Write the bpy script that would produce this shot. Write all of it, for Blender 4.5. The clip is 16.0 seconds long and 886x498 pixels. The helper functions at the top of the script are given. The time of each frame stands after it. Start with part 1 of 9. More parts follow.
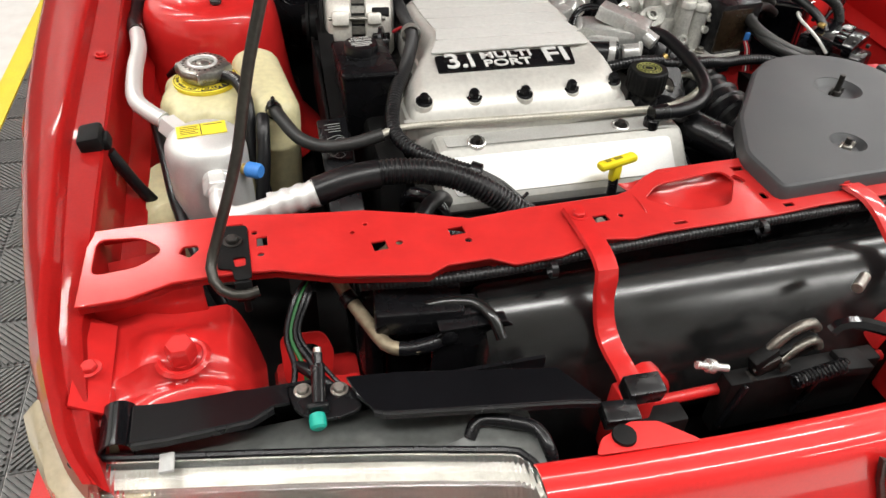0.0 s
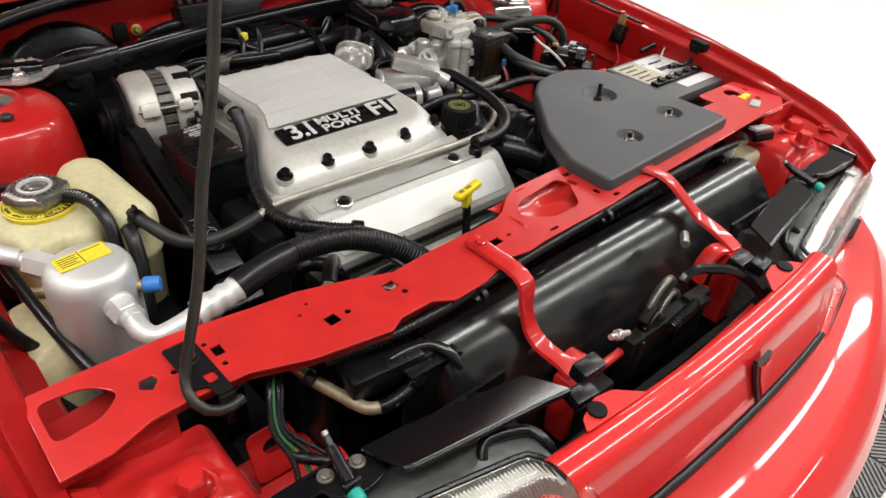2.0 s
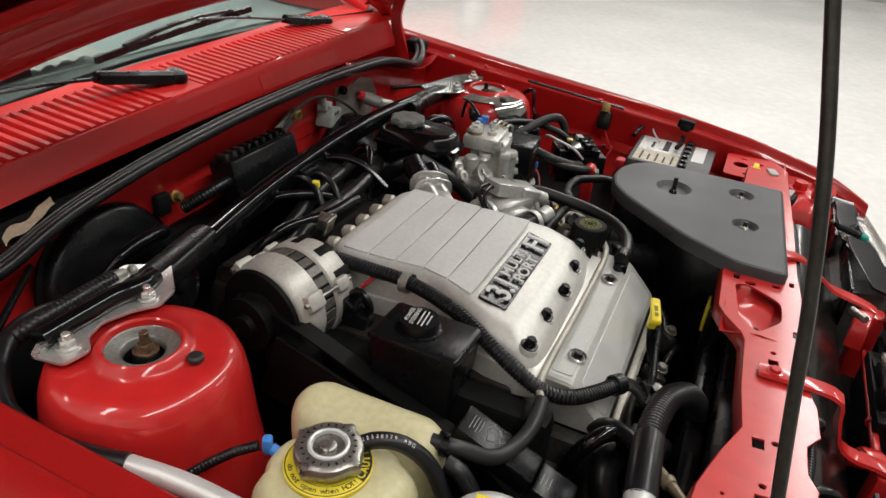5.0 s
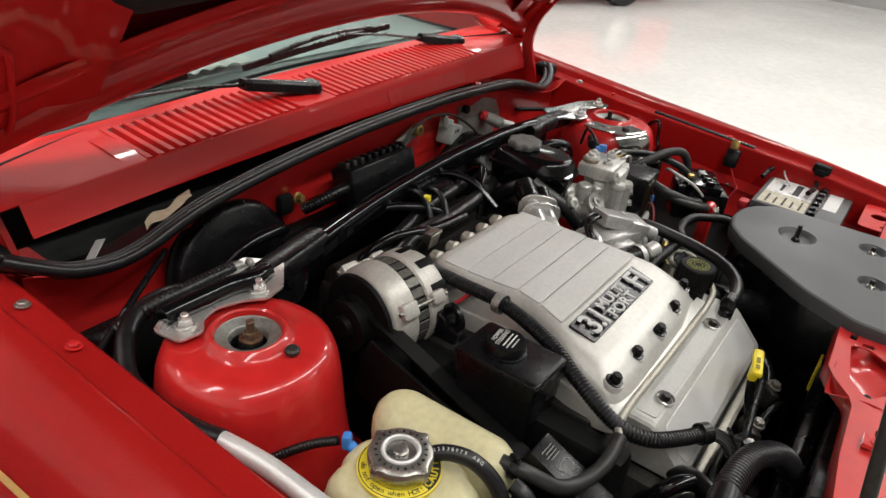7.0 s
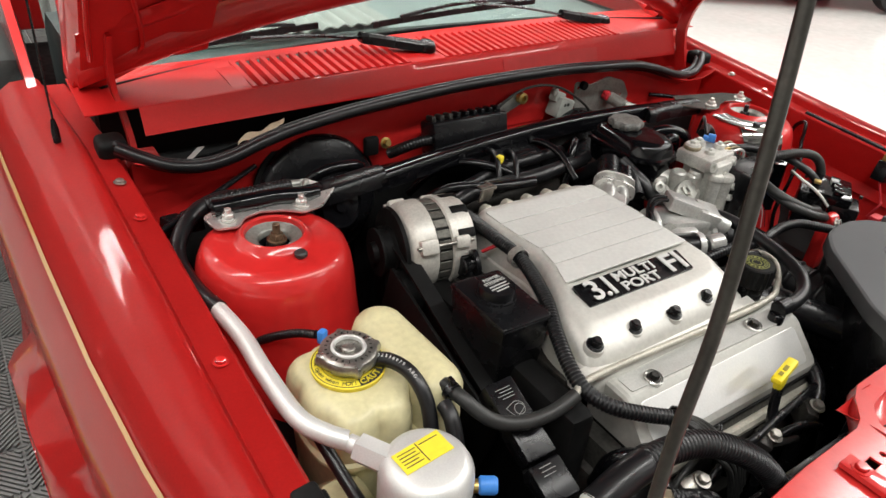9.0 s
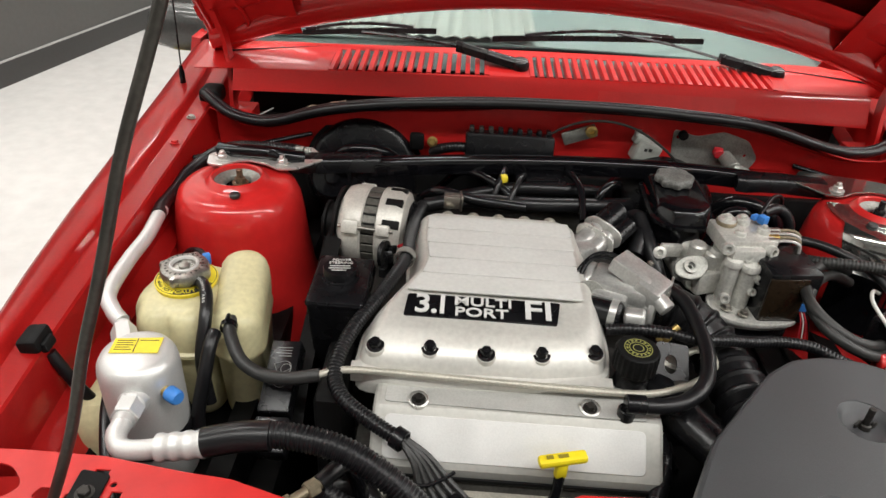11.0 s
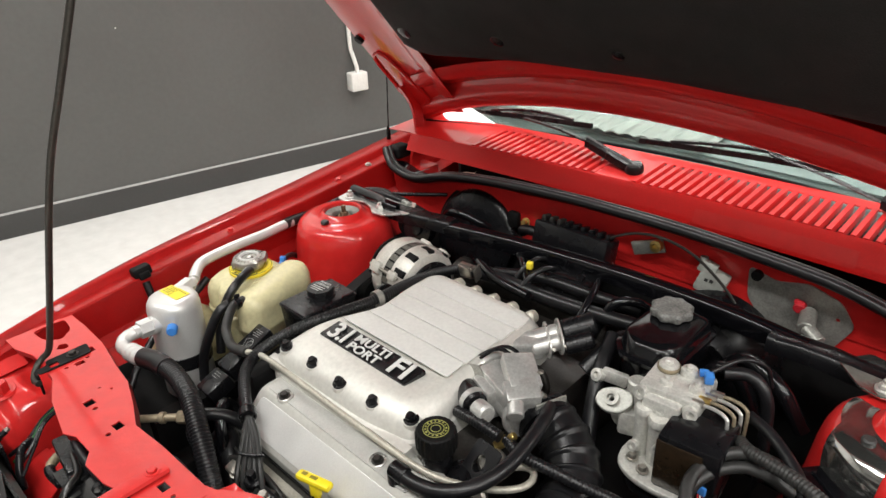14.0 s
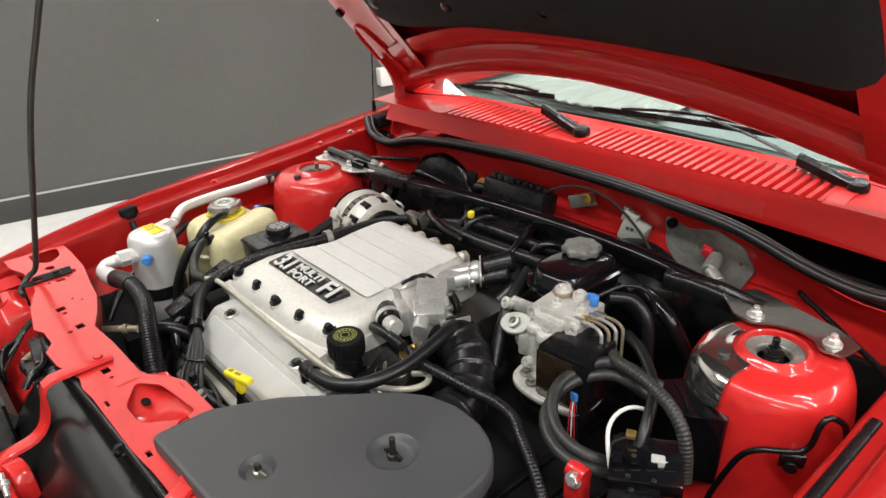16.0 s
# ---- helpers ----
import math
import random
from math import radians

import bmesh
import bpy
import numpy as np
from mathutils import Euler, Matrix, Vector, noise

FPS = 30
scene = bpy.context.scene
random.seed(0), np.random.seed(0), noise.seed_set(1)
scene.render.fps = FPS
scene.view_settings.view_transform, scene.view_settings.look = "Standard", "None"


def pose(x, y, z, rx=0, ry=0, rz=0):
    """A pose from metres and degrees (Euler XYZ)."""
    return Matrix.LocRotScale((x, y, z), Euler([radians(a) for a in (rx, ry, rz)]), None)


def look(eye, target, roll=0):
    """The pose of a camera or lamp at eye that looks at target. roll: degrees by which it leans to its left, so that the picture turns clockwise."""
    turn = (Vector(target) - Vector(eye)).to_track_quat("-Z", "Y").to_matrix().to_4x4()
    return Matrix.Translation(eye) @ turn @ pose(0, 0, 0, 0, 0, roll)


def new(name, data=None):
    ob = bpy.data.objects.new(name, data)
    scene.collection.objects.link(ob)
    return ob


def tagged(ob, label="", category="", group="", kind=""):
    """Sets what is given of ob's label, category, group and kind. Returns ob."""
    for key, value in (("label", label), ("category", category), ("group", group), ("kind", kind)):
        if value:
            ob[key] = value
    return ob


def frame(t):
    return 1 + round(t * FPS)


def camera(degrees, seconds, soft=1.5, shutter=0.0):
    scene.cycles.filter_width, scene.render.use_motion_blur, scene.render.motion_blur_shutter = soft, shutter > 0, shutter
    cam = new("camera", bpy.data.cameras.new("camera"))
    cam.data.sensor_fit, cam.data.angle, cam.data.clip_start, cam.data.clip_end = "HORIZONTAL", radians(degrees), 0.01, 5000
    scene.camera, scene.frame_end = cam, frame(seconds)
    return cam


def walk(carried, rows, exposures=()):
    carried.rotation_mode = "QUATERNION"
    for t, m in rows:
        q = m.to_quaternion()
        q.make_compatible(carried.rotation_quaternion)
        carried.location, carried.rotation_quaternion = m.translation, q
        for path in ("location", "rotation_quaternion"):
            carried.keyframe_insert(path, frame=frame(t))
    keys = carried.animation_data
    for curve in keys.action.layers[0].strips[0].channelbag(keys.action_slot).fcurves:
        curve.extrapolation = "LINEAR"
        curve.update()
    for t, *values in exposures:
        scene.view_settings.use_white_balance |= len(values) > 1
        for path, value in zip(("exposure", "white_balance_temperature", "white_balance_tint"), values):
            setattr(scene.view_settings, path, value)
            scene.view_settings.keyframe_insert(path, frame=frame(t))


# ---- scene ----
EXPOSE = [(0, -0.35), (1.5, -0.42), (2.5, -0.95), (3.5, -1.08), (5, -1.08), (7.5, -0.9), (8.5, -0.73), (9.5, -0.43), (12, -0.69), (14, -0.48), (16, -0.36)]
cam = camera(64.9, 16.0)
PATH = [
    (0, (-0.463, -1.153, 1.293), (-0.04, 0.32, 0.009), 2.9),
    (0.5, (-0.555, -1.17, 1.309), (0.037, 0.246, 0.027), 3.3),
    (1, (-0.591, -1.167, 1.337), (0.111, 0.205, 0.062), 3.8),
    (1.5, (-0.625, -1.142, 1.352), (0.145, 0.225, 0.112), 3.7),
    (2, (-0.673, -1.087, 1.34), (0.449, 0.079, 0.165), 4.5),
    (2.5, (-0.753, -0.994, 1.329), (0.555, 0.032, 0.216), 5.2),
    (3, (-0.768, -0.861, 1.313), (0.599, 0.143, 0.253), 5.5),
    (3.5, (-0.776, -0.734, 1.312), (0.622, 0.255, 0.279), 5.3),
    (4, (-0.853, -0.63, 1.316), (0.635, 0.238, 0.3), 4.8),
    (4.5, (-0.925, -0.529, 1.327), (0.655, 0.178, 0.324), 5.0),
    (5, (-0.943, -0.49, 1.363), (0.666, 0.155, 0.366), 5.8),
    (5.2, (-0.949, -0.491, 1.384), (0.661, 0.164, 0.395), 5.7),
    (7.3, (-0.94, -0.539, 1.384), (0.479, 0.448, 0.379), 6.4),
    (7.5, (-0.915, -0.559, 1.388), (0.484, 0.444, 0.37), 6.6),
    (8, (-0.853, -0.609, 1.368), (0.449, 0.509, 0.341), 6.3),
    (8.5, (-0.826, -0.661, 1.357), (0.333, 0.592, 0.314), 5.9),
    (9, (-0.817, -0.765, 1.38), (0.187, 0.603, 0.321), 5.4),
    (9.5, (-0.733, -0.884, 1.405), (0.091, 0.581, 0.322), 5.1),
    (9.7, (-0.652, -0.925, 1.413), (0.069, 0.589, 0.323), 4.7),
    (11.8, (0.064, -1.036, 1.454), (-0.43, 0.57, 0.37), 1.6),
    (12, (0.122, -1.049, 1.466), (-0.482, 0.526, 0.391), 0.8),
    (12.5, (0.262, -1.082, 1.486), (-0.556, 0.431, 0.465), -0.4),
    (13, (0.415, -0.98, 1.475), (-0.6, 0.445, 0.506), -1.2),
    (13.5, (0.517, -0.876, 1.461), (-0.674, 0.431, 0.528), -1.9),
    (14, (0.58, -0.822, 1.5), (-0.679, 0.432, 0.582), -2.3),
    (14.5, (0.627, -0.836, 1.513), (-0.665, 0.397, 0.614), -2.4),
    (15, (0.707, -0.867, 1.499), (-0.606, 0.347, 0.604), -2.6),
    (15.5, (0.783, -0.866, 1.471), (-0.551, 0.33, 0.582), -2.5),
    (16, (0.831, -0.782, 1.433), (-0.542, 0.372, 0.549), -2.5),
]
walk(cam, [(t, look(eye, target, roll)) for t, eye, target, roll in PATH], EXPOSE)

# ---- world and lamps ----
world = bpy.data.worlds.new("room_air")
scene.world = world
world.use_nodes = True
world.node_tree.nodes["Background"].inputs[0].default_value = (0.9, 0.95, 1.0, 1)
world.node_tree.nodes["Background"].inputs[1].default_value = 0.05

CEIL = 4.2
LAMPS = [(lx, ly) for ly in (-1.75, 0.85, 3.7) for lx in (-1.45, 1.55)] + [(lx, ly) for ly in (-1.75, 0.1, 3.7) for lx in (4.6, 7.7)] + [(4.5, -4.4)]
for lx, ly in LAMPS:
    light = bpy.data.lights.new("strip_light", "AREA")
    light.shape, light.size, light.size_y, light.energy, light.color = "RECTANGLE", 2.8, 0.26, 108, (1.0, 0.985, 0.955)
    new("strip_light", light).matrix_world = pose(lx, ly, CEIL - 0.13)

# ---- building kit ----
WHERE = {}


def thing(name, at, label, category, group="", kind=""):
    ob = new(name)
    ob.empty_display_size = 0.05
    ob.location = at
    WHERE[ob.name] = Vector(at)
    return tagged(ob, label, category, group, kind)


def sharpen(bm, angle=38):
    for f in bm.faces:
        f.smooth = True
    for e in bm.edges:
        if len(e.link_faces) == 2 and e.calc_face_angle(0) > radians(angle):
            e.smooth = False


def part(name, bm, material, parent=None, label="", angle=38):
    """One mesh object under a thing or a part, built in world coordinates."""
    at = WHERE[parent.name] if parent else Vector()
    bmesh.ops.translate(bm, verts=bm.verts, vec=-at)
    bmesh.ops.recalc_face_normals(bm, faces=bm.faces)
    sharpen(bm, angle)
    me = bpy.data.meshes.new(name)
    bm.to_mesh(me)
    bm.free()
    me.materials.append(material)
    ob = new(name, me)
    if parent:
        ob.parent = parent
    WHERE[ob.name] = Vector(at)
    return tagged(ob, label)


def solid(name, bm, material, label, category="", kind="", at=(0, 0, 0), group="", angle=38):
    """A thing that is one mesh."""
    at = Vector(at)
    bmesh.ops.translate(bm, verts=bm.verts, vec=-at)
    bmesh.ops.recalc_face_normals(bm, faces=bm.faces)
    sharpen(bm, angle)
    me = bpy.data.meshes.new(name)
    bm.to_mesh(me)
    bm.free()
    me.materials.append(material)
    ob = new(name, me)
    ob.location = at
    WHERE[ob.name] = at
    return tagged(ob, label, category, group, kind)


def merge(*bms):
    out = bmesh.new()
    for b in bms:
        me = bpy.data.meshes.new("tmp")
        b.to_mesh(me)
        b.free()
        out.from_mesh(me)
        bpy.data.meshes.remove(me)
    return out


def moved(bm, m):
    bm.transform(m)
    return bm


def box(x0, x1, y0, y1, z0, z1, bevel=0.0, seg=2):
    bm = bmesh.new()
    bmesh.ops.create_cube(bm, size=1.0)
    bm.transform(Matrix.Translation(((x0 + x1) / 2, (y0 + y1) / 2, (z0 + z1) / 2)) @ Matrix.Diagonal((abs(x1 - x0), abs(y1 - y0), abs(z1 - z0), 1)))
    if bevel:
        bmesh.ops.bevel(bm, geom=list(bm.edges), offset=bevel, segments=seg, affect="EDGES", profile=0.5)
    return bm


def obox(at, size, rot=(0, 0, 0), bevel=0.003, seg=2):
    sx, sy, sz = (s / 2 for s in size)
    return moved(box(-sx, sx, -sy, sy, -sz, sz, bevel, seg), pose(*at, *rot))


def aim(at, axis):
    return Matrix.Translation(at) @ Vector(axis).to_track_quat("Z", "Y").to_matrix().to_4x4()


def lathe(profile, at=(0, 0, 0), axis=(0, 0, 1), seg=28, squash=1.0):
    """Turns (radius, height) pairs round an axis; ends with radius 0 close it."""
    bm = bmesh.new()
    rings = []
    for r, h in profile:
        if r < 1e-6:
            rings.append([bm.verts.new((0, 0, h))])
        else:
            rings.append([bm.verts.new((r * math.cos(a), squash * r * math.sin(a), h)) for a in [2 * math.pi * i / seg for i in range(seg)]])
    for a, b in zip(rings, rings[1:]):
        for i in range(seg):
            j = (i + 1) % seg
            if len(a) == 1 and len(b) == 1:
                continue
            if len(a) == 1:
                bm.faces.new((a[0], b[i], b[j]))
            elif len(b) == 1:
                bm.faces.new((a[i], a[j], b[0]))
            else:
                bm.faces.new((a[i], a[j], b[j], b[i]))
    bm.transform(aim(at, axis))
    return bm


def rod(a, b, r, seg=16, bevel=0.0):
    a, b = Vector(a), Vector(b)
    n = (b - a).length
    k = bevel or min(r, n) * 0.12
    return lathe([(0, 0), (r - k, 0), (r, k), (r, n - k), (r - k, n), (0, n)], a, b - a, seg)


def hexbolt(at, axis=(0, 0, 1), r=0.008, h=0.008, washer=True):
    bm = lathe([(0, 0), (r, 0), (r, h * 0.85), (r * 0.85, h), (0, h)], at, axis, 6)
    if washer:
        bm = merge(bm, lathe([(0, 0), (r * 1.45, 0), (r * 1.45, h * 0.2), (r, h * 0.25)], at, axis, 18))
    return bm


def spline(points, step):
    """Points along a smooth curve through the given ones."""
    p = [Vector(q) for q in points]
    p = [2 * p[0] - p[1]] + p + [2 * p[-1] - p[-2]]
    fine = []
    for i in range(1, len(p) - 2):
        for k in range(24):
            t = k / 24
            a, b, c, d = p[i - 1], p[i], p[i + 1], p[i + 2]
            fine.append(0.5 * (2 * b + (c - a) * t + (2 * a - 5 * b + 4 * c - d) * t * t + (3 * b - a - 3 * c + d) * t ** 3))
    fine.append(p[-2])
    out, left = [fine[0]], step
    for a, b in zip(fine, fine[1:]):
        n = (b - a).length
        while n > 1e-9 and left <= n:
            a = a + (b - a) * (left / n)
            out.append(a)
            n, left = (b - a).length, step
        left -= n
    if (out[-1] - fine[-1]).length > step * 0.3:
        out.append(fine[-1])
    return out


def sweep(path, radii, seg=14, flat=1.0, caps=True):
    bm = bmesh.new()
    rings = []
    tangent = (path[1] - path[0]).normalized()
    side = tangent.orthogonal().normalized()
    if abs(tangent.z) < 0.9:
        side = tangent.cross(Vector((0, 0, 1))).normalized()
    for i, q in enumerate(path):
        t = (path[min(i + 1, len(path) - 1)] - path[max(i - 1, 0)]).normalized()
        side = (side - t * side.dot(t)).normalized()
        up = side.cross(t)
        r = radii[i] if hasattr(radii, "__len__") else radii
        rings.append([bm.verts.new(q + side * (r * math.cos(a)) + up * (r * flat * math.sin(a))) for a in [2 * math.pi * k / seg for k in range(seg)]])
    for a, b in zip(rings, rings[1:]):
        for i in range(seg):
            j = (i + 1) % seg
            bm.faces.new((a[i], a[j], b[j], b[i]))
    if caps:
        bm.faces.new(rings[0][::-1])
        bm.faces.new(rings[-1])
    return bm


def tube(points, r, step=0.012, seg=14, flat=1.0):
    return sweep(spline(points, step), r, seg, flat)


def ribbed(points, r, pitch=0.006, depth=0.10, seg=16):
    """A corrugated hose or loom."""
    path = spline(points, pitch / 4)
    shape = (1.0, 1.0, 1 - depth, 1 - depth)
    return sweep(path, [r * shape[i % 4] for i in range(len(path))], seg)


def loft(rings, closed=True, caps=True):
    bm = bmesh.new()
    vs = [[bm.verts.new(q) for q in ring] for ring in rings]
    n = len(vs[0])
    for a, b in zip(vs, vs[1:]):
        for i in range(n if closed else n - 1):
            j = (i + 1) % n
            bm.faces.new((a[i], a[j], b[j], b[i]))
    if caps and closed:
        bm.faces.new(vs[0][::-1])
        bm.faces.new(vs[-1])
    return bm


def sheet(f, nu, nv, thick=0.0):
    """A grid of f(u, v), u and v from 0 to 1; thick gives it a back."""
    bm = bmesh.new()
    g = [[bm.verts.new(f(i / nu, j / nv)) for j in range(nv + 1)] for i in range(nu + 1)]
    for i in range(nu):
        for j in range(nv):
            bm.faces.new((g[i][j], g[i + 1][j], g[i + 1][j + 1], g[i][j + 1]))
    if thick:
        bmesh.ops.recalc_face_normals(bm, faces=bm.faces)
        bmesh.ops.solidify(bm, geom=list(bm.faces), thickness=thick)
    return bm


def rounded(pts, r, seg=4):
    """A closed 2D outline with its corners rounded by r."""
    out = []
    n = len(pts)
    for i in range(n):
        a, b, c = (Vector(pts[k % n]) for k in (i - 1, i, i + 1))
        p, q = a - b, c - b
        k = min(r, p.length * 0.45, q.length * 0.45)
        s, e = b + p.normalized() * k, b + q.normalized() * k
        for j in range(seg + 1):
            t = j / seg
            out.append(tuple((1 - t) ** 2 * s + 2 * t * (1 - t) * b + t * t * e))
    return out


def plate(outline, holes=(), thick=0.003, bevel=0.0008, m=None):
    """A flat sheet with holes in the xy plane, its top at z = 0, then moved by m."""
    cu = bpy.data.curves.new("outline", "CURVE")
    cu.dimensions, cu.fill_mode = "2D", "BOTH"
    cu.extrude, cu.bevel_depth, cu.bevel_resolution = max(thick / 2 - bevel, 0), bevel, 1
    for loop in (outline, *holes):
        s = cu.splines.new("POLY")
        s.points.add(len(loop) - 1)
        for q, p in zip(s.points, loop):
            q.co = (p[0], p[1], 0, 1)
        s.use_cyclic_u = True
    ob = bpy.data.objects.new("outline", cu)
    me = bpy.data.meshes.new_from_object(ob)
    bm = bmesh.new()
    bm.from_mesh(me)
    bmesh.ops.remove_doubles(bm, verts=bm.verts, dist=1e-5)
    bpy.data.meshes.remove(me)
    bpy.data.objects.remove(ob)
    bpy.data.curves.remove(cu)
    bm.normal_update()
    for f in bm.faces:
        if abs(f.normal.z) > 0.99:
            for e in f.edges:
                if any(abs(g.normal.z) < 0.99 for g in e.link_faces):
                    e.smooth = False
    bm.transform((m or Matrix()) @ Matrix.Translation((0, 0, -thick / 2)))
    return bm


def words(text, size, m, depth=0.0006, align="CENTER", stretch=1.0, weight=0.0):
    cu = bpy.data.curves.new("words", "FONT")
    cu.body, cu.size, cu.extrude, cu.align_x, cu.align_y, cu.offset = text, size, depth, align, "CENTER", weight
    ob = bpy.data.objects.new("words", cu)
    me = bpy.data.meshes.new_from_object(ob)
    bm = bmesh.new()
    bm.from_mesh(me)
    bpy.data.meshes.remove(me)
    bpy.data.objects.remove(ob)
    bpy.data.curves.remove(cu)
    bm.transform(m @ Matrix.Diagonal((stretch, 1, 1, 1)))
    return bm


def circle(x, y, r, n=16, ry=None):
    return [(x + r * math.cos(2 * math.pi * i / n), y + (ry or r) * math.sin(2 * math.pi * i / n)) for i in range(n)]


def rect(x, y, w, h, turn=0.0):
    c, s = math.cos(radians(turn)), math.sin(radians(turn))
    return [(x + a * c - b * s, y + a * s + b * c) for a, b in ((-w / 2, -h / 2), (w / 2, -h / 2), (w / 2, h / 2), (-w / 2, h / 2))]


def lerp(table, v):
    """Linear reading of a table of (key, value)."""
    if v <= table[0][0]:
        return table[0][1]
    for (a, p), (b, q) in zip(table, table[1:]):
        if v <= b:
            return p + (q - p) * (v - a) / (b - a)
    return table[-1][1]


def mat(name, base, rough=0.5, metal=0.0, coat=0.0, var=0.12, scale=18.0, fine=160.0, bump=0.0, rvar=0.12, spec=0.5, glow=None, clear=0.0, ior=1.45, coat_rough=0.04):
    m = bpy.data.materials.new(name)
    m.use_nodes = True
    n, link = m.node_tree.nodes, m.node_tree.links
    b = n["Principled BSDF"]
    tc = n.new("ShaderNodeTexCoord")
    big, small = n.new("ShaderNodeTexNoise"), n.new("ShaderNodeTexNoise")
    big.inputs["Scale"].default_value, small.inputs["Scale"].default_value = scale, fine
    big.inputs["Detail"].default_value, small.inputs["Detail"].default_value = 4, 3
    add = n.new("ShaderNodeMath")
    add.operation = "ADD"
    half = n.new("ShaderNodeMath")
    half.operation = "MULTIPLY"
    half.inputs[1].default_value = 0.5
    for t in (big, small):
        link.new(tc.outputs["Object"], t.inputs["Vector"])
    link.new(big.outputs["Fac"], add.inputs[0])
    link.new(small.outputs["Fac"], add.inputs[1])
    link.new(add.outputs[0], half.inputs[0])
    ramp = n.new("ShaderNodeMapRange")
    ramp.inputs["From Min"].default_value, ramp.inputs["From Max"].default_value = 0.35, 0.65
    ramp.inputs["To Min"].default_value, ramp.inputs["To Max"].default_value = 1 - var, 1 + var
    link.new(half.outputs[0], ramp.inputs["Value"])
    mul = n.new("ShaderNodeVectorMath")
    mul.operation = "SCALE"
    mul.inputs[0].default_value = base
    link.new(ramp.outputs[0], mul.inputs["Scale"])
    link.new(mul.outputs[0], b.inputs["Base Color"])
    rr = n.new("ShaderNodeMapRange")
    rr.inputs["From Min"].default_value, rr.inputs["From Max"].default_value = 0.35, 0.65
    rr.inputs["To Min"].default_value, rr.inputs["To Max"].default_value = max(rough * (1 - rvar), 0.02), min(rough * (1 + rvar), 1)
    link.new(big.outputs["Fac"], rr.inputs["Value"])
    link.new(rr.outputs[0], b.inputs["Roughness"])
    b.inputs["Metallic"].default_value = metal
    b.inputs["Coat Weight"].default_value = coat
    b.inputs["Coat Roughness"].default_value = coat_rough
    b.inputs["Specular IOR Level"].default_value = spec
    b.inputs["Transmission Weight"].default_value = clear
    b.inputs["IOR"].default_value = ior
    if bump:
        bp = n.new("ShaderNodeBump")
        bp.inputs["Strength"].default_value, bp.inputs["Distance"].default_value = 1.0, bump
        link.new(small.outputs["Fac"], bp.inputs["Height"])
        link.new(bp.outputs[0], b.inputs["Normal"])
    if glow:
        b.inputs["Emission Color"].default_value = (*glow[:3], 1)
        b.inputs["Emission Strength"].default_value = glow[3]
    return m

# ---- materials ----
RED = mat("red_paint", (0.60, 0.018, 0.017), 0.36, spec=0.22, coat=0.75, coat_rough=0.05, var=0.06, scale=6, fine=300, bump=0.00003)
RED_BAY = mat("red_bay_paint", (0.57, 0.020, 0.019), 0.36, spec=0.25, coat=0.8, coat_rough=0.07, var=0.09, scale=9, fine=60, bump=0.0002)
RED_TIE = mat("worn_red_tie_bar_paint", (0.57, 0.024, 0.022), 0.40, coat=0.85, coat_rough=0.16, spec=0.3, var=0.1, scale=14, fine=40, bump=0.0007)
RED_TAB = mat("dull_red_tab_paint", (0.56, 0.020, 0.018), 0.5, spec=0.2, coat=0.15, coat_rough=0.3, var=0.1, scale=14, fine=60)
BLACK = mat("black_plastic", (0.006, 0.006, 0.007), 0.27, spec=0.42, var=0.25, scale=25, fine=500, bump=0.00008)
BLACK_GLOSS = mat("black_gloss", (0.005, 0.005, 0.006), 0.13, spec=0.5, var=0.2, scale=12, bump=0.00003)
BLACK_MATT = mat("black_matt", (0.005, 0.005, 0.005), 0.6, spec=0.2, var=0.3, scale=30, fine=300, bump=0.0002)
RUBBER = mat("black_rubber", (0.008, 0.008, 0.009), 0.32, spec=0.5, var=0.2, scale=40, fine=260, bump=0.0001)
RUBBER_GREY = mat("aged_rubber", (0.026, 0.026, 0.025), 0.42, var=0.25, scale=40, fine=260, bump=0.0001)
LID = mat("grey_lid_plastic", (0.055, 0.057, 0.06), 0.45, var=0.12, scale=10, fine=700, bump=0.00012)
CAST = mat("cast_aluminium", (0.64, 0.63, 0.585), 0.40, metal=0.35, var=0.10, scale=12, fine=150, bump=0.00010)
SATIN = mat("satin_aluminium", (0.70, 0.70, 0.68), 0.42, metal=0.45, var=0.06, scale=20, fine=500, bump=0.00008)
COVER = mat("valve_cover_aluminium", (0.48, 0.475, 0.44), 0.50, metal=0.25, var=0.10, scale=12, fine=160, bump=0.00008)
CHROME = mat("bright_steel", (0.72, 0.71, 0.68), 0.3, metal=0.75, var=0.1, scale=60, fine=300)
CAST_GREY = mat("dull_cast_aluminium", (0.46, 0.44, 0.375), 0.42, metal=0.4, var=0.2, scale=30, fine=300, bump=0.0003)
PANEL = mat("brushed_panel_aluminium", (0.66, 0.66, 0.63), 0.5, metal=0.12, var=0.07, scale=10, fine=160, bump=0.00006)
CAP_STEEL = mat("worn_cap_steel", (0.36, 0.35, 0.32), 0.3, metal=0.85, var=0.25, scale=70, fine=300, bump=0.0001)
STEEL = mat("zinc_steel", (0.42, 0.4, 0.36), 0.36, metal=0.9, var=0.2, scale=60, fine=300, bump=0.0001)
GREY_STEEL = mat("grey_plated_plate", (0.36, 0.36, 0.33), 0.45, metal=0.6, var=0.25, scale=40, fine=300, bump=0.0001)
DARK_STEEL = mat("dark_steel", (0.035, 0.032, 0.029), 0.45, metal=0.5, var=0.4, scale=50, fine=220, bump=0.0002)
TANK = mat("aged_tank_plastic", (0.62, 0.57, 0.34), 0.34, var=0.12, scale=14, fine=120, bump=0.00008)
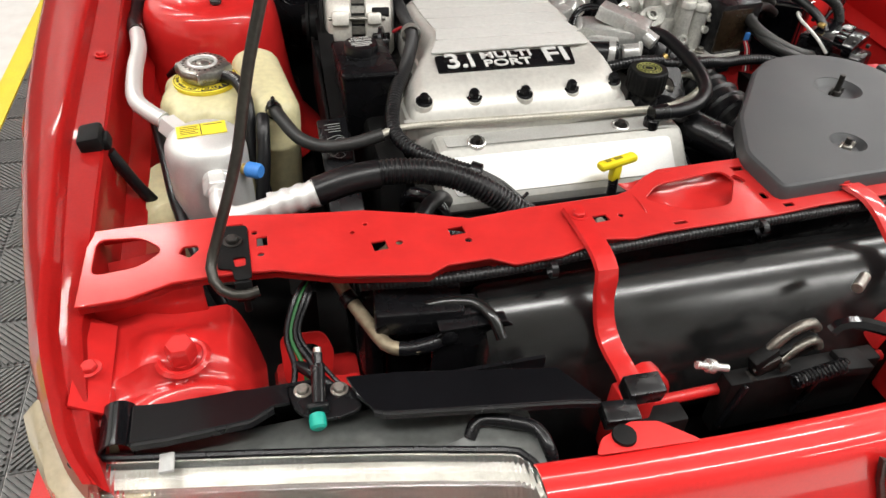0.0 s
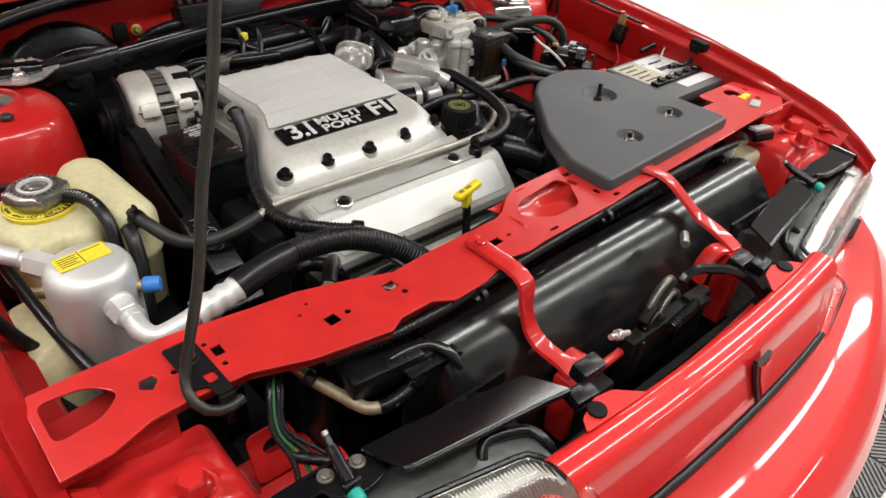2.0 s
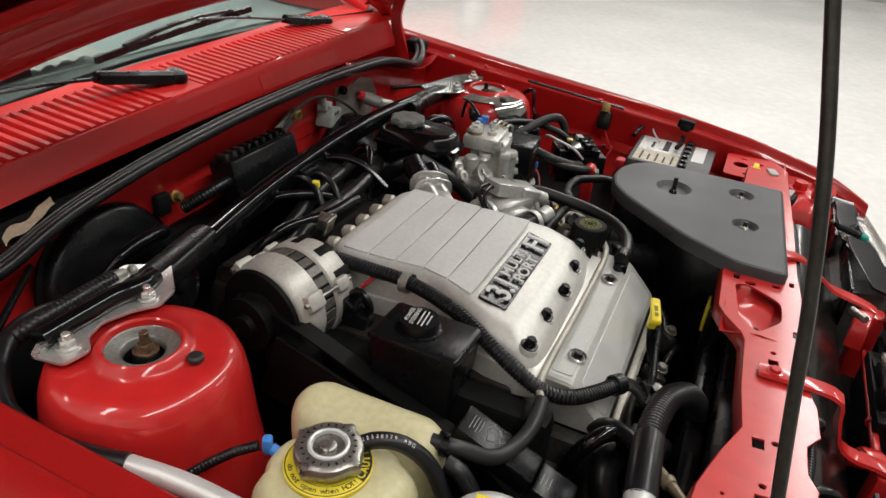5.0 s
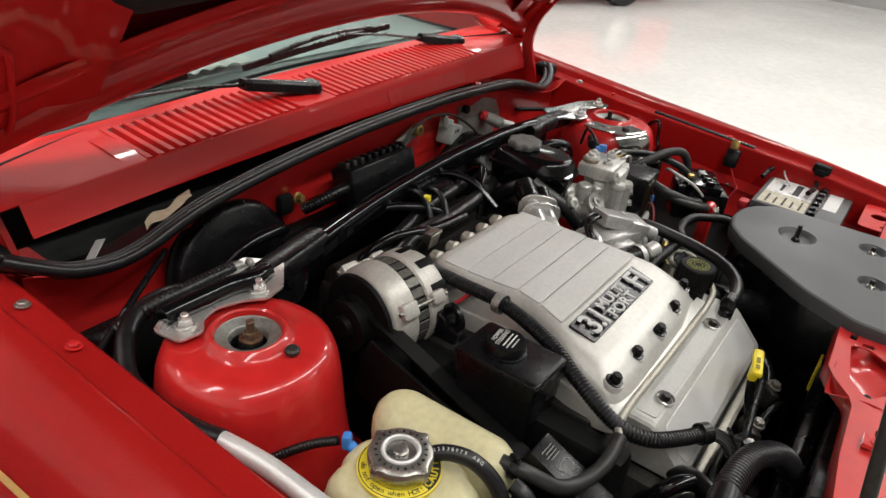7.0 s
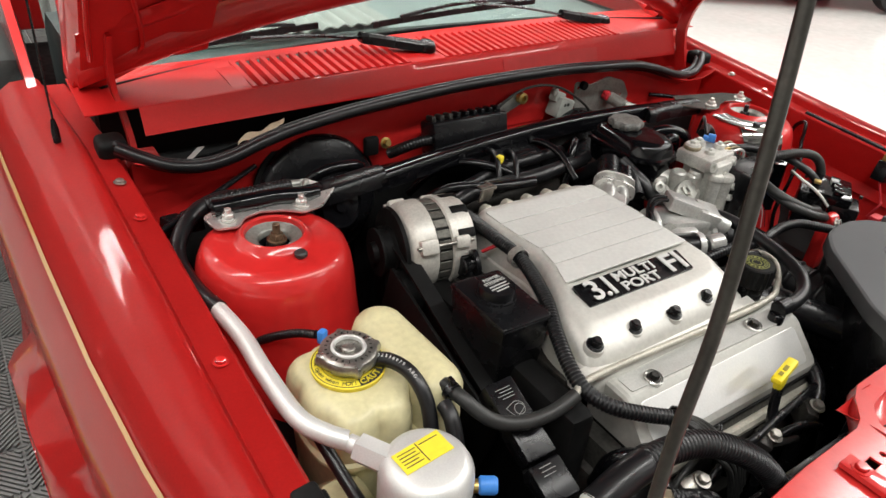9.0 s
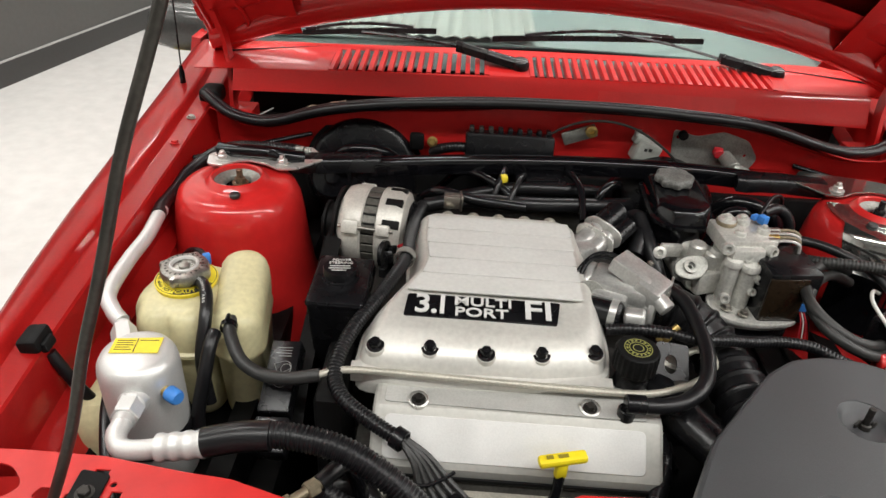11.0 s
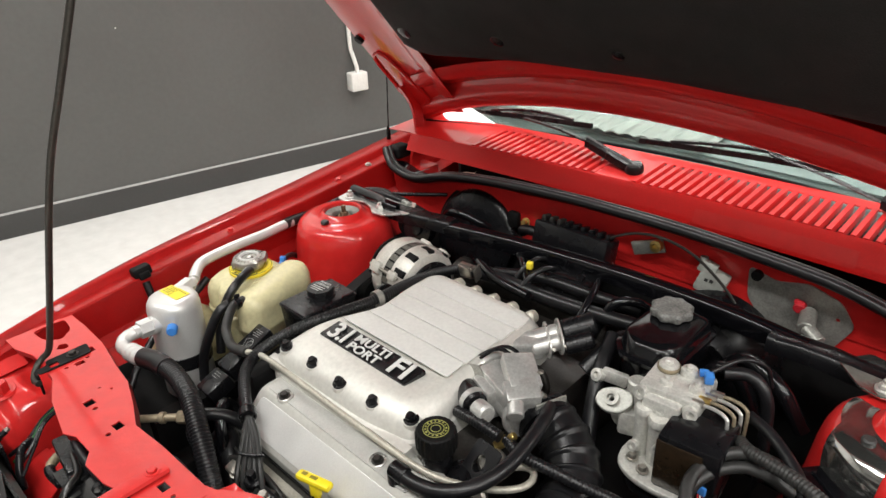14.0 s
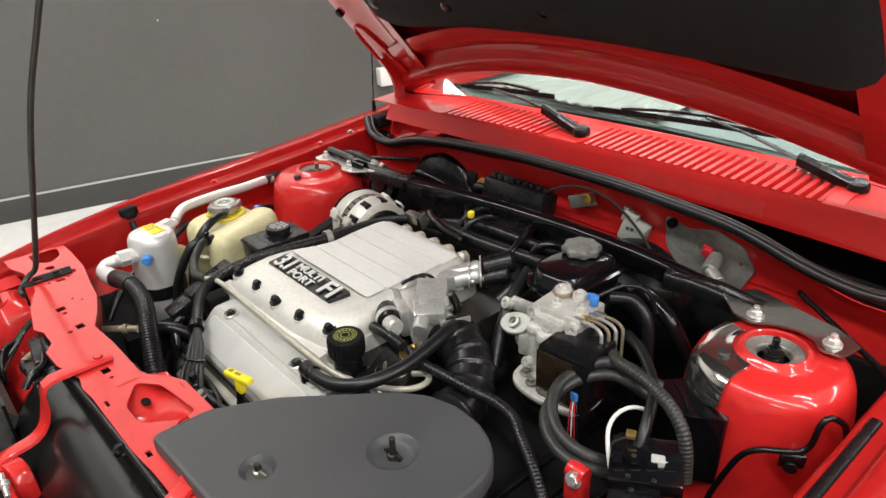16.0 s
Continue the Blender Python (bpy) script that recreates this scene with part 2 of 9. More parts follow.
TAN_TANK = mat("aged_tan_plastic", (0.42, 0.36, 0.24), 0.45, var=0.15, scale=20, fine=120, bump=0.0001)
YELLOW = mat("yellow_plastic", (0.85, 0.68, 0.02), 0.42, var=0.05, scale=30)
YELLOW_LABEL = mat("yellow_label", (0.82, 0.66, 0.04), 0.5, var=0.06, scale=60)
INK = mat("label_ink", (0.03, 0.03, 0.03), 0.6, var=0.1)
WHITE_INK = mat("white_ink", (0.62, 0.62, 0.60), 0.5, var=0.05)
WHITE_PLASTIC = mat("white_plastic", (0.72, 0.71, 0.67), 0.45, var=0.06, scale=40)
GREY_PLASTIC = mat("grey_plastic", (0.42, 0.42, 0.41), 0.5, var=0.1, scale=40)
BLUE = mat("blue_plastic", (0.05, 0.22, 0.62), 0.4, var=0.08)
GREEN = mat("teal_plastic", (0.01, 0.35, 0.27), 0.4, var=0.08)
WIRE_RED = mat("red_wire", (0.5, 0.02, 0.03), 0.45)
WIRE_GREEN = mat("green_wire", (0.01, 0.10, 0.02), 0.45)
BRASS = mat("brass", (0.55, 0.4, 0.14), 0.35, metal=0.9, var=0.15, scale=60)
TAN_PIPE = mat("aged_metal_pipe", (0.3, 0.25, 0.17), 0.45, metal=0.5, var=0.25, scale=40)
AMBER = mat("amber_lens", (0.44, 0.37, 0.25), 0.3, coat=0.3, var=0.12, scale=30)
REFLECT = mat("lamp_reflector", (0.42, 0.41, 0.37), 0.36, metal=0.55, var=0.22, scale=30)
HAZE = mat("lamp_housing", (0.10, 0.105, 0.10), 0.4, var=0.3, scale=14, fine=90)
STRIPE = mat("gold_stripe", (0.62, 0.34, 0.10), 0.35, coat=0.8, var=0.08)
PAD = mat("hood_pad", (0.012, 0.012, 0.011), 0.9, var=0.3, scale=10, fine=420, bump=0.0006)
MOUNT_RING = mat("dull_mount_ring", (0.25, 0.255, 0.23), 0.4, metal=0.5, var=0.3, scale=40, fine=200, bump=0.0001)
STRUT_NUT = mat("rusty_strut_nut", (0.20, 0.13, 0.08), 0.4, metal=0.7, var=0.5, scale=120, fine=400, bump=0.0002)
WALL = mat("grey_wall_paint", (0.095, 0.095, 0.09), 0.5, var=0.07, scale=1.6, fine=40, bump=0.0002)
WALL_BASE = mat("dark_base_paint", (0.05, 0.05, 0.048), 0.45, var=0.08, scale=3, fine=60)
PAINT_WHITE = mat("white_paint", (0.8, 0.8, 0.78), 0.5, var=0.03, scale=3)
MIRROR_GREY = mat("dark_grey_mirror_plastic", (0.06, 0.063, 0.06), 0.2, spec=0.7, var=0.15, scale=20)
BAFFLE = mat("glossy_baffle_plastic", (0.008, 0.008, 0.008), 0.22, spec=0.8, var=0.3, scale=20, fine=60, bump=0.00002)
CEIL_GREY = mat("pale_grey_ceiling", (0.45, 0.45, 0.44), 0.7, var=0.06, scale=3)
WALL_PALE = mat("pale_wall_paint", (0.34, 0.34, 0.33), 0.6, var=0.06, scale=2, fine=40)
TILE = mat("black_tile_plastic", (0.14, 0.14, 0.135), 0.36, var=0.2, scale=8, fine=90)
FLOOR_YELLOW = mat("yellow_tile_edge", (0.75, 0.6, 0.05), 0.45, var=0.1, scale=10)
CONCRETE = mat("polished_concrete", (0.74, 0.73, 0.70), 0.13, var=0.08, scale=1.1, fine=14, rvar=0.3, spec=0.6)


def glass(name, tint, rough=0.0):
    m = bpy.data.materials.new(name)
    m.use_nodes = True
    b = m.node_tree.nodes["Principled BSDF"]
    b.inputs["Base Color"].default_value = (*tint, 1)
    b.inputs["Roughness"].default_value = rough
    b.inputs["Transmission Weight"].default_value = 1.0
    b.inputs["IOR"].default_value = 1.45
    return m


GLASS = glass("tinted_glass", (0.74, 0.84, 0.81))
SIDE_GLASS = glass("dark_side_glass", (0.30, 0.36, 0.35))
LENS = glass("clear_lens", (0.96, 0.96, 0.94), 0.1)
wave = LENS.node_tree.nodes.new("ShaderNodeTexWave")
wave.bands_direction, wave.wave_profile = "X", "SIN"
wave.inputs["Scale"].default_value = 78.0
where = LENS.node_tree.nodes.new("ShaderNodeTexCoord")
relief = LENS.node_tree.nodes.new("ShaderNodeBump")
relief.inputs["Strength"].default_value, relief.inputs["Distance"].default_value = 0.6, 0.0006
LENS.node_tree.links.new(where.outputs["Object"], wave.inputs["Vector"])
LENS.node_tree.links.new(wave.outputs["Fac"], relief.inputs["Height"])
LENS.node_tree.links.new(relief.outputs["Normal"], LENS.node_tree.nodes["Principled BSDF"].inputs["Normal"])

# ---- the room ----
X0, X1, Y0, Y1 = -3.25, 11.0, -6.0, 11.0
MAT_X0, MAT_X1, MAT_Y0, MAT_Y1 = -1.38, 1.62, -1.09, 4.81
solid("floor", box(-5.0, X1, Y0, Y1, -0.2, 0.0), CONCRETE, "pale polished concrete showroom floor with soft reflections", "floor", "structure")
solid("ceiling", box(-5.0, X1, Y0, Y1, CEIL, CEIL + 0.2), CEIL_GREY, "pale grey ceiling with strip lights", "ceiling", "structure")
# the long grey wall runs at an angle to the car
WALL_A, WALL_B = Vector((-3.165, 0.3, 0)), Vector((-2.59, 2.9, 0))
WALL_DIR = (WALL_B - WALL_A).normalized()
WALL_OUT = Vector((WALL_DIR.y, -WALL_DIR.x, 0))
WALL_M = Matrix.Translation(WALL_A) @ Matrix(((WALL_DIR.x, WALL_OUT.x, 0, 0), (WALL_DIR.y, WALL_OUT.y, 0, 0), (0, 0, 1, 0), (0, 0, 0, 1)))
solid("wall_west", moved(box(-7.0, 11.0, -0.2, 0.0, 0.0, 1.6), WALL_M), WALL, "dark grey painted wall with scuffs", "wall", "structure")
# white upper part is added out of view, to brighten reflections in the paint
solid("wall_west_upper", moved(box(-7.0, 11.0, -0.2, -0.003, 1.6, CEIL), WALL_M), PAINT_WHITE, "unseen white upper wall, added for the pale reflections on the car", "wall", "structure")
solid("baseboard", moved(box(-7.0, 11.0, 0.0, 0.012, 0.0, 0.125, 0.002), WALL_M), WALL_BASE, "dark grey base strip along the wall", "baseboard", "structure")
solid("trim", moved(box(-7.0, 11.0, 0.0, 0.014, 0.126, 0.134), WALL_M), GREY_PLASTIC, "thin pale line above the base strip", "trim", "structure")
solid("wall_east", box(X1, X1 + 0.2, Y0, Y1, 0, CEIL), WALL_PALE, "pale grey painted wall", "wall", "structure")
solid("wall_north", box(-5.0, X1, Y1, Y1 + 0.2, 0, CEIL), WALL_PALE, "pale grey painted wall", "wall", "structure")
solid("wall_south", box(-5.0, X1, Y0 - 0.2, Y0, 0, CEIL), WALL_PALE, "pale grey painted wall", "wall", "structure")

socket_at = WALL_M @ Vector((1.595, 0, 0))
socket = thing("wall_socket_box", socket_at, "white surface-mounted socket box with conduit on the grey wall", "socket")
part("box_body", moved(box(1.54, 1.65, 0.0, 0.075, 0.42, 0.53, 0.008, 3), WALL_M), WHITE_PLASTIC, socket)
part("conduit", merge(*[moved(tube([(1.595, 0.05, 0.52), (1.593, 0.045, 0.57), (1.58, 0.022, 0.66), (1.575, 0.018, 0.8), (1.575, 0.018, 2.2), (1.575, 0.018, CEIL)], 0.0125, 0.04, 10), WALL_M)]), WHITE_PLASTIC, socket)
part("clip", moved(box(1.555, 1.607, 0.0, 0.024, 0.86, 0.885, 0.003), WALL_M), WHITE_PLASTIC, socket)

solid("paint_chip", moved(lathe([(0.004, 0.0), (0.003, 0.0012), (0.0, 0.0014)], (0.312, 0.0, 0.943), (0, 1, 0), 9), WALL_M), WHITE_PLASTIC, "small pale chip in the wall paint", "mark", "structure")

for lx, ly in LAMPS:
    fixture = thing("ceiling_light", (lx, ly, CEIL), "white ceiling strip light fixture", "ceiling light", "ceiling strip lights")
    part("housing", box(lx - 1.45, lx + 1.45, ly - 0.17, ly + 0.17, CEIL - 0.1, CEIL - 0.003, 0.01), PAINT_WHITE, fixture)

# ---- another car parked further off ----
far = thing("parked_car", (6.44, 4.02, 0), "red parked car across the showroom floor", "car")
FAR_M = Matrix.Translation((6.44, 4.02, 0)) @ Matrix.Rotation(radians(-28), 4, "Z")
part("body", moved(loft([[(x, y * w, z) for y, z in ((-0.78, 0.2), (-0.84, 0.35), (-0.85, 0.6), (-0.80, 0.82), (-0.6, 0.9), (0.6, 0.9), (0.80, 0.82), (0.85, 0.6), (0.84, 0.35), (0.78, 0.2))] for x, w in ((-2.2, 0.86), (-2.0, 0.96), (-1.0, 1.0), (1.0, 1.0), (2.0, 0.96), (2.2, 0.86))]), FAR_M), RED, far)
part("cabin", moved(loft([[(x0, -0.74 * w, z), (x1, -0.74 * w, z), (x1, 0.74 * w, z), (x0, 0.74 * w, z)] for z, w, x0, x1 in ((0.86, 1.0, -1.6, 1.0), (1.32, 0.8, -0.9, 0.3), (1.36, 0.7, -0.8, 0.2))]), FAR_M), BLACK_GLOSS, far, "dark glass and roof")
part("sill", moved(box(-1.0, 1.0, -0.87, -0.80, 0.17, 0.30, 0.01), FAR_M), BLACK, far)
for wx in (-1.3, 1.25):
    for wy in (-0.78, 0.78):
        d = -1 if wy < 0 else 1
        w = part("wheel", moved(lathe([(0.16, 0.10), (0.2, 0.11), (0.27, 0.105), (0.305, 0.08), (0.31, 0.0), (0.305, -0.08), (0.2, -0.1)], (wx, wy, 0.31), (0, d, 0), 36), FAR_M), RUBBER, far)
        part("rim", moved(merge(lathe([(0.2, 0.105), (0.185, 0.09), (0.17, 0.06), (0.16, 0.0)], (wx, wy, 0.31), (0, d, 0), 32), lathe([(0.17, 0.05), (0.06, 0.08), (0, 0.085)], (wx, wy, 0.31), (0, d, 0), 10)), FAR_M), SATIN, w)

# ---- the ribbed floor mat ----
def rib_tile():
    parts = [box(-0.148, 0.148, -0.148, 0.148, 0.0, 0.006)]
    for qx, qy, turn in ((-1, -1, 45), (1, -1, -45), (1, 1, 45), (-1, 1, -45)):
        for k in range(-8, 9):
            half = 0.0715 * math.sqrt(2) - abs(k) * 0.0112 - 0.003
            parts.append(moved(box(-half, half, k * 0.0112 - 0.0032, k * 0.0112 + 0.0032, 0.005, 0.013), pose(qx * 0.074, qy * 0.074, 0, 0, 0, turn)))
    return merge(*parts)


floor_mat = thing("floor_mat", (0, 0, 0), "black ribbed interlocking plastic floor tiles with a yellow edge", "floor mat")
part("yellow_edge", box(MAT_X0 - 0.075, MAT_X0, MAT_Y0, MAT_Y1, 0.0, 0.012, 0.003), FLOOR_YELLOW, floor_mat, "yellow tile edging")
part("black_edge", box(MAT_X1, MAT_X1 + 0.075, MAT_Y0, MAT_Y1, 0.0, 0.012, 0.003), TILE, floor_mat, "black tile edging")
tile_bm = rib_tile()
bmesh.ops.recalc_face_normals(tile_bm, faces=tile_bm.faces)
tile_me = bpy.data.meshes.new("tile")
tile_bm.to_mesh(tile_me)
tile_bm.free()
tile_me.materials.append(TILE)
tiles = [(MAT_X0 + 0.15 + 0.3 * i, MAT_Y0 + 0.15 + 0.3 * j) for i in range(10) for j in range(19)]
for tx, ty in tiles:
    ob = new("tile", tile_me)
    ob.location = (tx, ty, 0)
    ob.parent = floor_mat

# ---- the car body ----
car = thing("car", (0, 0.6, 0), "red two-door car with its hood propped open", "car")

LIP_Z = [(-0.80, 0.775), (-0.70, 0.815), (-0.55, 0.845), (-0.40, 0.862), (0.0, 0.889), (0.35, 0.918), (0.55, 0.935)]
LIP_X = [(-0.80, 0.628), (-0.76, 0.642), (-0.66, 0.654), (-0.55, 0.651), (-0.40, 0.652), (-0.2, 0.656), (0.05, 0.660), (0.3, 0.668), (0.55, 0.69)]
OUT_X = [(-0.80, 0.640), (-0.79, 0.655), (-0.757, 0.678), (-0.716, 0.697), (-0.666, 0.715), (-0.589, 0.731), (-0.498, 0.750), (-0.39, 0.769), (-0.26, 0.790), (-0.10, 0.807), (0.10, 0.820), (0.35, 0.832), (0.6, 0.84)]


def arch(y):
    d = 0.335 ** 2 - (y - 0.02) ** 2
    return 0.30 + math.sqrt(d) if d > 0 else 0.2


def flare(y, z):
    """Wheel-arch bulge of the flank."""
    r = math.hypot(y - 0.02, z - 0.30)
    return 0.040 * max(0.0, min(1.0, (0.42 - r) / 0.025)) * (1.0 if z > 0.3 else max(0.0, z / 0.3))


def lamp_edge(y):
    """Lower edge of the fender above the corner lamp."""
    return 0.742 + 0.029 * max(0.0, min(1.0, (y + 0.755) / 0.066)) if y < -0.6885 else 0.602


def fender_ring(s, y):
    xl, zl, xo = lerp(LIP_X, y), lerp(LIP_Z, y), lerp(OUT_X, y)
    low = max(arch(y), 0.2 if y > -0.55 else lamp_edge(y))
    fl = min(0.036, (xo - xl) * 0.32)
    prof = [(xl - 0.028, zl - 0.085), (xl - 0.006, zl - 0.07), (xl - 0.002, zl - 0.012), (xl, zl), (xl + 0.003, zl + 0.0025), (xl + fl - 0.002, zl + 0.003), (xl + fl, zl + 0.005), (xl + fl + 0.003, zl + 0.013), (xl + fl + 0.006, zl + 0.0165), (xl + fl + 0.012, zl + 0.018),
            (xl + (xo - xl) * 0.55, zl + 0.0145), (xl + (xo - xl) * 0.72, zl - 0.004), (xl + (xo - xl) * 0.83, zl - 0.030), (xl + (xo - xl) * 0.93, zl - 0.066), (xo, zl - 0.10)]
    prof += [(xo + 0.008 + 0.004 * k / 8, zl - 0.12 - 0.025 * k) for k in range(9)] + [(xo + 0.004, 0.40), (xo - 0.03, 0.2)]
    if low > 0.65:
        # the cut above the corner lamp follows the shoulder's slope
        cut = next(i for i, p in enumerate(prof) if i > 9 and p[1] < low)
        (x0, z0), (x1, z1) = prof[cut - 1], prof[cut]
        xc = x0 + (x1 - x0) * (z0 - low) / (z0 - z1)
        prof = prof[:cut] + [(xc - 0.0005 * (i - cut), low - 0.0002 * (i - cut)) for i in range(cut, len(prof))]
        return [Vector((s * x, y, z)) for x, z in prof]
    return [Vector((s * (x + (flare(y, max(z, low)) if i > 13 else 0)), y, max(z, low if i > 12 else z))) for i, (x, z) in enumerate(prof)]


ys = [-0.80, -0.78, -0.765, -0.75, -0.74, -0.73, -0.72, -0.71, -0.70, -0.69, -0.687, -0.66] + [-0.6 + 0.03 * i for i in range(39)]
for s in (-1, 1):
    bm = loft([fender_ring(s, y) for y in ys], closed=False)
    bmesh.ops.solidify(bm, geom=list(bm.faces), thickness=0.002)
    fender = part("fender", bm, RED, car)
    # thin gold line along the flank
    def stripe_ring(y, s=s):
        q = fender_ring(s, y)
        a, b = q[12] + (q[13] - q[12]) * 0.12, q[12] + (q[13] - q[12]) * 0.34
        return [a + Vector((s * 0.0009, 0, 0.0012)), b + Vector((s * 0.0012, 0, 0.0009))]
    bm = loft([stripe_ring(-0.62 + 0.04 * i) for i in range(29)], closed=False)
    part("side_stripe", bm, STRIPE, fender, "gold pinstripe")
    # apron below the lip
    def apron(u, v, s=s):
        y = -0.62 + u * 0.88
        a = [(0, (lerp(LIP_X, y) - 0.02, lerp(LIP_Z, y) - 0.08)), (0.35, (lerp(LIP_X, y) - 0.03, 0.74)), (0.6, (0.60, 0.69)), (1, (0.47, 0.62))]
        for (p, q), (r, t) in zip(a, a[1:]):
            if v <= r + 1e-6:
                k = (v - p) / (r - p)
                return (s * (q[0] + (t[0] - q[0]) * k), y, q[1] + (t[1] - q[1]) * k)
    part("apron", sheet(lambda u, v: apron(u, v * 0.42), 24, 8, 0.002), RED_BAY, car)
    # lower apron and rear rail are plain black: the bay's dark depth painted in
    part("lower_apron", sheet(lambda u, v: apron(u, 0.42 + v * 0.58), 24, 12, 0.002), BLACK_MATT, car, "lower apron, blackened to stand for the dark low in the bay")
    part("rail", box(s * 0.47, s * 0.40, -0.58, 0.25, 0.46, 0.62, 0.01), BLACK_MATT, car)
    part("rail_horn", box(s * 0.50, s * 0.40, -0.75, -0.583, 0.46, 0.66, 0.012), RED_BAY, car)

    # strut tower: a bell with a raised collar and an open top
    c = Vector((-0.538, -0.008, 0)) if s < 0 else Vector((0.531, 0.030, 0))
    hub = c + Vector((0.004, 0.001, 0)) if s < 0 else c + Vector((-0.002, 0.005, 0))
    prof = [(0.0365, 0.884), (0.0370, 0.893), (0.0382, 0.8985), (0.0408, 0.9005), (0.0438, 0.8992), (0.0480, 0.893), (0.054, 0.8885), (0.074, 0.888), (0.086, 0.885), (0.095, 0.877), (0.101, 0.862), (0.105, 0.84), (0.110, 0.79), (0.118, 0.73), (0.132, 0.68), (0.16, 0.64)]
    tower = part("strut_tower", lathe(prof, c, (0, 0, 1), 48), RED_BAY, car)
    part("mount_rim", lathe([(0.0205, 0.880), (0.0220, 0.8870), (0.0240, 0.8890), (0.0350, 0.8912), (0.0366, 0.8925), (0.0372, 0.890)], c, (0, 0, 1), 40), MOUNT_RING, tower)
    part("mount", merge(lathe([(0, 0.868), (0.018, 0.868), (0.0205, 0.872), (0.0220, 0.885)], c), lathe([(0.015, 0.868), (0.014, 0.879), (0.011, 0.883), (0, 0.883)], hub, seg=20)), BLACK, tower)
    part("strut_nut", merge(hexbolt(hub + Vector((0, 0, 0.884)), (0, 0, 1), 0.0092, 0.011), rod(hub + Vector((0, 0, 0.894)), hub + Vector((0, 0, 0.909)), 0.0050)), STRUT_NUT if s < 0 else BLACK, tower)
    part("washer", lathe([(0.006, 0.8835), (0.0128, 0.8835), (0.0128, 0.8858), (0.006, 0.8858)], hub, seg=24), CHROME, tower)
    part("plug", rod(hub + Vector((0.009 if s < 0 else -0.04, -0.058, 0.889)), hub + Vector((0.009 if s < 0 else -0.04, -0.058, 0.897)), 0.0085, 14, 0.002), RUBBER_GREY, tower)

# black floor pan, inner front and sides, added to close the bay in darkness
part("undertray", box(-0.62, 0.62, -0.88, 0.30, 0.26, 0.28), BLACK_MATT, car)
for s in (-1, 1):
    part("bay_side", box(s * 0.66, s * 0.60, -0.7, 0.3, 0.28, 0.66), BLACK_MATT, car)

# firewall and the open duct behind it
firewall = part("firewall", box(-0.655, 0.655, 0.25, 0.256, 0.30, 0.86), RED_BAY, car)
# duct floor and back are plain black, drawing the dark of the hollow
part("air_duct", merge(box(-0.655, 0.655, 0.257, 0.50, 0.80, 0.806), box(-0.655, 0.655, 0.49, 0.50, 0.80, 0.93)), BLACK_MATT, car)


def crown(x):
    return -0.0087 * x * x + 0.004 * x


def cowl_y(x):
    return -0.0368 * x * x + 0.0456 * x


COWL = [(0.3150, 0.9370), (0.3090, 0.9340), (0.3100, 0.9385), (0.3185, 0.9580), (0.3280, 0.9785), (0.3310, 0.9815)]


def cowl_front(u, v):
    x = -0.625 + 1.25 * u
    i = min(int(v * 5), 4)
    k = v * 5 - i
    y, z = [COWL[i][j] + (COWL[i + 1][j] - COWL[i][j]) * k for j in (0, 1)]
    return (x, y + cowl_y(x), z + crown(x) - 0.02 * x * (1 - v))


cowl = part("cowl_panel", sheet(cowl_front, 48, 10, 0.0018), RED, car, "", 24)


def cowl_z(x, y):
    return 0.9815 + crown(x) + (y - 0.331) * 0.06


def cowl_patch(x0, x1, y0=0.331, y1=0.475):
    return sheet(lambda u, v: (x0 + (x1 - x0) * u, y0 + (y1 - y0) * v + cowl_y(x0 + (x1 - x0) * u), cowl_z(x0 + (x1 - x0) * u, y0 + (y1 - y0) * v)), max(2, int((x1 - x0) / 0.03)), 4, 0.0018)


GR = [(-0.44, -0.135), (-0.045, 0.435)]
part("cowl_top", merge(cowl_patch(-0.70, GR[0][0]), cowl_patch(GR[0][1], GR[1][0]), cowl_patch(GR[1][1], 0.70), cowl_patch(GR[0][0], GR[0][1], 0.445, 0.475), cowl_patch(GR[1][0], GR[1][1], 0.445, 0.475)), RED, car)
for a, b in ((-0.475, -0.445), (0.44, 0.47)):
    part("cowl_step", sheet(lambda u, v, a=a, b=b: (a + (b - a) * u, 0.345 + 0.085 * v + cowl_y(a), cowl_z(a + (b - a) * u, 0.345 + 0.085 * v) + 0.003 * math.sin(math.pi * v)), 3, 6, 0.002), RED, car)
# black sheet under the slats paints the shade into the open slots
part("slot_shade", merge(*[sheet(lambda u, v, a=a, b=b: (a + (b - a) * u, 0.330 + 0.117 * v + cowl_y(a + (b - a) * u), cowl_z(a + (b - a) * u, 0.34) - 0.040), 12, 2, 0.002) for a, b in GR]), BLACK_MATT, car)
for g0, g1 in GR:
    n = round((g1 - g0) / 0.0185)
    for i in range(n + 1):
        x = g0 + (g1 - g0) * i / n
        bm = loft([[(x + dx, y + cowl_y(x), cowl_z(x, y) + dz) for dx, dz in ((-0.0048, 0.0010), (-0.0041, 0.002), (0.0041, 0.002), (0.0048, 0.0010), (0.0042, -0.016), (-0.0042, -0.016))] for y in (0.3315, 0.37, 0.41, 0.447)])
        part("slat", bm, RED, cowl)

part("lip_sticker", sheet(lambda u, v: (0.088 + 0.272 * u, lerp([(0, 0.3097), (1, 0.3200)], v) + cowl_y(0.088 + 0.272 * u), lerp([(0, 0.9405), (1, 0.9650)], v) + crown(0.088 + 0.272 * u) - 0.02 * (0.088 + 0.272 * u) * (0.62 - 0.42 * v)), 14, 3, 0.0008), RED_TIE, cowl, "faded red sticker on the cowl lip")

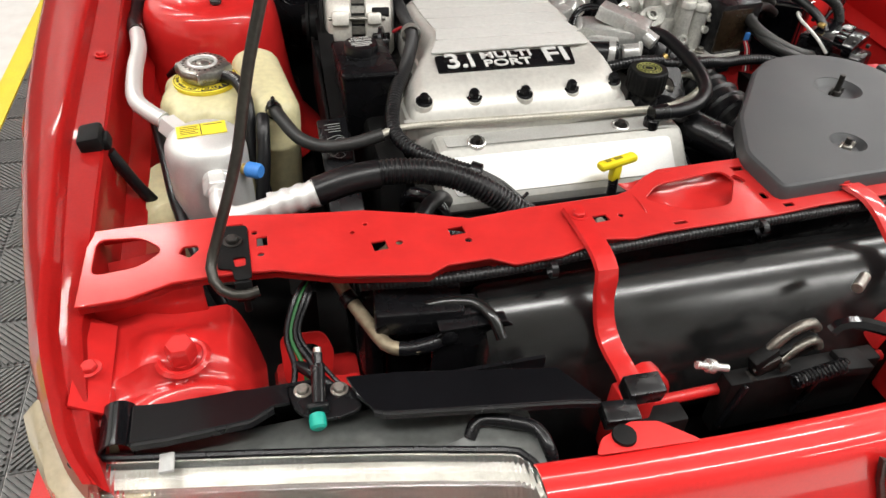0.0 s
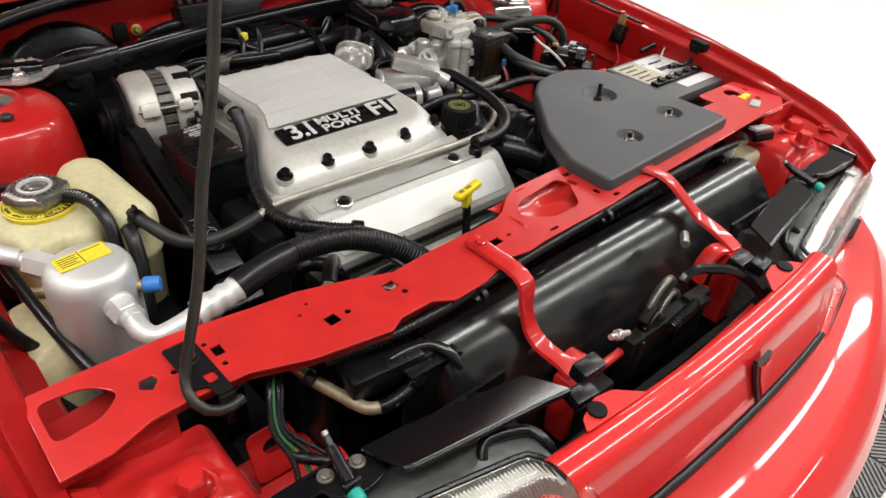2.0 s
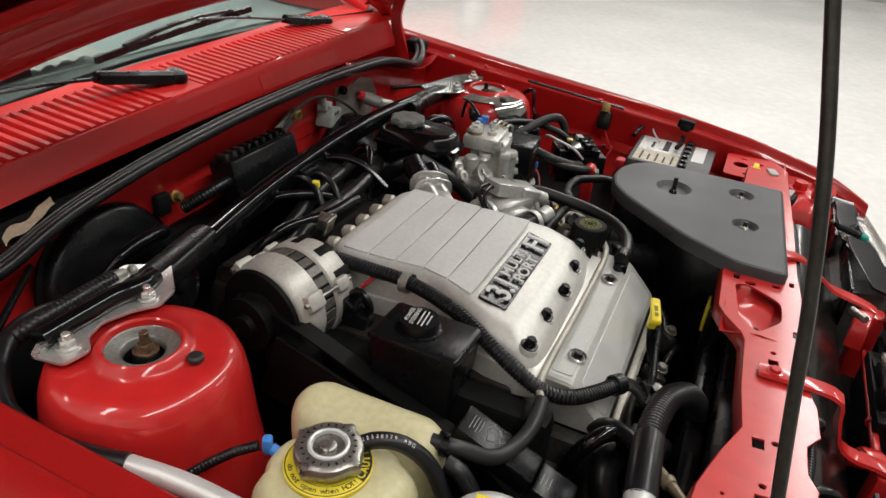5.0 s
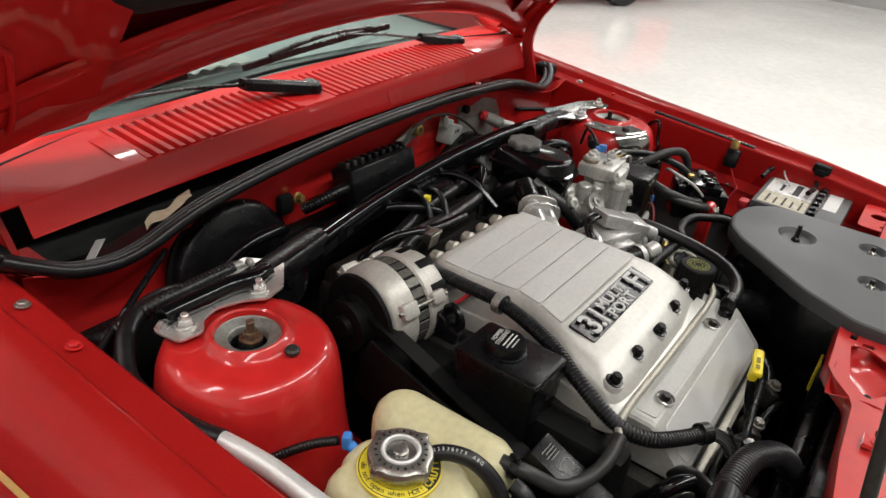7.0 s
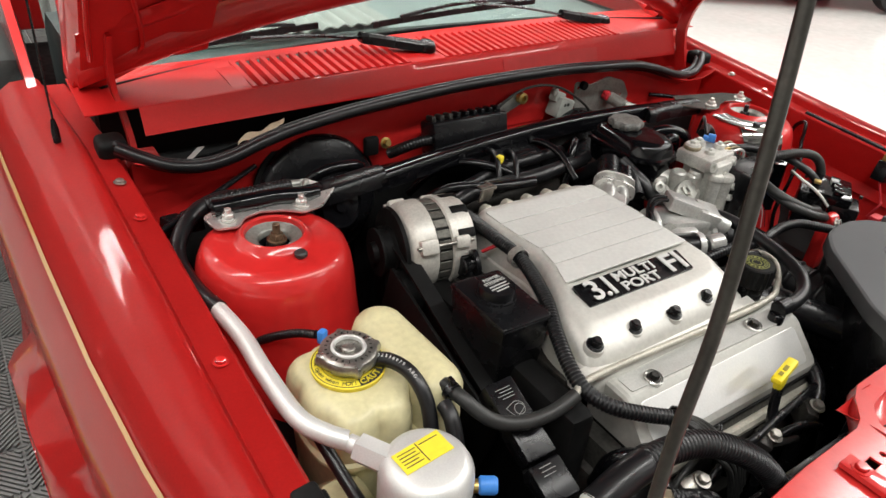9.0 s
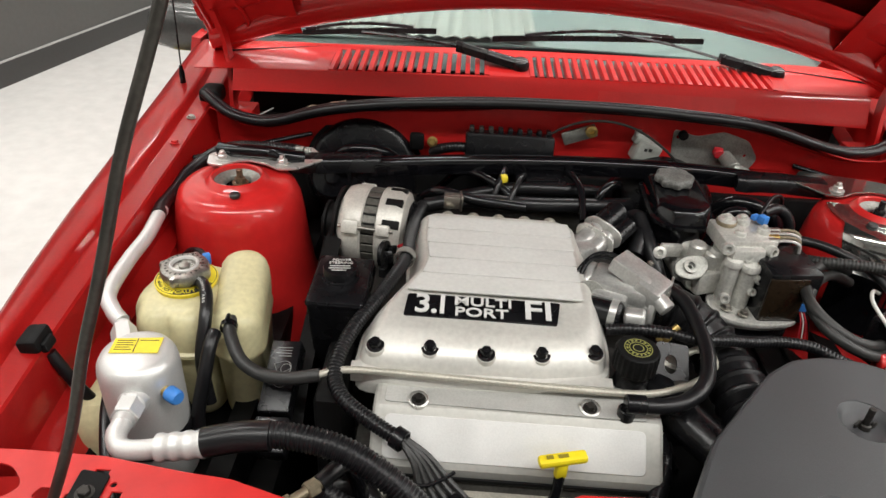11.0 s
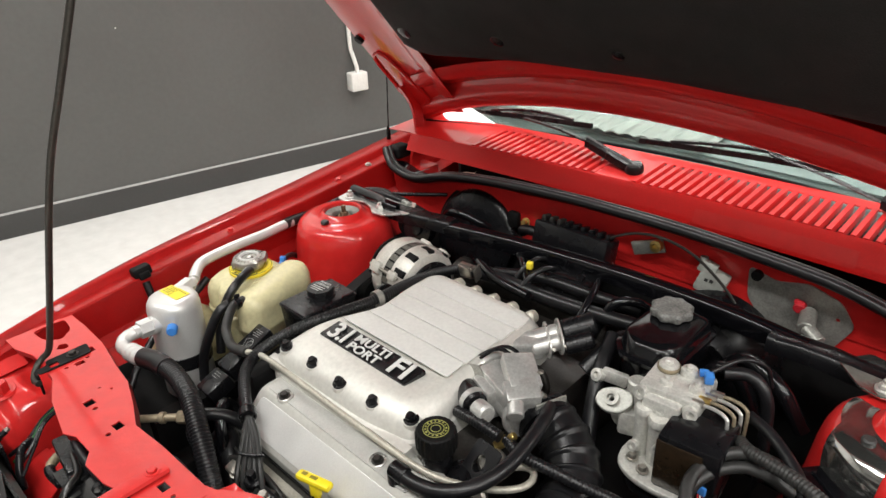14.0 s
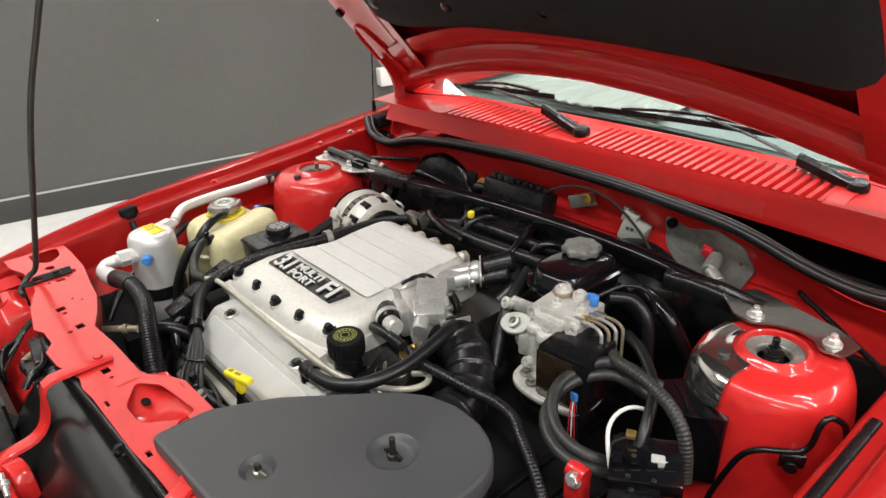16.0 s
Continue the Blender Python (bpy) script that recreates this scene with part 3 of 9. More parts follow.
# rubber bulb seal along the firewall
seal_pts = [(-0.672, 0.24, 0.938), (-0.645, 0.222, 0.926), (-0.61, 0.208, 0.912), (-0.56, 0.205, 0.904), (-0.515, 0.205, 0.910), (-0.464, 0.205, 0.927), (-0.40, 0.205, 0.942), (-0.28, 0.205, 0.958), (-0.12, 0.205, 0.970), (0.0, 0.205, 0.9735), (0.13, 0.205, 0.974), (0.25, 0.205, 0.969), (0.35, 0.205, 0.962), (0.41, 0.206, 0.950), (0.46, 0.208, 0.935), (0.51, 0.216, 0.920), (0.56, 0.228, 0.909), (0.61, 0.24, 0.910), (0.645, 0.256, 0.921), (0.668, 0.276, 0.934)]
part("cowl_seal", merge(tube(seal_pts, 0.0083, 0.012, 14, 1.0), tube([(x, y + 0.0145, z + 0.001) for x, y, z in seal_pts], 0.0055, 0.012, 10), tube([(x, y + 0.01, z - 0.008) for x, y, z in seal_pts], 0.007, 0.02, 8)), RUBBER, car, "black rubber bulb seal")
SEAL_Z = [(x, z) for x, y, z in seal_pts]


def upper_wall(u, v):
    x = -0.655 + 1.31 * u
    top = lerp(SEAL_Z, x) - 0.008
    k = min(1.0, v / 0.7)
    return (x, 0.249 - (0.034 * max(0, v - 0.7) / 0.3), 0.855 + (top - 0.018 - 0.855) * k + 0.018 * max(0, v - 0.7) / 0.3)


part("upper_firewall", sheet(upper_wall, 60, 10, 0.0015), RED_BAY, car, "red upper firewall with a flange")
part("duct_liner", sheet(lambda u, v: (-0.655 + 0.62 * u, 0.228 + 0.06 * v, lerp(SEAL_Z, -0.655 + 0.62 * u) - 0.014 + 0.02 * math.sin(u * 6 + 0.5) * v - 0.03 * v), 40, 8, 0.0015), BLACK_GLOSS, car, "glossy black plastic duct liner")

# windscreen, pillars, dash and cabin shell
def screen_pt(u, v):
    x = (-0.66 + 1.32 * u) * (1 - 0.14 * v)
    y = 0.475 - 0.09 * (x / 0.6) ** 2 + 0.03 + 0.03 * x * (1 - v) + 0.80 * v
    return Vector((x, y, 0.984 + crown(x) * (1 - v) + 0.40 * v))


screen = part("windscreen", sheet(screen_pt, 24, 8, 0.005), GLASS, car, "clear tinted windscreen")
screen.visible_shadow = False
part("screen_seal", tube([screen_pt(i / 24, 0.0) + Vector((0, -0.004, 0.002)) for i in range(25)], 0.0035, 0.03, 8), BLACK_MATT, car)
DASH = mat("dark_teal_dash", (0.035, 0.045, 0.043), 0.6, var=0.15, scale=14, fine=300, bump=0.0003)
DASH_TOP = mat("pale_teal_dash_pad", (0.125, 0.145, 0.14), 0.7, var=0.1, scale=14, fine=300, bump=0.0002)
CLOTH = mat("pale_grey_seat_cloth", (0.20, 0.20, 0.185), 0.85, var=0.12, scale=30, fine=300, bump=0.0004)
dash = part("dashboard", loft([[(x, y, z) for y, z in ((0.50, 0.90), (0.54, 0.950), (0.60, 0.958), (0.95, 0.955), (1.02, 0.90), (1.02, 0.60), (0.5, 0.60))] for x in (-0.66, -0.3, 0.0, 0.3, 0.66)]), DASH, car, "dark teal dashboard with a paler top")
part("dash_top", sheet(lambda u, v: (-0.62 + 1.24 * u, 0.60 + 0.36 * v - 0.03 * (2 * u - 1) ** 2, 0.962 + 0.008 * math.sin(math.pi * v)), 20, 8, 0.004), DASH_TOP, dash, "pale teal-grey dash pad")
part("dash_cloth", sheet(lambda u, v: (-0.56 + 0.54 * u, 0.585 + 0.34 * v + 0.01 * math.sin(u * 9), 0.974 + 0.0065 * abs(math.sin(u * 46)) + 0.006 * math.sin(math.pi * v)), 110, 8, 0.002), CLOTH, dash, "pale pleated cloth lying on the dash")
for s in (-1, 1):
    seat = part("seat", loft([[(s * 0.36 + dx * w, y, z) for dx, w in ((-1, 0.27), (1, 0.27))] + [(s * 0.36 + 0.25, y + 0.14, z), (s * 0.36 - 0.25, y + 0.14, z)] for y, z in ((1.30, 0.45), (1.34, 0.8), (1.44, 1.08), (1.48, 1.16))]), CLOTH, car, "pale grey cloth front seat")
    for k in range(7):
        part("pleat", tube([(s * 0.36 - 0.225 + 0.075 * k, 1.31, 0.55), (s * 0.36 - 0.225 + 0.075 * k, 1.335, 0.8), (s * 0.36 - 0.225 + 0.075 * k, 1.435, 1.08), (s * 0.36 - 0.225 + 0.075 * k, 1.48, 1.165)], 0.034, 0.05, 10, 0.7), CLOTH, seat)
    pillar = [screen_pt(0.0 if s < 0 else 1.0, v) + Vector((s * 0.012, 0.01, 0.004)) for v in (0, 0.25, 0.5, 0.75, 1.0)]
    part("pillar", tube(pillar, 0.024, 0.05, 10), RED, car)
    part("door_panel", sheet(lambda u, v, s=s: (s * (0.852 - 0.02 * (2 * v - 1) ** 2 - 0.03 * max(0, v - 0.8) * 5 * 0.5), 0.585 + 1.25 * u, 0.22 + 0.72 * v), 4, 12, 0.02), RED, car)
    part("rear_quarter", sheet(lambda u, v, s=s: (s * (0.85 - 0.02 * (2 * v - 1) ** 2 - 0.06 * u * u), 1.845 + 1.45 * u, (0.24 if not 0.32 < u < 0.78 else 0.55) + (0.70 if not 0.32 < u < 0.78 else 0.39) * v), 24, 12, 0.02), RED, car)
    # darkened side glass and unseen door trim block the bright floor beyond
    win = sheet(lambda u, v, s=s: (s * (0.80 - 0.16 * v), 0.62 + 0.45 * v + (1.22 - 0.45 * v) * u, 0.945 + 0.37 * v), 4, 4, 0.004)
    part("side_window", win, SIDE_GLASS, car).visible_shadow = False
    part("door_trim", box(s * 0.74, s * 0.80, 0.62, 1.80, 0.40, 0.965, 0.02), DASH, car, "dark teal trim added inside the door to block the bright floor")
    part("side_stripe", sheet(lambda u, v, s=s: (s * 0.8555, 0.59 + 1.24 * u, 0.742 + 0.008 * v), 4, 1, 0.001), STRIPE, car, "gold pinstripe")
    mirror = part("door_mirror", loft([[(s * i, 0.70 + dy + 0.05 * k * abs(math.cos(a)) ** 0.7 * (1 if math.cos(a) > 0 else -1), 0.925 + 0.054 * k * abs(math.sin(a)) ** 0.7 * (1 if math.sin(a) > 0 else -1)) for a in [2 * math.pi * j / 24 for j in range(24)]] for i, k, dy in ((0.742, 0.45, 0.03), (0.760, 0.5, 0.02), (0.772, 0.85, 0.0), (0.80, 1.0, 0.0), (0.90, 1.02, 0.01), (0.95, 0.9, 0.02), (0.968, 0.6, 0.03))]), MIRROR_GREY, car, "black plastic door mirror")
    part("pillar_foot", loft([[(s * (x + d), y, z) for y, z in ((0.50, 0.945), (0.86, 0.945), (0.86, 1.10), (0.70, 1.075))] for x, d in ((0.735, 0.0), (0.735, 0.014))]), RED, car, "red triangular panel at the foot of the pillar")
    part("sill", box(s * 0.80, s * 0.835, 0.4, 1.9, 0.16, 0.24, 0.01), BLACK, car)
part("roof", sheet(lambda u, v: ((-0.57 + 1.14 * u), 1.30 + 0.85 * v, 1.345 + 0.03 * math.sin(math.pi * u) + 0.015 * math.sin(math.pi * v)), 16, 8, 0.02), RED, car)
part("rear_window", sheet(lambda u, v: ((-0.56 + 1.12 * u) * (1 + 0.1 * v), 2.15 + 0.55 * v, 1.345 - 0.36 * v + 0.025 * math.sin(math.pi * u)), 12, 6, 0.005), GLASS, car).visible_shadow = False
part("rear_deck", sheet(lambda u, v: ((-0.74 + 1.48 * u), 2.70 + 0.58 * v, 0.985 - 0.05 * v + 0.012 * math.sin(math.pi * u)), 12, 6, 0.02), RED, car)
part("rear_panel", box(-0.76, 0.76, 3.25, 3.31, 0.3, 0.94, 0.02), RED, car)
part("cabin_floor", box(-0.8, 0.8, 0.3, 3.25, 0.18, 0.24), BLACK_MATT, car)


def wheel(x, y):
    s = 1 if x > 0 else -1
    w = part("wheel", lathe([(0.14, -0.085), (0.19, -0.095), (0.26, -0.095), (0.297, -0.075), (0.302, -0.03), (0.302, 0.03), (0.297, 0.075), (0.26, 0.095), (0.19, 0.095), (0.14, 0.085)], (x, y, 0.302), (s, 0, 0), 40), RUBBER, car, "black rubber tyre on alloy rim")
    spokes = [lathe([(0.0, 0.05), (0.03, 0.055), (0.05, 0.045), (0.05, 0.0)], (x, y, 0.302), (s, 0, 0), 20), lathe([(0.2, 0.09), (0.185, 0.08), (0.175, 0.05), (0.17, -0.08)], (x, y, 0.302), (s, 0, 0), 36)]
    for k in range(5):
        spokes.append(moved(box(-0.02, 0.02, 0.03, 0.182, 0.02, 0.055, 0.004), aim((x, y, 0.302), (s, 0, 0)) @ Matrix.Rotation(2 * math.pi * k / 5, 4, "Z")))
    part("rim", merge(*spokes), SATIN, w, "alloy wheel rim")


for x in (-0.715, 0.715):
    for y in (0.02, 2.56):
        wheel(x, y)

# ---- the open hood ----
HO, HD, HN = Vector((0, 0.379, 1.0)), Vector((0, -0.643, 0.766)), Vector((0, 0.766, 0.643))


def hood_rear(x):
    return -0.03 + 0.172 * (1 - min(abs(x) / 0.69, 1) ** 2.0)


def hood_pt(x, u, n=0.0):
    return Vector((x, 0, 0)) + HO + HD * u + HN * n


def hood_sheet(x0, x1, n, u0=None, u1=1.12, nu=36, nv=20, thick=0.002, edge=0.0):
    def f(a, b):
        x = x0 + (x1 - x0) * a
        lo = hood_rear(x) + edge if u0 is None else u0
        hi = u1 - 0.10 * (x / 0.69) ** 2
        return hood_pt(x, lo + (hi - lo) * b, n + 0.022 * (1 - (x / 0.7) ** 2))
    return sheet(f, nu, nv, thick)


hood = part("hood", hood_sheet(-0.70, 0.70, 0.03), RED, car, "red hood propped open")


def hood_rib(x, k):
    """Rear inner frame: a rounded roll, then a trough, then the flat panel."""
    prof = [(0.0, 0.028), (0.002, 0.006), (0.012, -0.012), (0.03, -0.02), (0.05, -0.016), (0.066, 0.0), (0.078, 0.008), (0.092, 0.004), (0.105, -0.008), (0.125, -0.012), (0.15, -0.010)]
    i = min(int(k * 10), 9)
    f = k * 10 - i
    return [prof[i][j] + (prof[i + 1][j] - prof[i][j]) * f for j in (0, 1)]


def hood_inner(a, b):
    x = -0.69 + 1.38 * a
    du, n = hood_rib(x, b)
    return hood_pt(x, hood_rear(x) + du, n + 0.02 * (1 - (x / 0.7) ** 2))


part("rear_frame", sheet(hood_inner, 56, 20, 0.0015), RED, hood, "red inner frame of the hood")
for s in (-1, 1):
    def side_frame(a, b, s=s):
        prof = [(0.70, 0.028), (0.697, 0.004), (0.685, -0.010), (0.655, -0.012), (0.63, -0.008), (0.60, -0.002), (0.56, 0.002), (0.53, -0.004), (0.50, -0.006)]
        i = min(int(b * 8), 7)
        f = b * 8 - i
        x, n = [prof[i][j] + (prof[i + 1][j] - prof[i][j]) * f for j in (0, 1)]
        lo = hood_rear(x)
        return hood_pt(s * x, lo + (1.05 - lo) * a, n)
    part("side_frame", sheet(side_frame, 30, 16, 0.0015), RED, hood)
    # stamped pocket on the side frame
    part("stamped_rim", tube([hood_pt(s * 0.672, 0.06, -0.013), hood_pt(s * 0.676, 0.16, -0.013), hood_pt(s * 0.672, 0.22, -0.013), hood_pt(s * 0.635, 0.24, -0.012), hood_pt(s * 0.612, 0.16, -0.008), hood_pt(s * 0.60, 0.07, -0.006), hood_pt(s * 0.63, 0.03, -0.011)], 0.004, 0.02, 8), RED, hood)
    part("buffer", rod(hood_pt(s * 0.668, 0.285, -0.009), hood_pt(s * 0.668, 0.285, -0.02), 0.011), BLACK_MATT, hood)
    hinge = part("hinge", loft([[p + Vector((dx, dy, 0)) for dx, dy in ((-0.004, -0.014), (0.004, -0.014), (0.004, 0.014), (-0.004, 0.014))] for p in spline([(s * 0.635, 0.30, 0.84), (s * 0.638, 0.305, 0.90), (s * 0.642, 0.325, 0.955), (s * 0.648, 0.335, 0.99), (s * 0.65, 0.322, 1.04), (s * 0.65, 0.29, 1.085)], 0.012)]), RED, car, "red hood hinge arm")
    part("hinge_base", merge(box(s * 0.60, s * 0.655, 0.285, 0.35, 0.83, 0.885, 0.004), hexbolt((s * 0.61, 0.285, 0.86), (0, -1, 0), 0.007, 0.006)), RED, hinge)


def pad_pt(a, b):
    x = -0.545 + 1.09 * a
    q = min(1.0, (0.545 - abs(x)) / 0.08)
    lo = 0.235 + 0.03 * (1 - (x / 0.545) ** 2) + 0.06 * (1 - q) ** 2
    hi = 0.98
    ripple = 0.0025 * math.sin(x * 23) * math.sin(b * 17)
    e = min(1.0, min(b, 1 - b) / 0.04, min(a, 1 - a) / 0.03)
    return hood_pt(x, lo + (hi - lo) * b, -0.002 - 0.02 * e + ripple * e + 0.022 * (1 - (x / 0.7) ** 2))


pad = part("insulation_pad", sheet(pad_pt, 48, 36, 0.004), PAD, hood, "black felt insulation pad")
for px, pu in ((-0.49, 0.33), (-0.25, 0.335), (0.0, 0.34), (0.25, 0.335), (0.49, 0.33), (-0.4, 0.62), (0.0, 0.62), (0.4, 0.62)):
    part("push_pin", lathe([(0.017, 0.0), (0.016, 0.004), (0.008, 0.007), (0, 0.007)], hood_pt(px, pu, -0.020 + 0.022 * (1 - (px / 0.7) ** 2)), -HN, 18), BLACK, pad)

# ---- hood prop rod ----
prop = thing("prop_rod", (-0.53, -0.62, 0.845), "dark steel hood prop rod in a black bracket", "prop rod")
part("rod", tube([(-0.497, -0.652, 0.835), (-0.512, -0.654, 0.834), (-0.528, -0.649, 0.836), (-0.538, -0.636, 0.846), (-0.5365, -0.6245, 0.856), (-0.531, -0.616, 0.868), (-0.500, -0.603, 0.95), (-0.478, -0.589, 1.03), (-0.4515, -0.576, 1.11), (-0.426, -0.5565, 1.2), (-0.392, -0.5285, 1.3), (-0.346, -0.486, 1.45), (-0.284, -0.429, 1.66), (-0.216, -0.368, 1.88)], 0.0052, 0.012, 12), mat("oiled_steel", (0.045, 0.042, 0.036), 0.36, metal=0.5, var=0.25, scale=30, fine=200), prop)

# ---- the front end ----
TZ = 0.8445
rear_edge = [(-0.655, -0.543), (-0.60, -0.541), (-0.521, -0.542), (-0.436, -0.554), (-0.385, -0.559), (-0.327, -0.576), (-0.276, -0.595), (-0.206, -0.589), (-0.10, -0.586), (-0.082, -0.580), (-0.053, -0.558), (-0.03, -0.547), (0.089, -0.543), (0.30, -0.545), (0.56, -0.55)]
front_edge = [(0.56, -0.625), (0.30, -0.640), (0.122, -0.647), (0.06, -0.653), (-0.08, -0.656), (-0.114, -0.660), (-0.143, -0.655), (-0.20, -0.671), (-0.25, -0.674), (-0.272, -0.660), (-0.316, -0.661), (-0.336, -0.671), (-0.422, -0.656), (-0.480, -0.635), (-0.538, -0.632), (-0.574, -0.634), (-0.614, -0.648), (-0.655, -0.650)]
holes = [rounded([(-0.648, -0.556), (-0.605, -0.560), (-0.582, -0.585), (-0.605, -0.607), (-0.648, -0.612)], 0.012),
         rect(-0.376, -0.620, 0.016, 0.016, 5), rect(-0.294, -0.612, 0.018, 0.014, 5), rect(-0.136, -0.622, 0.018, 0.013, 3),
         circle(-0.356, -0.619, 0.0045, 12), circle(-0.286, -0.629, 0.0045, 12), circle(-0.112, -0.621, 0.004, 12), circle(-0.385, -0.583, 0.003, 8), circle(-0.40, -0.595, 0.0025, 8),
         circle(-0.497, -0.575, 0.004, 10), rect(-0.515, -0.562, 0.016, 0.010, 0), circle(-0.535, -0.592, 0.004, 10), rounded([(-0.566, -0.583), (-0.552, -0.583), (-0.549, -0.591), (-0.559, -0.603), (-0.570, -0.594)], 0.003),
         rect(-0.490, -0.590, 0.012, 0.016, 0), circle(-0.492, -0.610, 0.004, 10),
         rounded([(-0.075, -0.60), (-0.046, -0.574), (0.045, -0.562), (0.052, -0.582), (0.02, -0.628), (-0.03, -0.630)], 0.012),
         rounded([(0.048, -0.577), (0.058, -0.575), (0.063, -0.590), (0.053, -0.592)], 0.004), rect(0.068, -0.563, 0.018, 0.010, 0), rounded([(0.062, -0.612), (0.072, -0.612), (0.072, -0.626), (0.062, -0.626)], 0.005), rect(0.085, -0.640, 0.014, 0.008, 0), rounded([(-0.062, -0.643), (-0.045, -0.643), (-0.045, -0.649), (-0.062, -0.649)], 0.003)]
tie = part("tie_bar", plate(rear_edge + front_edge, holes, 0.003, 0.0009, Matrix.Translation((0, 0, TZ))), RED_TIE, car, "red stamped radiator tie bar with square holes")


def skirt(line, depth, lean, z=TZ - 0.002):
    fine = [Vector((x, y, 0)) for x, y in line]
    rings = []
    for i, p in enumerate(fine):
        t = (fine[min(i + 1, len(fine) - 1)] - fine[max(i - 1, 0)]).normalized()
        n = Vector((t.y, -t.x, 0)) * lean
        rings.append([p + Vector((0, 0, z)), p + n * 0.4 + Vector((0, 0, z - 0.004)), p + n + Vector((0, 0, z - depth * 0.5)), p + n * 1.1 + Vector((0, 0, z - depth))])
    bm = loft(rings, closed=False)
    bmesh.ops.solidify(bm, geom=list(bm.faces), thickness=0.0016)
    return bm


part("rear_flange", skirt(rear_edge[::-1], 0.020, 0.004), RED_TIE, tie)
part("front_flange", skirt(front_edge[::-1][:-2], 0.012, -0.003), RED_TIE, tie)
# the pressed pocket in the wide part, with its own hole
pocket = lambda u, v: Vector((-0.082 + 0.145 * u, -0.642 + 0.088 * v, TZ - 0.004 - 0.018 * (1 - abs(2 * u - 1) ** 6) * (1 - abs(2 * v - 1) ** 6) + 0.007 * math.sin(u * 9 + 1) * math.sin(v * 4)))
part("pressed_pocket", sheet(pocket, 24, 18, 0.001), RED_TIE, tie)
# black disc on the pocket floor draws the dark of its hole
part("pocket_hole", lathe([(0.009, 0), (0.009, 0.0022), (0.0, 0.0022)], (-0.045, -0.60, TZ - 0.0185), (0, 0.1, 1), 20, 0.7), BLACK_MATT, tie, "black disc for the dark of an opening")
end_bed = lambda u, v: Vector((-0.66 + 0.09 * u, -0.62 + 0.07 * v, TZ - 0.026 - 0.030 * math.sin(math.pi * v) - 0.012 * (1 - u)))
part("end_bed", sheet(end_bed, 10, 10, 0.001), RED_TIE, tie)

# prop bracket: black stamped plate with a bolt
part("prop_bracket", plate(rounded([(-0.534, -0.562), (-0.504, -0.566), (-0.502, -0.646), (-0.517, -0.647), (-0.519, -0.630), (-0.532, -0.627)], 0.004), [rounded([(-0.519, -0.614), (-0.506, -0.613), (-0.506, -0.628), (-0.517, -0.629)], 0.003)], 0.0022, 0.0006, Matrix.Translation((0, 0, TZ + 0.0032))), BLACK_MATT, prop, "black bracket plate")
part("bolt", hexbolt((-0.518, -0.590, TZ + 0.0035), (0, 0, 1), 0.0065, 0.006), DARK_STEEL, prop)
part("bracket_drop", merge(box(-0.518, -0.502, -0.651, -0.647, 0.822, TZ + 0.002, 0.001), box(-0.513, -0.506, -0.650, -0.646, 0.806, 0.823, 0.002)), BLACK_MATT, prop)


def strap(points, w, t):
    path = spline(points, 0.012)
    rings = []
    for i, p in enumerate(path):
        q = (path[min(i + 1, len(path) - 1)] - path[max(i - 1, 0)]).normalized()
        side = q.cross(Vector((0, 0, 1)))
        side = side.normalized() if side.length > 0.05 else Vector((1, 0, 0))
        up = side.cross(q).normalized()
        rings.append([p + side * a * w / 2 + up * b * t / 2 for a, b in ((-1, -0.6), (-0.86, 0.8), (-0.6, 1), (0.6, 1), (0.86, 0.8), (1, -0.6))])
    return loft(rings)


for s in (-1, 1):
    way = ([(-0.163, -0.605, 0.8495), (-0.162, -0.66, 0.8495), (-0.163, -0.690, 0.8475), (-0.163, -0.702, 0.838), (-0.163, -0.706, 0.81), (-0.161, -0.716, 0.782), (-0.159, -0.735, 0.768), (-0.157, -0.765, 0.764), (-0.156, -0.785, 0.758)] if s < 0 else
           [(0.166, -0.605, 0.8495), (0.180, -0.640, 0.8485), (0.188, -0.662, 0.840), (0.195, -0.685, 0.822), (0.203, -0.712, 0.800), (0.206, -0.735, 0.793), (0.200, -0.765, 0.789), (0.198, -0.785, 0.782)])
    brace = part("brace_strap", strap(way, 0.025, 0.006), RED_BAY, car, "red brace strap bolted to the tie bar")
    part("bolt", hexbolt((way[0][0], -0.622, 0.8525), (0, 0, 1), 0.007, 0.005), RED_BAY, brace)
    fx = way[-1][0]
    part("foot", merge(box(fx - 0.017, fx + 0.017, -0.80, -0.768, 0.66, way[-1][2] - 0.002, 0.004), strap([(fx - s * 0.012, -0.77, way[-1][2]), (fx - s * 0.03, -0.765, way[-1][2]), (fx - s * 0.045, -0.763, way[-1][2] - 0.018), (fx - s * 0.05, -0.762, way[-1][2] - 0.05)], 0.026, 0.006)), RED_BAY, brace)
part("lower_cross_rod", merge(rod((-0.13, -0.782, 0.728), (0.145, -0.782, 0.735), 0.006), rod((-0.03, -0.782, 0.73), (-0.022, -0.782, 0.73), 0.009)), RED_BAY, car)

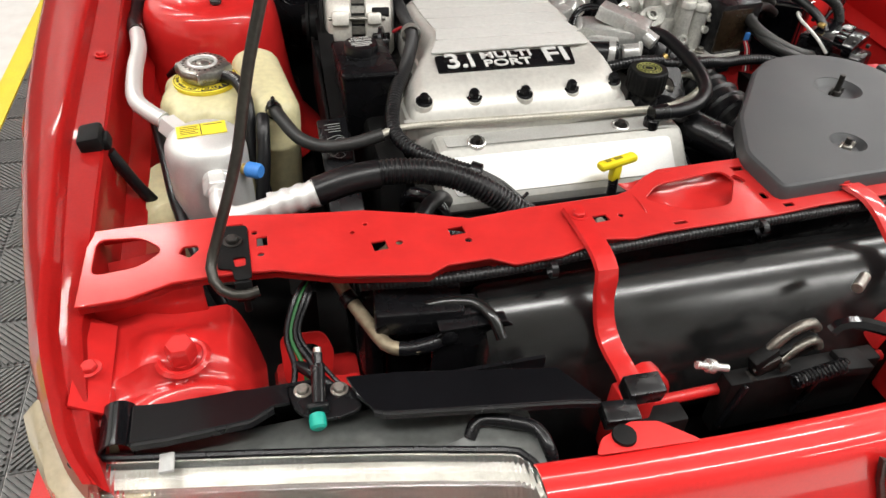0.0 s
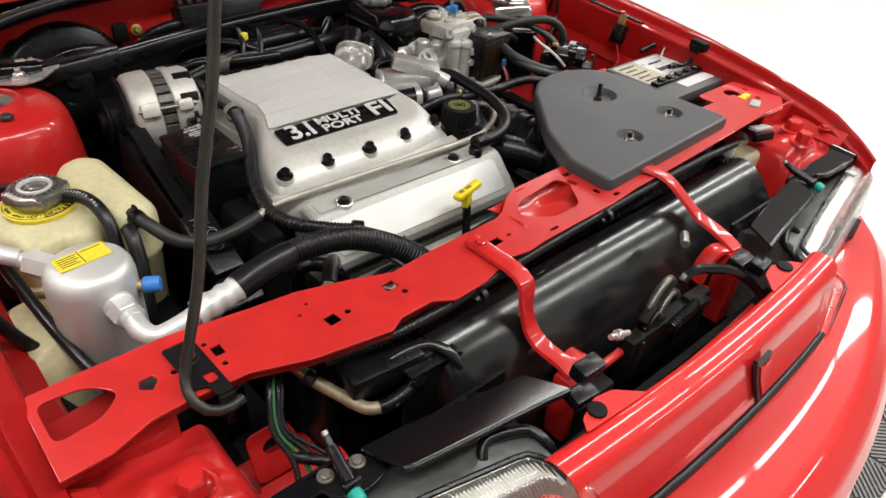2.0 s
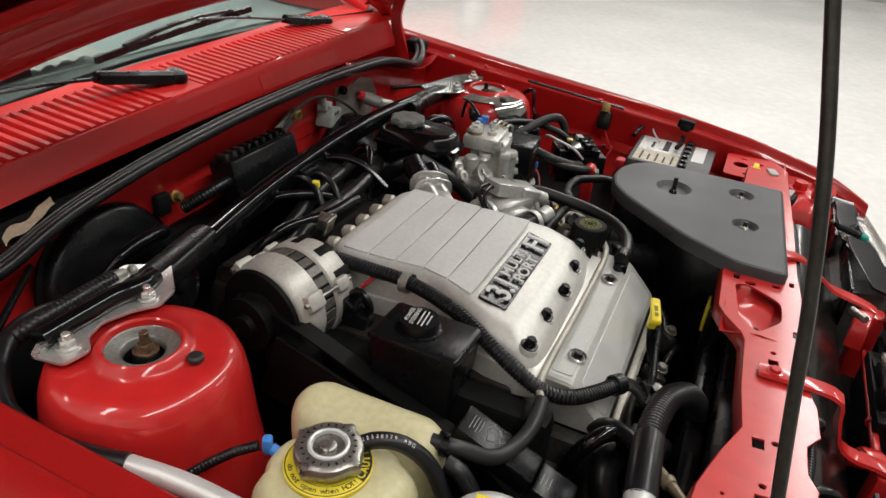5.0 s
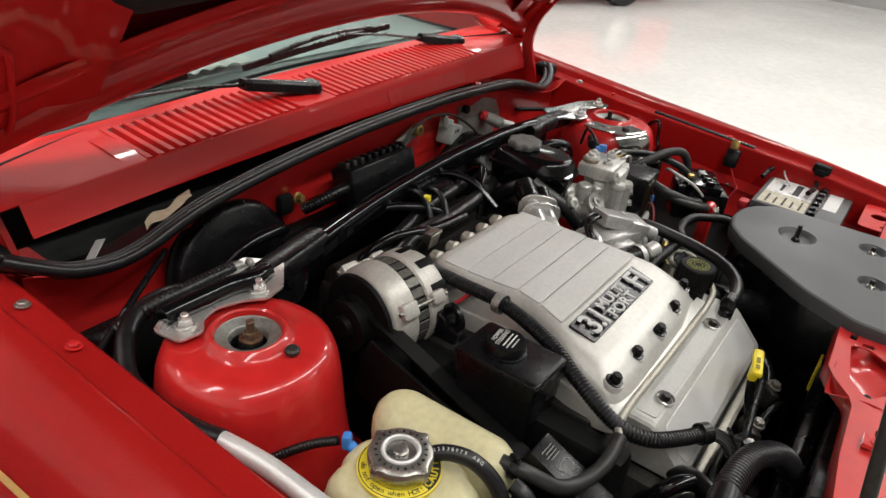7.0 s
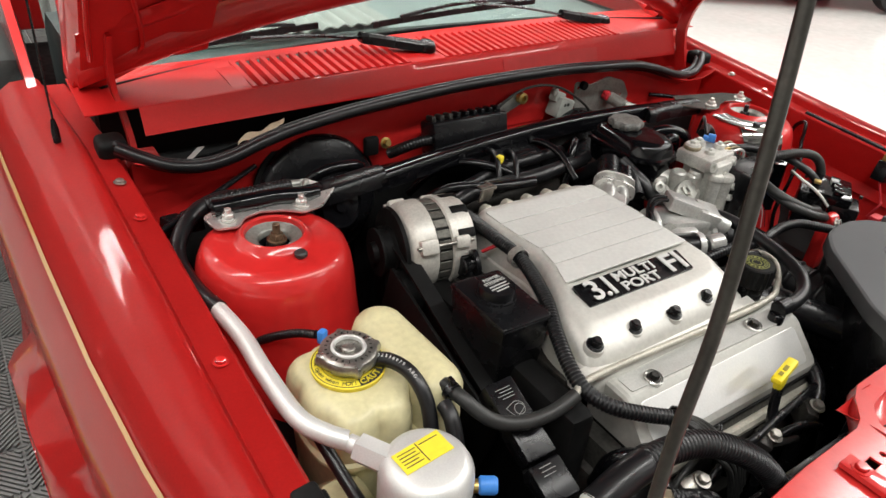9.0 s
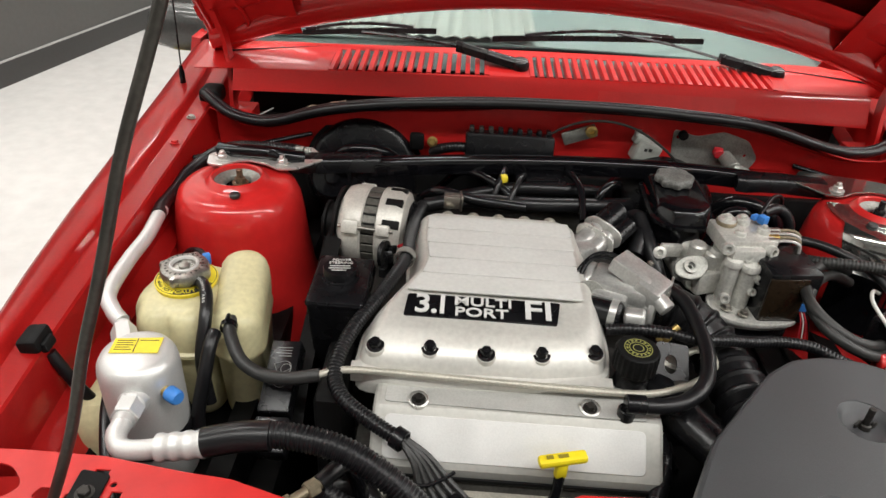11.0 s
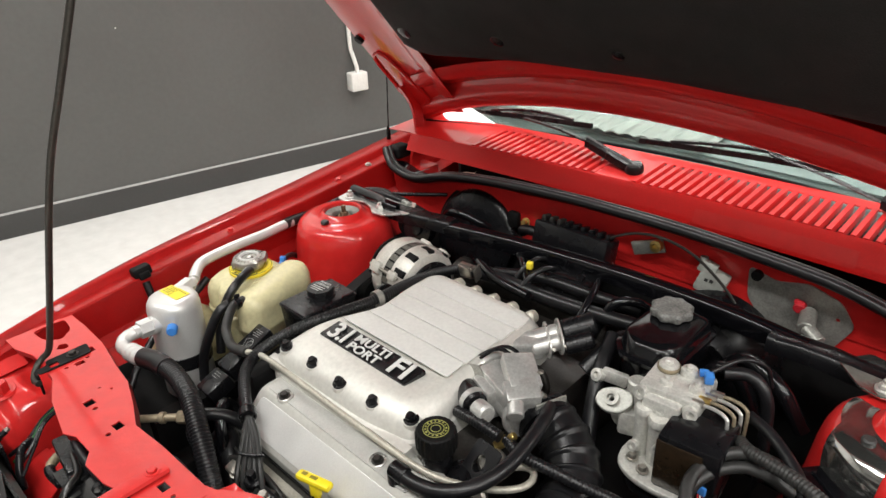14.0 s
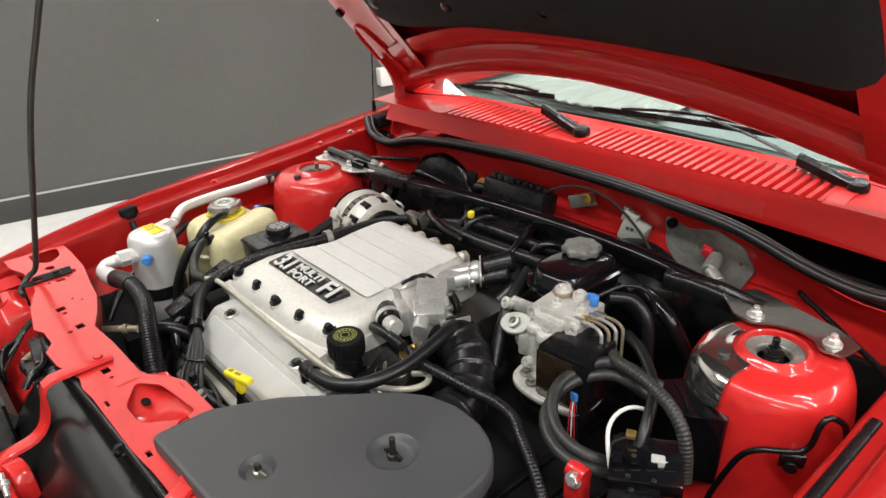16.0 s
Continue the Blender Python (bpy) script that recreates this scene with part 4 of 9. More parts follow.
# corner stampings under the tie bar ends
for s in (-1, 1):
    def stamp(u, v, s=s):
        x, y = 0.655 - 0.15 * u, -0.735 + 0.115 * v
        h = 0.790 + 0.017 * math.exp(-(((x - 0.574) / 0.036) ** 4 + ((y + 0.682) / 0.034) ** 4)) - 0.10 * max(0, (u - 0.80) / 0.2) ** 2.2 - 0.03 * max(0, u - 0.6) * max(0, 0.35 - v) * 7 - 0.012 * max(0, 0.16 - v) * 6 - 0.010 * math.exp(-((v - 0.18 - 0.1 * u) ** 2) * 160) * (u > 0.15) + 0.007 * math.exp(-((u - 0.3) ** 2) * 60) * (v > 0.3) + 0.014 * max(0, v - 0.75)
        return (s * x, y, h)
    corner = part("corner_stamping", sheet(stamp, 44, 30, 0.002), RED_BAY, car, "red stamped corner panel")
    part("front_wall", box(s * 0.655, s * 0.53, -0.737, -0.733, 0.66, 0.778), RED_BAY, corner)
    part("rear_wall", box(s * 0.655, s * 0.55, -0.624, -0.620, 0.775, 0.838, 0.001), RED_BAY, corner)
    part("stop_screw", merge(hexbolt((s * 0.570, -0.694, 0.806), (0, 0, 1), 0.0135, 0.018, False), rod((s * 0.570, -0.694, 0.783), (s * 0.570, -0.694, 0.807), 0.0125)), RED_BAY, corner, "red hex stop screw")
    part("bolt", hexbolt((s * 0.646, -0.697, 0.812), (0, 0, 1), 0.007, 0.006), RED_BAY, corner)
    part("flange", sheet(lambda u, v, s=s: (s * (0.632 + 0.026 * u), -0.735 + 0.10 * v, 0.793 + 0.02 * u + 0.006 * v), 6, 8, 0.003), RED_BAY, corner)
    part("inner_wall", merge(box(s * 0.50, s * 0.41, -0.672, -0.664, 0.5, 0.712, 0.003), sheet(lambda u, v, s=s: (s * (0.505 - 0.10 * u), -0.672 - 0.06 * v, 0.712 + 0.010 * math.sin(math.pi * u) - 0.05 * v * v), 10, 8, 0.003)), RED_BAY, corner)
    if s < 0:
        part("inner_bracket", plate(rounded([(-0.030, -0.026), (0.020, -0.026), (0.026, 0.008), (0.016, 0.032), (-0.030, 0.032)], 0.010), [circle(-0.002, 0.010, 0.014, 18, 0.010)], 0.003, 0.0008, Matrix.Translation((-0.457, -0.628, 0.700)) @ Matrix.Rotation(radians(66), 4, "X")), RED_BAY, corner, "red inner bracket with an oval hole")
    part("screw_ring", lathe([(0.0165, 0.0), (0.0185, 0.0028), (0.0215, 0.0034), (0.0245, 0.0)], (s * 0.570, -0.694, 0.8045), (0, 0, 1), 28), RED_BAY, corner)

# battery-side plate with holes and clips
bp_holes = [circle(0.585, -0.535, 0.016, 18), circle(0.56, -0.57, 0.006, 10), circle(0.61, -0.575, 0.006, 10), circle(0.535, -0.545, 0.005, 10), rect(0.625, -0.54, 0.008, 0.014), rect(0.545, -0.595, 0.012, 0.008)]
sup = part("support_plate", plate(rounded([(0.515, -0.505), (0.645, -0.505), (0.655, -0.60), (0.60, -0.63), (0.515, -0.62)], 0.012), bp_holes, 0.003, 0.0009, Matrix.Translation((0, 0, 0.836))), RED_BAY, car, "red pressed support plate with holes")
part("yellow_clip", merge(obox((0.578, -0.565, 0.842), (0.022, 0.012, 0.008)), obox((0.565, -0.565, 0.841), (0.008, 0.02, 0.006))), YELLOW, sup)
part("grey_clip", obox((0.553, -0.597, 0.845), (0.030, 0.018, 0.008), (0, 0, 20)), GREY_PLASTIC, sup)
part("hex", hexbolt((0.60, -0.66, 0.805), (0, 0, 1), 0.015, 0.02), RED_BAY, sup)

neck = thing("tan_reservoir", (0.51, -0.62, 0.66), "aged tan plastic reservoir neck beside the radiator", "reservoir")
part("body", loft([[(x, y, z) for x, y in rounded([(0.478 + k, -0.650 + k), (0.556 - k, -0.652 + k), (0.556 - k, -0.596 - k), (0.478 + k, -0.590 - k)], 0.016, 4)] for k, z in ((0.012, 0.66), (0.0, 0.68), (0.0, 0.768), (0.003, 0.776), (0.010, 0.781))]), TAN_TANK, neck)
part("ear", merge(plate(rounded([(0.535, -0.668), (0.562, -0.668), (0.566, -0.640), (0.535, -0.636)], 0.010), [circle(0.553, -0.654, 0.005, 12)], 0.006, 0.001, Matrix.Translation((0, 0, 0.780)))), TAN_TANK, neck)
part("cap", lathe([(0.0095, 0.770), (0.0105, 0.774), (0.0095, 0.790), (0.006, 0.793), (0, 0.793)], (0.474, -0.612, 0), seg=18), WHITE_PLASTIC, neck, "white plastic cap")
part("spout", rod((0.474, -0.612, 0.70), (0.474, -0.612, 0.772), 0.013, 16), BLACK, neck)
pad = thing("clip_pad", (0.53, -0.63, 0.80), "grey plastic clip with a dark pad by the support plate", "clip")
part("clip", obox((0.520, -0.634, 0.822), (0.045, 0.020, 0.006), (-8, 4, -12), 0.002), GREY_PLASTIC, pad)
part("pad", obox((0.514, -0.646, 0.812), (0.050, 0.010, 0.016), (-8, 4, -12), 0.003), BLACK_MATT, pad)

# curved black air baffle in front of the radiator
BAF = spline([(0, -0.650, 0.800), (0, -0.668, 0.802), (0, -0.690, 0.793), (0, -0.712, 0.772), (0, -0.735, 0.742), (0, -0.755, 0.705), (0, -0.768, 0.65), (0, -0.775, 0.58), (0, -0.775, 0.45)], 0.012)
baffle = thing("air_baffle", (0.06, -0.72, 0.45), "glossy black curved air baffle behind the grille", "air baffle")
part("curved_sheet", sheet(lambda u, v: (-0.275 + 0.70 * u, BAF[round(v * (len(BAF) - 1))].y, BAF[round(v * (len(BAF) - 1))].z), 30, len(BAF) - 1, 0.003), BAFFLE, baffle)
part("end_cap", loft([[(x, p.y, p.z + dz) for p in BAF[:14]] for x, dz in ((-0.275, 0.0), (-0.283, -0.004), (-0.29, -0.02), (-0.292, -0.05))], closed=False), BAFFLE, baffle)
part("lip", tube([(-0.36, -0.668, 0.795), (-0.32, -0.672, 0.803), (-0.29, -0.68, 0.803), (-0.278, -0.70, 0.80), (-0.272, -0.715, 0.785)], 0.006, 0.01, 10), BAFFLE, baffle)
radiator = thing("radiator", (0.0, -0.6, 0.34), "black radiator behind the tie bar", "radiator")
part("core", box(-0.375, 0.415, -0.625, -0.575, 0.34, 0.775, 0.006), BLACK, radiator)
for x in (-0.388, 0.428):
    part("end_tank", box(x - 0.0125, x + 0.0125, -0.635, -0.565, 0.34, 0.79, 0.01), BLACK, radiator)
# added black panels close the front and keep the pale floor hidden
solid("front_closing_panel", merge(box(-0.60, 0.60, -0.83, -0.82, 0.3, 0.70), box(-0.16, -0.10, -0.81, -0.78, 0.3, 0.73, 0.004)), BLACK_MATT, "black panel added behind the bumper to close the front", "air dam", at=(0, -0.82, 0.3))

# header panel with badge
def head_y(x):
    return -0.922 + 0.17 * x * x


HEAD = [(0.055, 0.785), (0.050, 0.7895), (0.038, 0.7915), (0.025, 0.7895), (0.016, 0.783), (0.0105, 0.772), (0.005, 0.748), (-0.002, 0.708), (-0.004, 0.690), (0.008, 0.684)]


HEAD_FINE = spline([(0, d, z) for d, z in HEAD], 0.004)


def header_pt(u, v):
    x = (-0.288 + 0.576 * u) * (1 - 0.10 * max(0, v - 0.25))
    p = HEAD_FINE[min(round(v * (len(HEAD_FINE) - 1)), len(HEAD_FINE) - 1)]
    d, z = p.y, p.z
    return (x, head_y(x) + d, z - 0.02 * (x / 0.3) ** 2 * 0.3)


header = part("header_panel", sheet(header_pt, 36, len(HEAD_FINE) - 1, 0.002), RED, car, "red header panel between the headlamps")
for s in (-1, 1):
    part("header_tab", plate(rounded([(s * 0.235, -0.862), (s * 0.140, -0.868), (s * 0.168, -0.842), (s * 0.193, -0.837), (s * 0.225, -0.848)] [::(1 if s < 0 else -1)], 0.004), (), 0.002, 0.0005, Matrix.Translation((0, 0, 0.789))), RED_TAB, header)
    part("rubber_plug", lathe([(0.011, 0), (0.0105, 0.003), (0.004, 0.0045), (0, 0.0045)], (s * 0.205, -0.850, 0.789), (0, 0, 1), 18), BLACK_MATT, header)
part("inner_panel", sheet(lambda u, v: (-0.13 + 0.34 * u, head_y(-0.13 + 0.34 * u) + 0.012 + 0.075 * v, 0.735 - 0.035 * min(1, v * 2.2) + 0.01 * max(0, v - 0.6)), 16, 12, 0.002), RED_BAY, header, "red inner ledge under the header")
badge = thing("badge", (0.025, -0.93, 0.74), "red arrowhead badge with a dark rim on the header panel", "badge")
bm_m = pose(0.030, -0.9255, 0.744, 81, 0, 0)
part("badge_rim", plate([(-0.0205, 0.038), (-0.005, 0.030), (0.0125, 0.035), (0.0125, 0.010), (0.0115, -0.041), (0.0085, -0.041), (-0.013, 0.008)], (), 0.006, 0.0012, bm_m), DARK_STEEL, badge)
part("badge_face", plate([(-0.0140, 0.028), (-0.005, 0.0235), (0.0080, 0.027), (0.0085, 0.010), (0.0085, -0.028), (-0.0075, 0.007)], (), 0.003, 0.0006, bm_m @ Matrix.Translation((0, 0, 0.0025))), RED, badge)
part("grille_strip", tube([(-0.27 + 0.054 * k, -0.927 + 0.17 * (-0.27 + 0.054 * k) ** 2, 0.679 - 0.05 * (-0.27 + 0.054 * k) ** 2) for k in range(11)], 0.0075, 0.01, 12), RUBBER, car, "black rubber strip under the header panel")


def bumper_pt(u, v):
    x = -0.735 + 1.47 * u
    prof = [(0.03, 0.672), (-0.02, 0.668), (-0.075, 0.655), (-0.105, 0.63), (-0.118, 0.60), (-0.112, 0.585), (-0.118, 0.57), (-0.125, 0.53), (-0.12, 0.45), (-0.09, 0.36), (-0.06, 0.25)]
    i = min(int(v * 10), 9)
    k = v * 10 - i
    d, z = [prof[i][j] + (prof[i + 1][j] - prof[i][j]) * k for j in (0, 1)]
    return (x * (1 + 0.02 * math.sin(math.pi * v)), -0.945 + d + 0.40 * x * x + 0.25 * max(0, abs(x) - 0.62) ** 2 * 8, z - 0.01 * abs(x))


part("bumper", sheet(bumper_pt, 60, 40, 0.003), RED, car, "red front bumper cover")
for s in (-1, 1):
    part("bumper_side", sheet(lambda u, v, s=s: (s * (lerp(OUT_X, -0.70 + 0.37 * u) + 0.020 + 0.014 * (1 - v)), -0.70 + 0.37 * u, 0.25 + 0.41 * v), 8, 8, 0.003), RED, car)

# headlamps
for s in (-1, 1):
    lamp = thing("headlamp", (s * 0.46, -0.8, 0.62), "clear ribbed headlamp in a black housing", "headlamp", "headlamps")
    LAMP_Y = [(0.272, -0.880), (0.279, -0.872), (0.288, -0.846), (0.30, -0.838), (0.396, -0.816), (0.493, -0.797), (0.587, -0.780), (0.632, -0.772), (0.645, -0.764)]
    fy = lambda x: lerp(LAMP_Y, x)
    xs = [0.273, 0.279, 0.284, 0.29, 0.30] + [0.32 + 0.0232 * i for i in range(14)] + [0.633, 0.641, 0.646]
    part("housing", loft([[(s * x, fy(x) + 0.002, 0.7695), (s * x, max(fy(x) + 0.004, -0.806 + 0.012 * math.cos((x - 0.46) * 34)), 0.776), (s * x, -0.755, 0.762 + 0.006 * math.cos((x - 0.46) * 30)), (s * x, -0.735, 0.74), (s * x, -0.735, 0.62), (s * x, fy(x) + 0.01, 0.60)] for x in xs]), HAZE, lamp, "dusty dark plastic housing")
    part("reflector", loft([[(s * x, fy(x) - 0.018, 0.762), (s * x, fy(x) - 0.001, 0.764), (s * x, fy(x) - 0.001, 0.62), (s * x, fy(x) - 0.024, 0.62), (s * x, fy(x) - 0.012, 0.66), (s * x, fy(x) - 0.008, 0.70), (s * x, fy(x) - 0.012, 0.745)] for x in xs]), REFLECT, lamp, "bright reflector")
    lens_rings = [[(s * x, fy(x) + 0.001, 0.776), (s * x, fy(x) - 0.022, 0.775), (s * x, fy(x) - 0.036, 0.768), (s * x, fy(x) - 0.041, 0.752), (s * x, fy(x) - 0.046, 0.67), (s * x, fy(x) - 0.042, 0.635), (s * x, fy(x) - 0.034, 0.64), (s * x, fy(x) - 0.041, 0.672), (s * x, fy(x) - 0.036, 0.751), (s * x, fy(x) - 0.032, 0.763), (s * x, fy(x) - 0.022, 0.770), (s * x, fy(x) + 0.001, 0.771)] for x in xs]
    lens_rings = [[*spline(r[:6], 0.006), *spline(r[6:], 0.006)] for r in lens_rings]
    lens = part("lens", loft(lens_rings), LENS, lamp, "clear lens")
    lens.visible_shadow = False
    part("lens_ribs", merge(*[loft([[(s * x, fy(x) - 0.030, z), (s * x, fy(x) - 0.0355, z - 0.003), (s * x, fy(x) - 0.030, z - 0.006)] for x in xs]) for z in (0.752, 0.726)], *[box(s * (0.40 + 0.008 * k) - 0.0006, s * (0.40 + 0.008 * k) + 0.0006, fy(0.40 + 0.008 * k) - 0.034, fy(0.40 + 0.008 * k) - 0.031, 0.66, 0.745) for k in range(24)]), LENS, lamp).visible_shadow = False
    part("lens_frame", tube([(s * x, fy(x) + 0.004, 0.776) for x in xs], 0.0035, 0.015, 8), BLACK, lamp)
    for x in (0.585,):
        part("lens_clip", obox((s * x, fy(x) - 0.004, 0.779), (0.012, 0.018, 0.004), (0, 0, 0), 0.001), GREY_PLASTIC, lamp)
    part("corner_lamp", loft([[(s * (lerp(OUT_X, y) + d - (0.014 * max(0.0, min(1.0, (y + 0.755) / 0.066)) if z > 0.741 else 0.004 if z > 0.725 else 0.0)), y - 0.002, 0.54 + (z - 0.54) * (lamp_edge(y) - 0.54) / 0.202) for d, z in ((-0.003, 0.7475), (0.007, 0.7465), (0.0125, 0.742), (0.0145, 0.73), (0.017, 0.70), (0.020, 0.60), (0.020, 0.54), (-0.05, 0.54), (-0.05, 0.7475))] for y in [-0.6888 - 0.0114 * k for k in range(10)]]), AMBER, lamp, "yellowed corner lamp")
    part("rod_handle", tube([(s * 0.332, -0.812, 0.772), (s * 0.325, -0.804, 0.780), (s * 0.312, -0.803, 0.782), (s * 0.276, -0.818, 0.781), (s * 0.268, -0.838, 0.776), (s * 0.266, -0.846, 0.764)], 0.0062, 0.006, 12), BLACK, lamp)
    # black stepped cover over the lamp
    cover = thing("lamp_cover", (s * 0.44, -0.76, 0.7), "black sheet-metal cover over the headlamp", "lamp cover", "headlamp covers")
    flip = (lambda q: q) if s < 0 else (lambda q: [(-x, y) for x, y in q][::-1])
    L = [(-0.611, -0.733), (-0.583, -0.736), (-0.525, -0.735), (-0.482, -0.741), (-0.482, -0.757), (-0.495, -0.757), (-0.515, -0.768), (-0.583, -0.771), (-0.611, -0.770)]
    R = [(-0.429, -0.746), (-0.385, -0.750), (-0.240, -0.776), (-0.216, -0.818), (-0.243, -0.813), (-0.402, -0.790), (-0.412, -0.785), (-0.422, -0.768)]
    C = rounded([(-0.484, -0.738), (-0.429, -0.742), (-0.419, -0.772), (-0.440, -0.778), (-0.462, -0.776), (-0.476, -0.765)], 0.008)
    part("outer_panel", plate(flip(L), (), 0.004, 0.0006, Matrix.Translation((0, 0, 0.796))), BLACK_GLOSS, cover)
    part("inner_panel", plate(flip(R), (), 0.004, 0.0006, Matrix.Translation((0, 0, 0.803))), BLACK_GLOSS, cover)
    part("centre_panel", plate(flip(C), (), 0.004, 0.0006, Matrix.Translation((0, 0, 0.791))), BLACK, cover)
    lip = [Vector((s * -x, y, 0)) for x, y in R[3:7]]
    part("front_lip", merge(loft([[p + Vector((0, 0, 0.802)), p + Vector((0, -0.003, 0.801)), p + Vector((0, -0.004, 0.7965)), p + Vector((0, 0, 0.7965))] for p in lip]), loft([[Vector((s * -x, y, 0)) + Vector((0, dy, z)) for dy, z in ((0, 0.795), (-0.003, 0.794), (-0.004, 0.7885), (0, 0.7885))] for x, y in L[5:9]])), BLACK, cover)
    part("rolled_end", sheet(lambda u, v, s=s: (s * (0.624 + 0.0145 * math.cos(math.pi * (u * 1.25 - 0.1))), -0.728 - 0.042 * v, 0.786 + 0.0145 * math.sin(math.pi * (u * 1.25 - 0.1)) - 0.003 * v), 18, 6, 0.002), BLACK_GLOSS, cover)
    part("outer_tab", plate(flip(rounded([(-0.664, -0.725), (-0.636, -0.73), (-0.636, -0.770), (-0.646, -0.775), (-0.664, -0.77)], 0.006)), (), 0.003, 0.0006, Matrix.Translation((0, 0, 0.778))), BLACK, cover)
    part("rear_wall", merge(box(s * 0.61, s * 0.45, -0.735, -0.731, 0.68, 0.79), box(s * 0.45, s * 0.24, -0.752, -0.748, 0.68, 0.79)), BLACK, cover)
    for bx, by in ((0.469, -0.744), (0.437, -0.749)):
        part("bolt", hexbolt((s * bx, by, 0.7915), (0, 0, 1), 0.0056, 0.005), STEEL, cover)
    part("adjuster", merge(rod((s * 0.453, -0.730, 0.806), (s * 0.457, -0.767, 0.797), 0.0062), rod((s * 0.452, -0.720, 0.812), (s * 0.453, -0.731, 0.806), 0.0045), obox((s * 0.4575, -0.769, 0.796), (0.02, 0.007, 0.013))), BLACK, cover)
    part("adjuster_tip", rod((s * 0.4515, -0.716, 0.815), (s * 0.452, -0.722, 0.811), 0.0036), STEEL, cover)
    part("adjuster_knob", lathe([(0.0032, 0), (0.0068, 0.0016), (0.0076, 0.0064), (0.0072, 0.0128), (0.0048, 0.0148), (0, 0.0148)], (s * 0.4595, -0.773, 0.795), (0, -0.85, -0.25), 12), GREEN, cover, "teal adjuster knob")
    block = thing("catch_block", (s * 0.16, -0.80, 0.7), "black moulded blocks beside the brace foot", "bracket", "black blocks")
    part("upper_block", obox((s * 0.165, -0.805, 0.788), (0.036, 0.022, 0.02), (8, 0, 2 * s), 0.002), BLACK, block)
    part("lower_block", obox((s * 0.194, -0.822, 0.780), (0.033, 0.022, 0.016), (6, 0, 6 * s), 0.002), BLACK, block)

# hood latch with spring
DARK_POLISH_LATCH = mat("oily_latch_steel", (0.16, 0.15, 0.13), 0.35, metal=0.8, var=0.4, scale=60, fine=260, bump=0.0002)
latch = thing("hood_latch", (0.05, -0.79, 0.70), "black steel hood latch with a coil spring", "latch")
part("latch_plate", obox((0.035, -0.788, 0.715), (0.18, 0.020, 0.078), (0, 0, 0), 0.003), BLACK_MATT, latch)
part("catch_cheek", obox((-0.015, -0.785, 0.768), (0.03, 0.014, 0.03), (0, -24, 10), 0.003), BLACK_MATT, latch)
part("catch_cheek", obox((0.02, -0.782, 0.775), (0.05, 0.012, 0.022), (0, -12, 8), 0.003), BLACK_MATT, latch)
part("guide_block", obox((0.088, -0.795, 0.752), (0.035, 0.028, 0.012), (0, 8, 0), 0.002), BLACK_MATT, latch)
for x in (-0.045, 0.045):
    part("stiffener", obox((x, -0.800, 0.72), (0.006, 0.006, 0.065), (0, 12, 0), 0.002), BLACK, latch)
part("lever", merge(tube([(-0.02, -0.785, 0.765), (-0.008, -0.782, 0.786), (0.012, -0.778, 0.799), (0.034, -0.776, 0.802), (0.040, -0.778, 0.795)], 0.0058, 0.006, 10), tube([(0.0, -0.79, 0.770), (0.018, -0.787, 0.783), (0.038, -0.785, 0.786), (0.044, -0.788, 0.776)], 0.005, 0.006, 10)), DARK_POLISH_LATCH, latch, "worn steel catch hooks")
part("catch_plate", merge(obox((-0.012, -0.790, 0.762), (0.03, 0.004, 0.022), (10, -30, 0), 0.001), rod((0.004, -0.797, 0.764), (0.004, -0.784, 0.764), 0.006, 14), rod((-0.028, -0.797, 0.750), (-0.028, -0.784, 0.750), 0.005, 14)), DARK_STEEL, latch)
coil = [Vector((0.009 + 0.056 * t / 120, -0.807 + 0.007 * math.cos(t * 0.75), 0.754 + 0.012 * t / 120 + 0.007 * math.sin(t * 0.75))) for t in range(121)]
part("spring", sweep(coil, 0.0016, 6), BLACK, latch)
part("release_arm", tube([(0.052, -0.785, 0.796), (0.062, -0.786, 0.806), (0.085, -0.793, 0.806), (0.125, -0.812, 0.796), (0.155, -0.83, 0.775), (0.18, -0.848, 0.745)], 0.0068, 0.01, 6), BLACK_GLOSS, latch)
part("cable_end", merge(rod((-0.095, -0.785, 0.781), (-0.058, -0.787, 0.769), 0.004), rod((-0.082, -0.785, 0.777), (-0.074, -0.786, 0.774), 0.007)), CHROME, latch)
part("pin", rod((0.10, -0.752, 0.815), (0.125, -0.735, 0.812), 0.006), STEEL, latch)

# ---- the engine ----
block = thing("engine_block", (-0.1, -0.15, 0.3), "dark cast engine block under the intake", "engine")
part("block_body", merge(box(-0.30, 0.10, -0.44, 0.12, 0.3, 0.70, 0.02), box(-0.30, 0.10, -0.34, 0.06, 0.68, 0.80, 0.01)), DARK_STEEL, block)
# near-black head colour carries the shade under the valve cover
part("head", loft([[(x, y, z) for y, z in ((-0.35, 0.739), (-0.452, 0.739), (-0.462, 0.715), (-0.470, 0.60), (-0.35, 0.55))] for x in (-0.285, 0.10)]), mat("darkened_head_iron", (0.06, 0.058, 0.052), 0.55, metal=0.3, var=0.4, scale=30, fine=200, bump=0.0005), block, "cylinder head, darkened for the shade under the valve cover")
part("end_cover", box(-0.34, -0.30, -0.40, 0.08, 0.35, 0.80, 0.012), BLACK_MATT, block)

cover = thing("valve_cover", (-0.09, -0.41, 0.69), "satin aluminium front valve cover with a polished face", "valve cover")
VC = [(-0.338, 0.792), (-0.342, 0.806), (-0.352, 0.811), (-0.397, 0.8095), (-0.404, 0.8075), (-0.410, 0.803), (-0.450, 0.763), (-0.4540, 0.757), (-0.4545, 0.748), (-0.4540, 0.745), (-0.35, 0.745)]


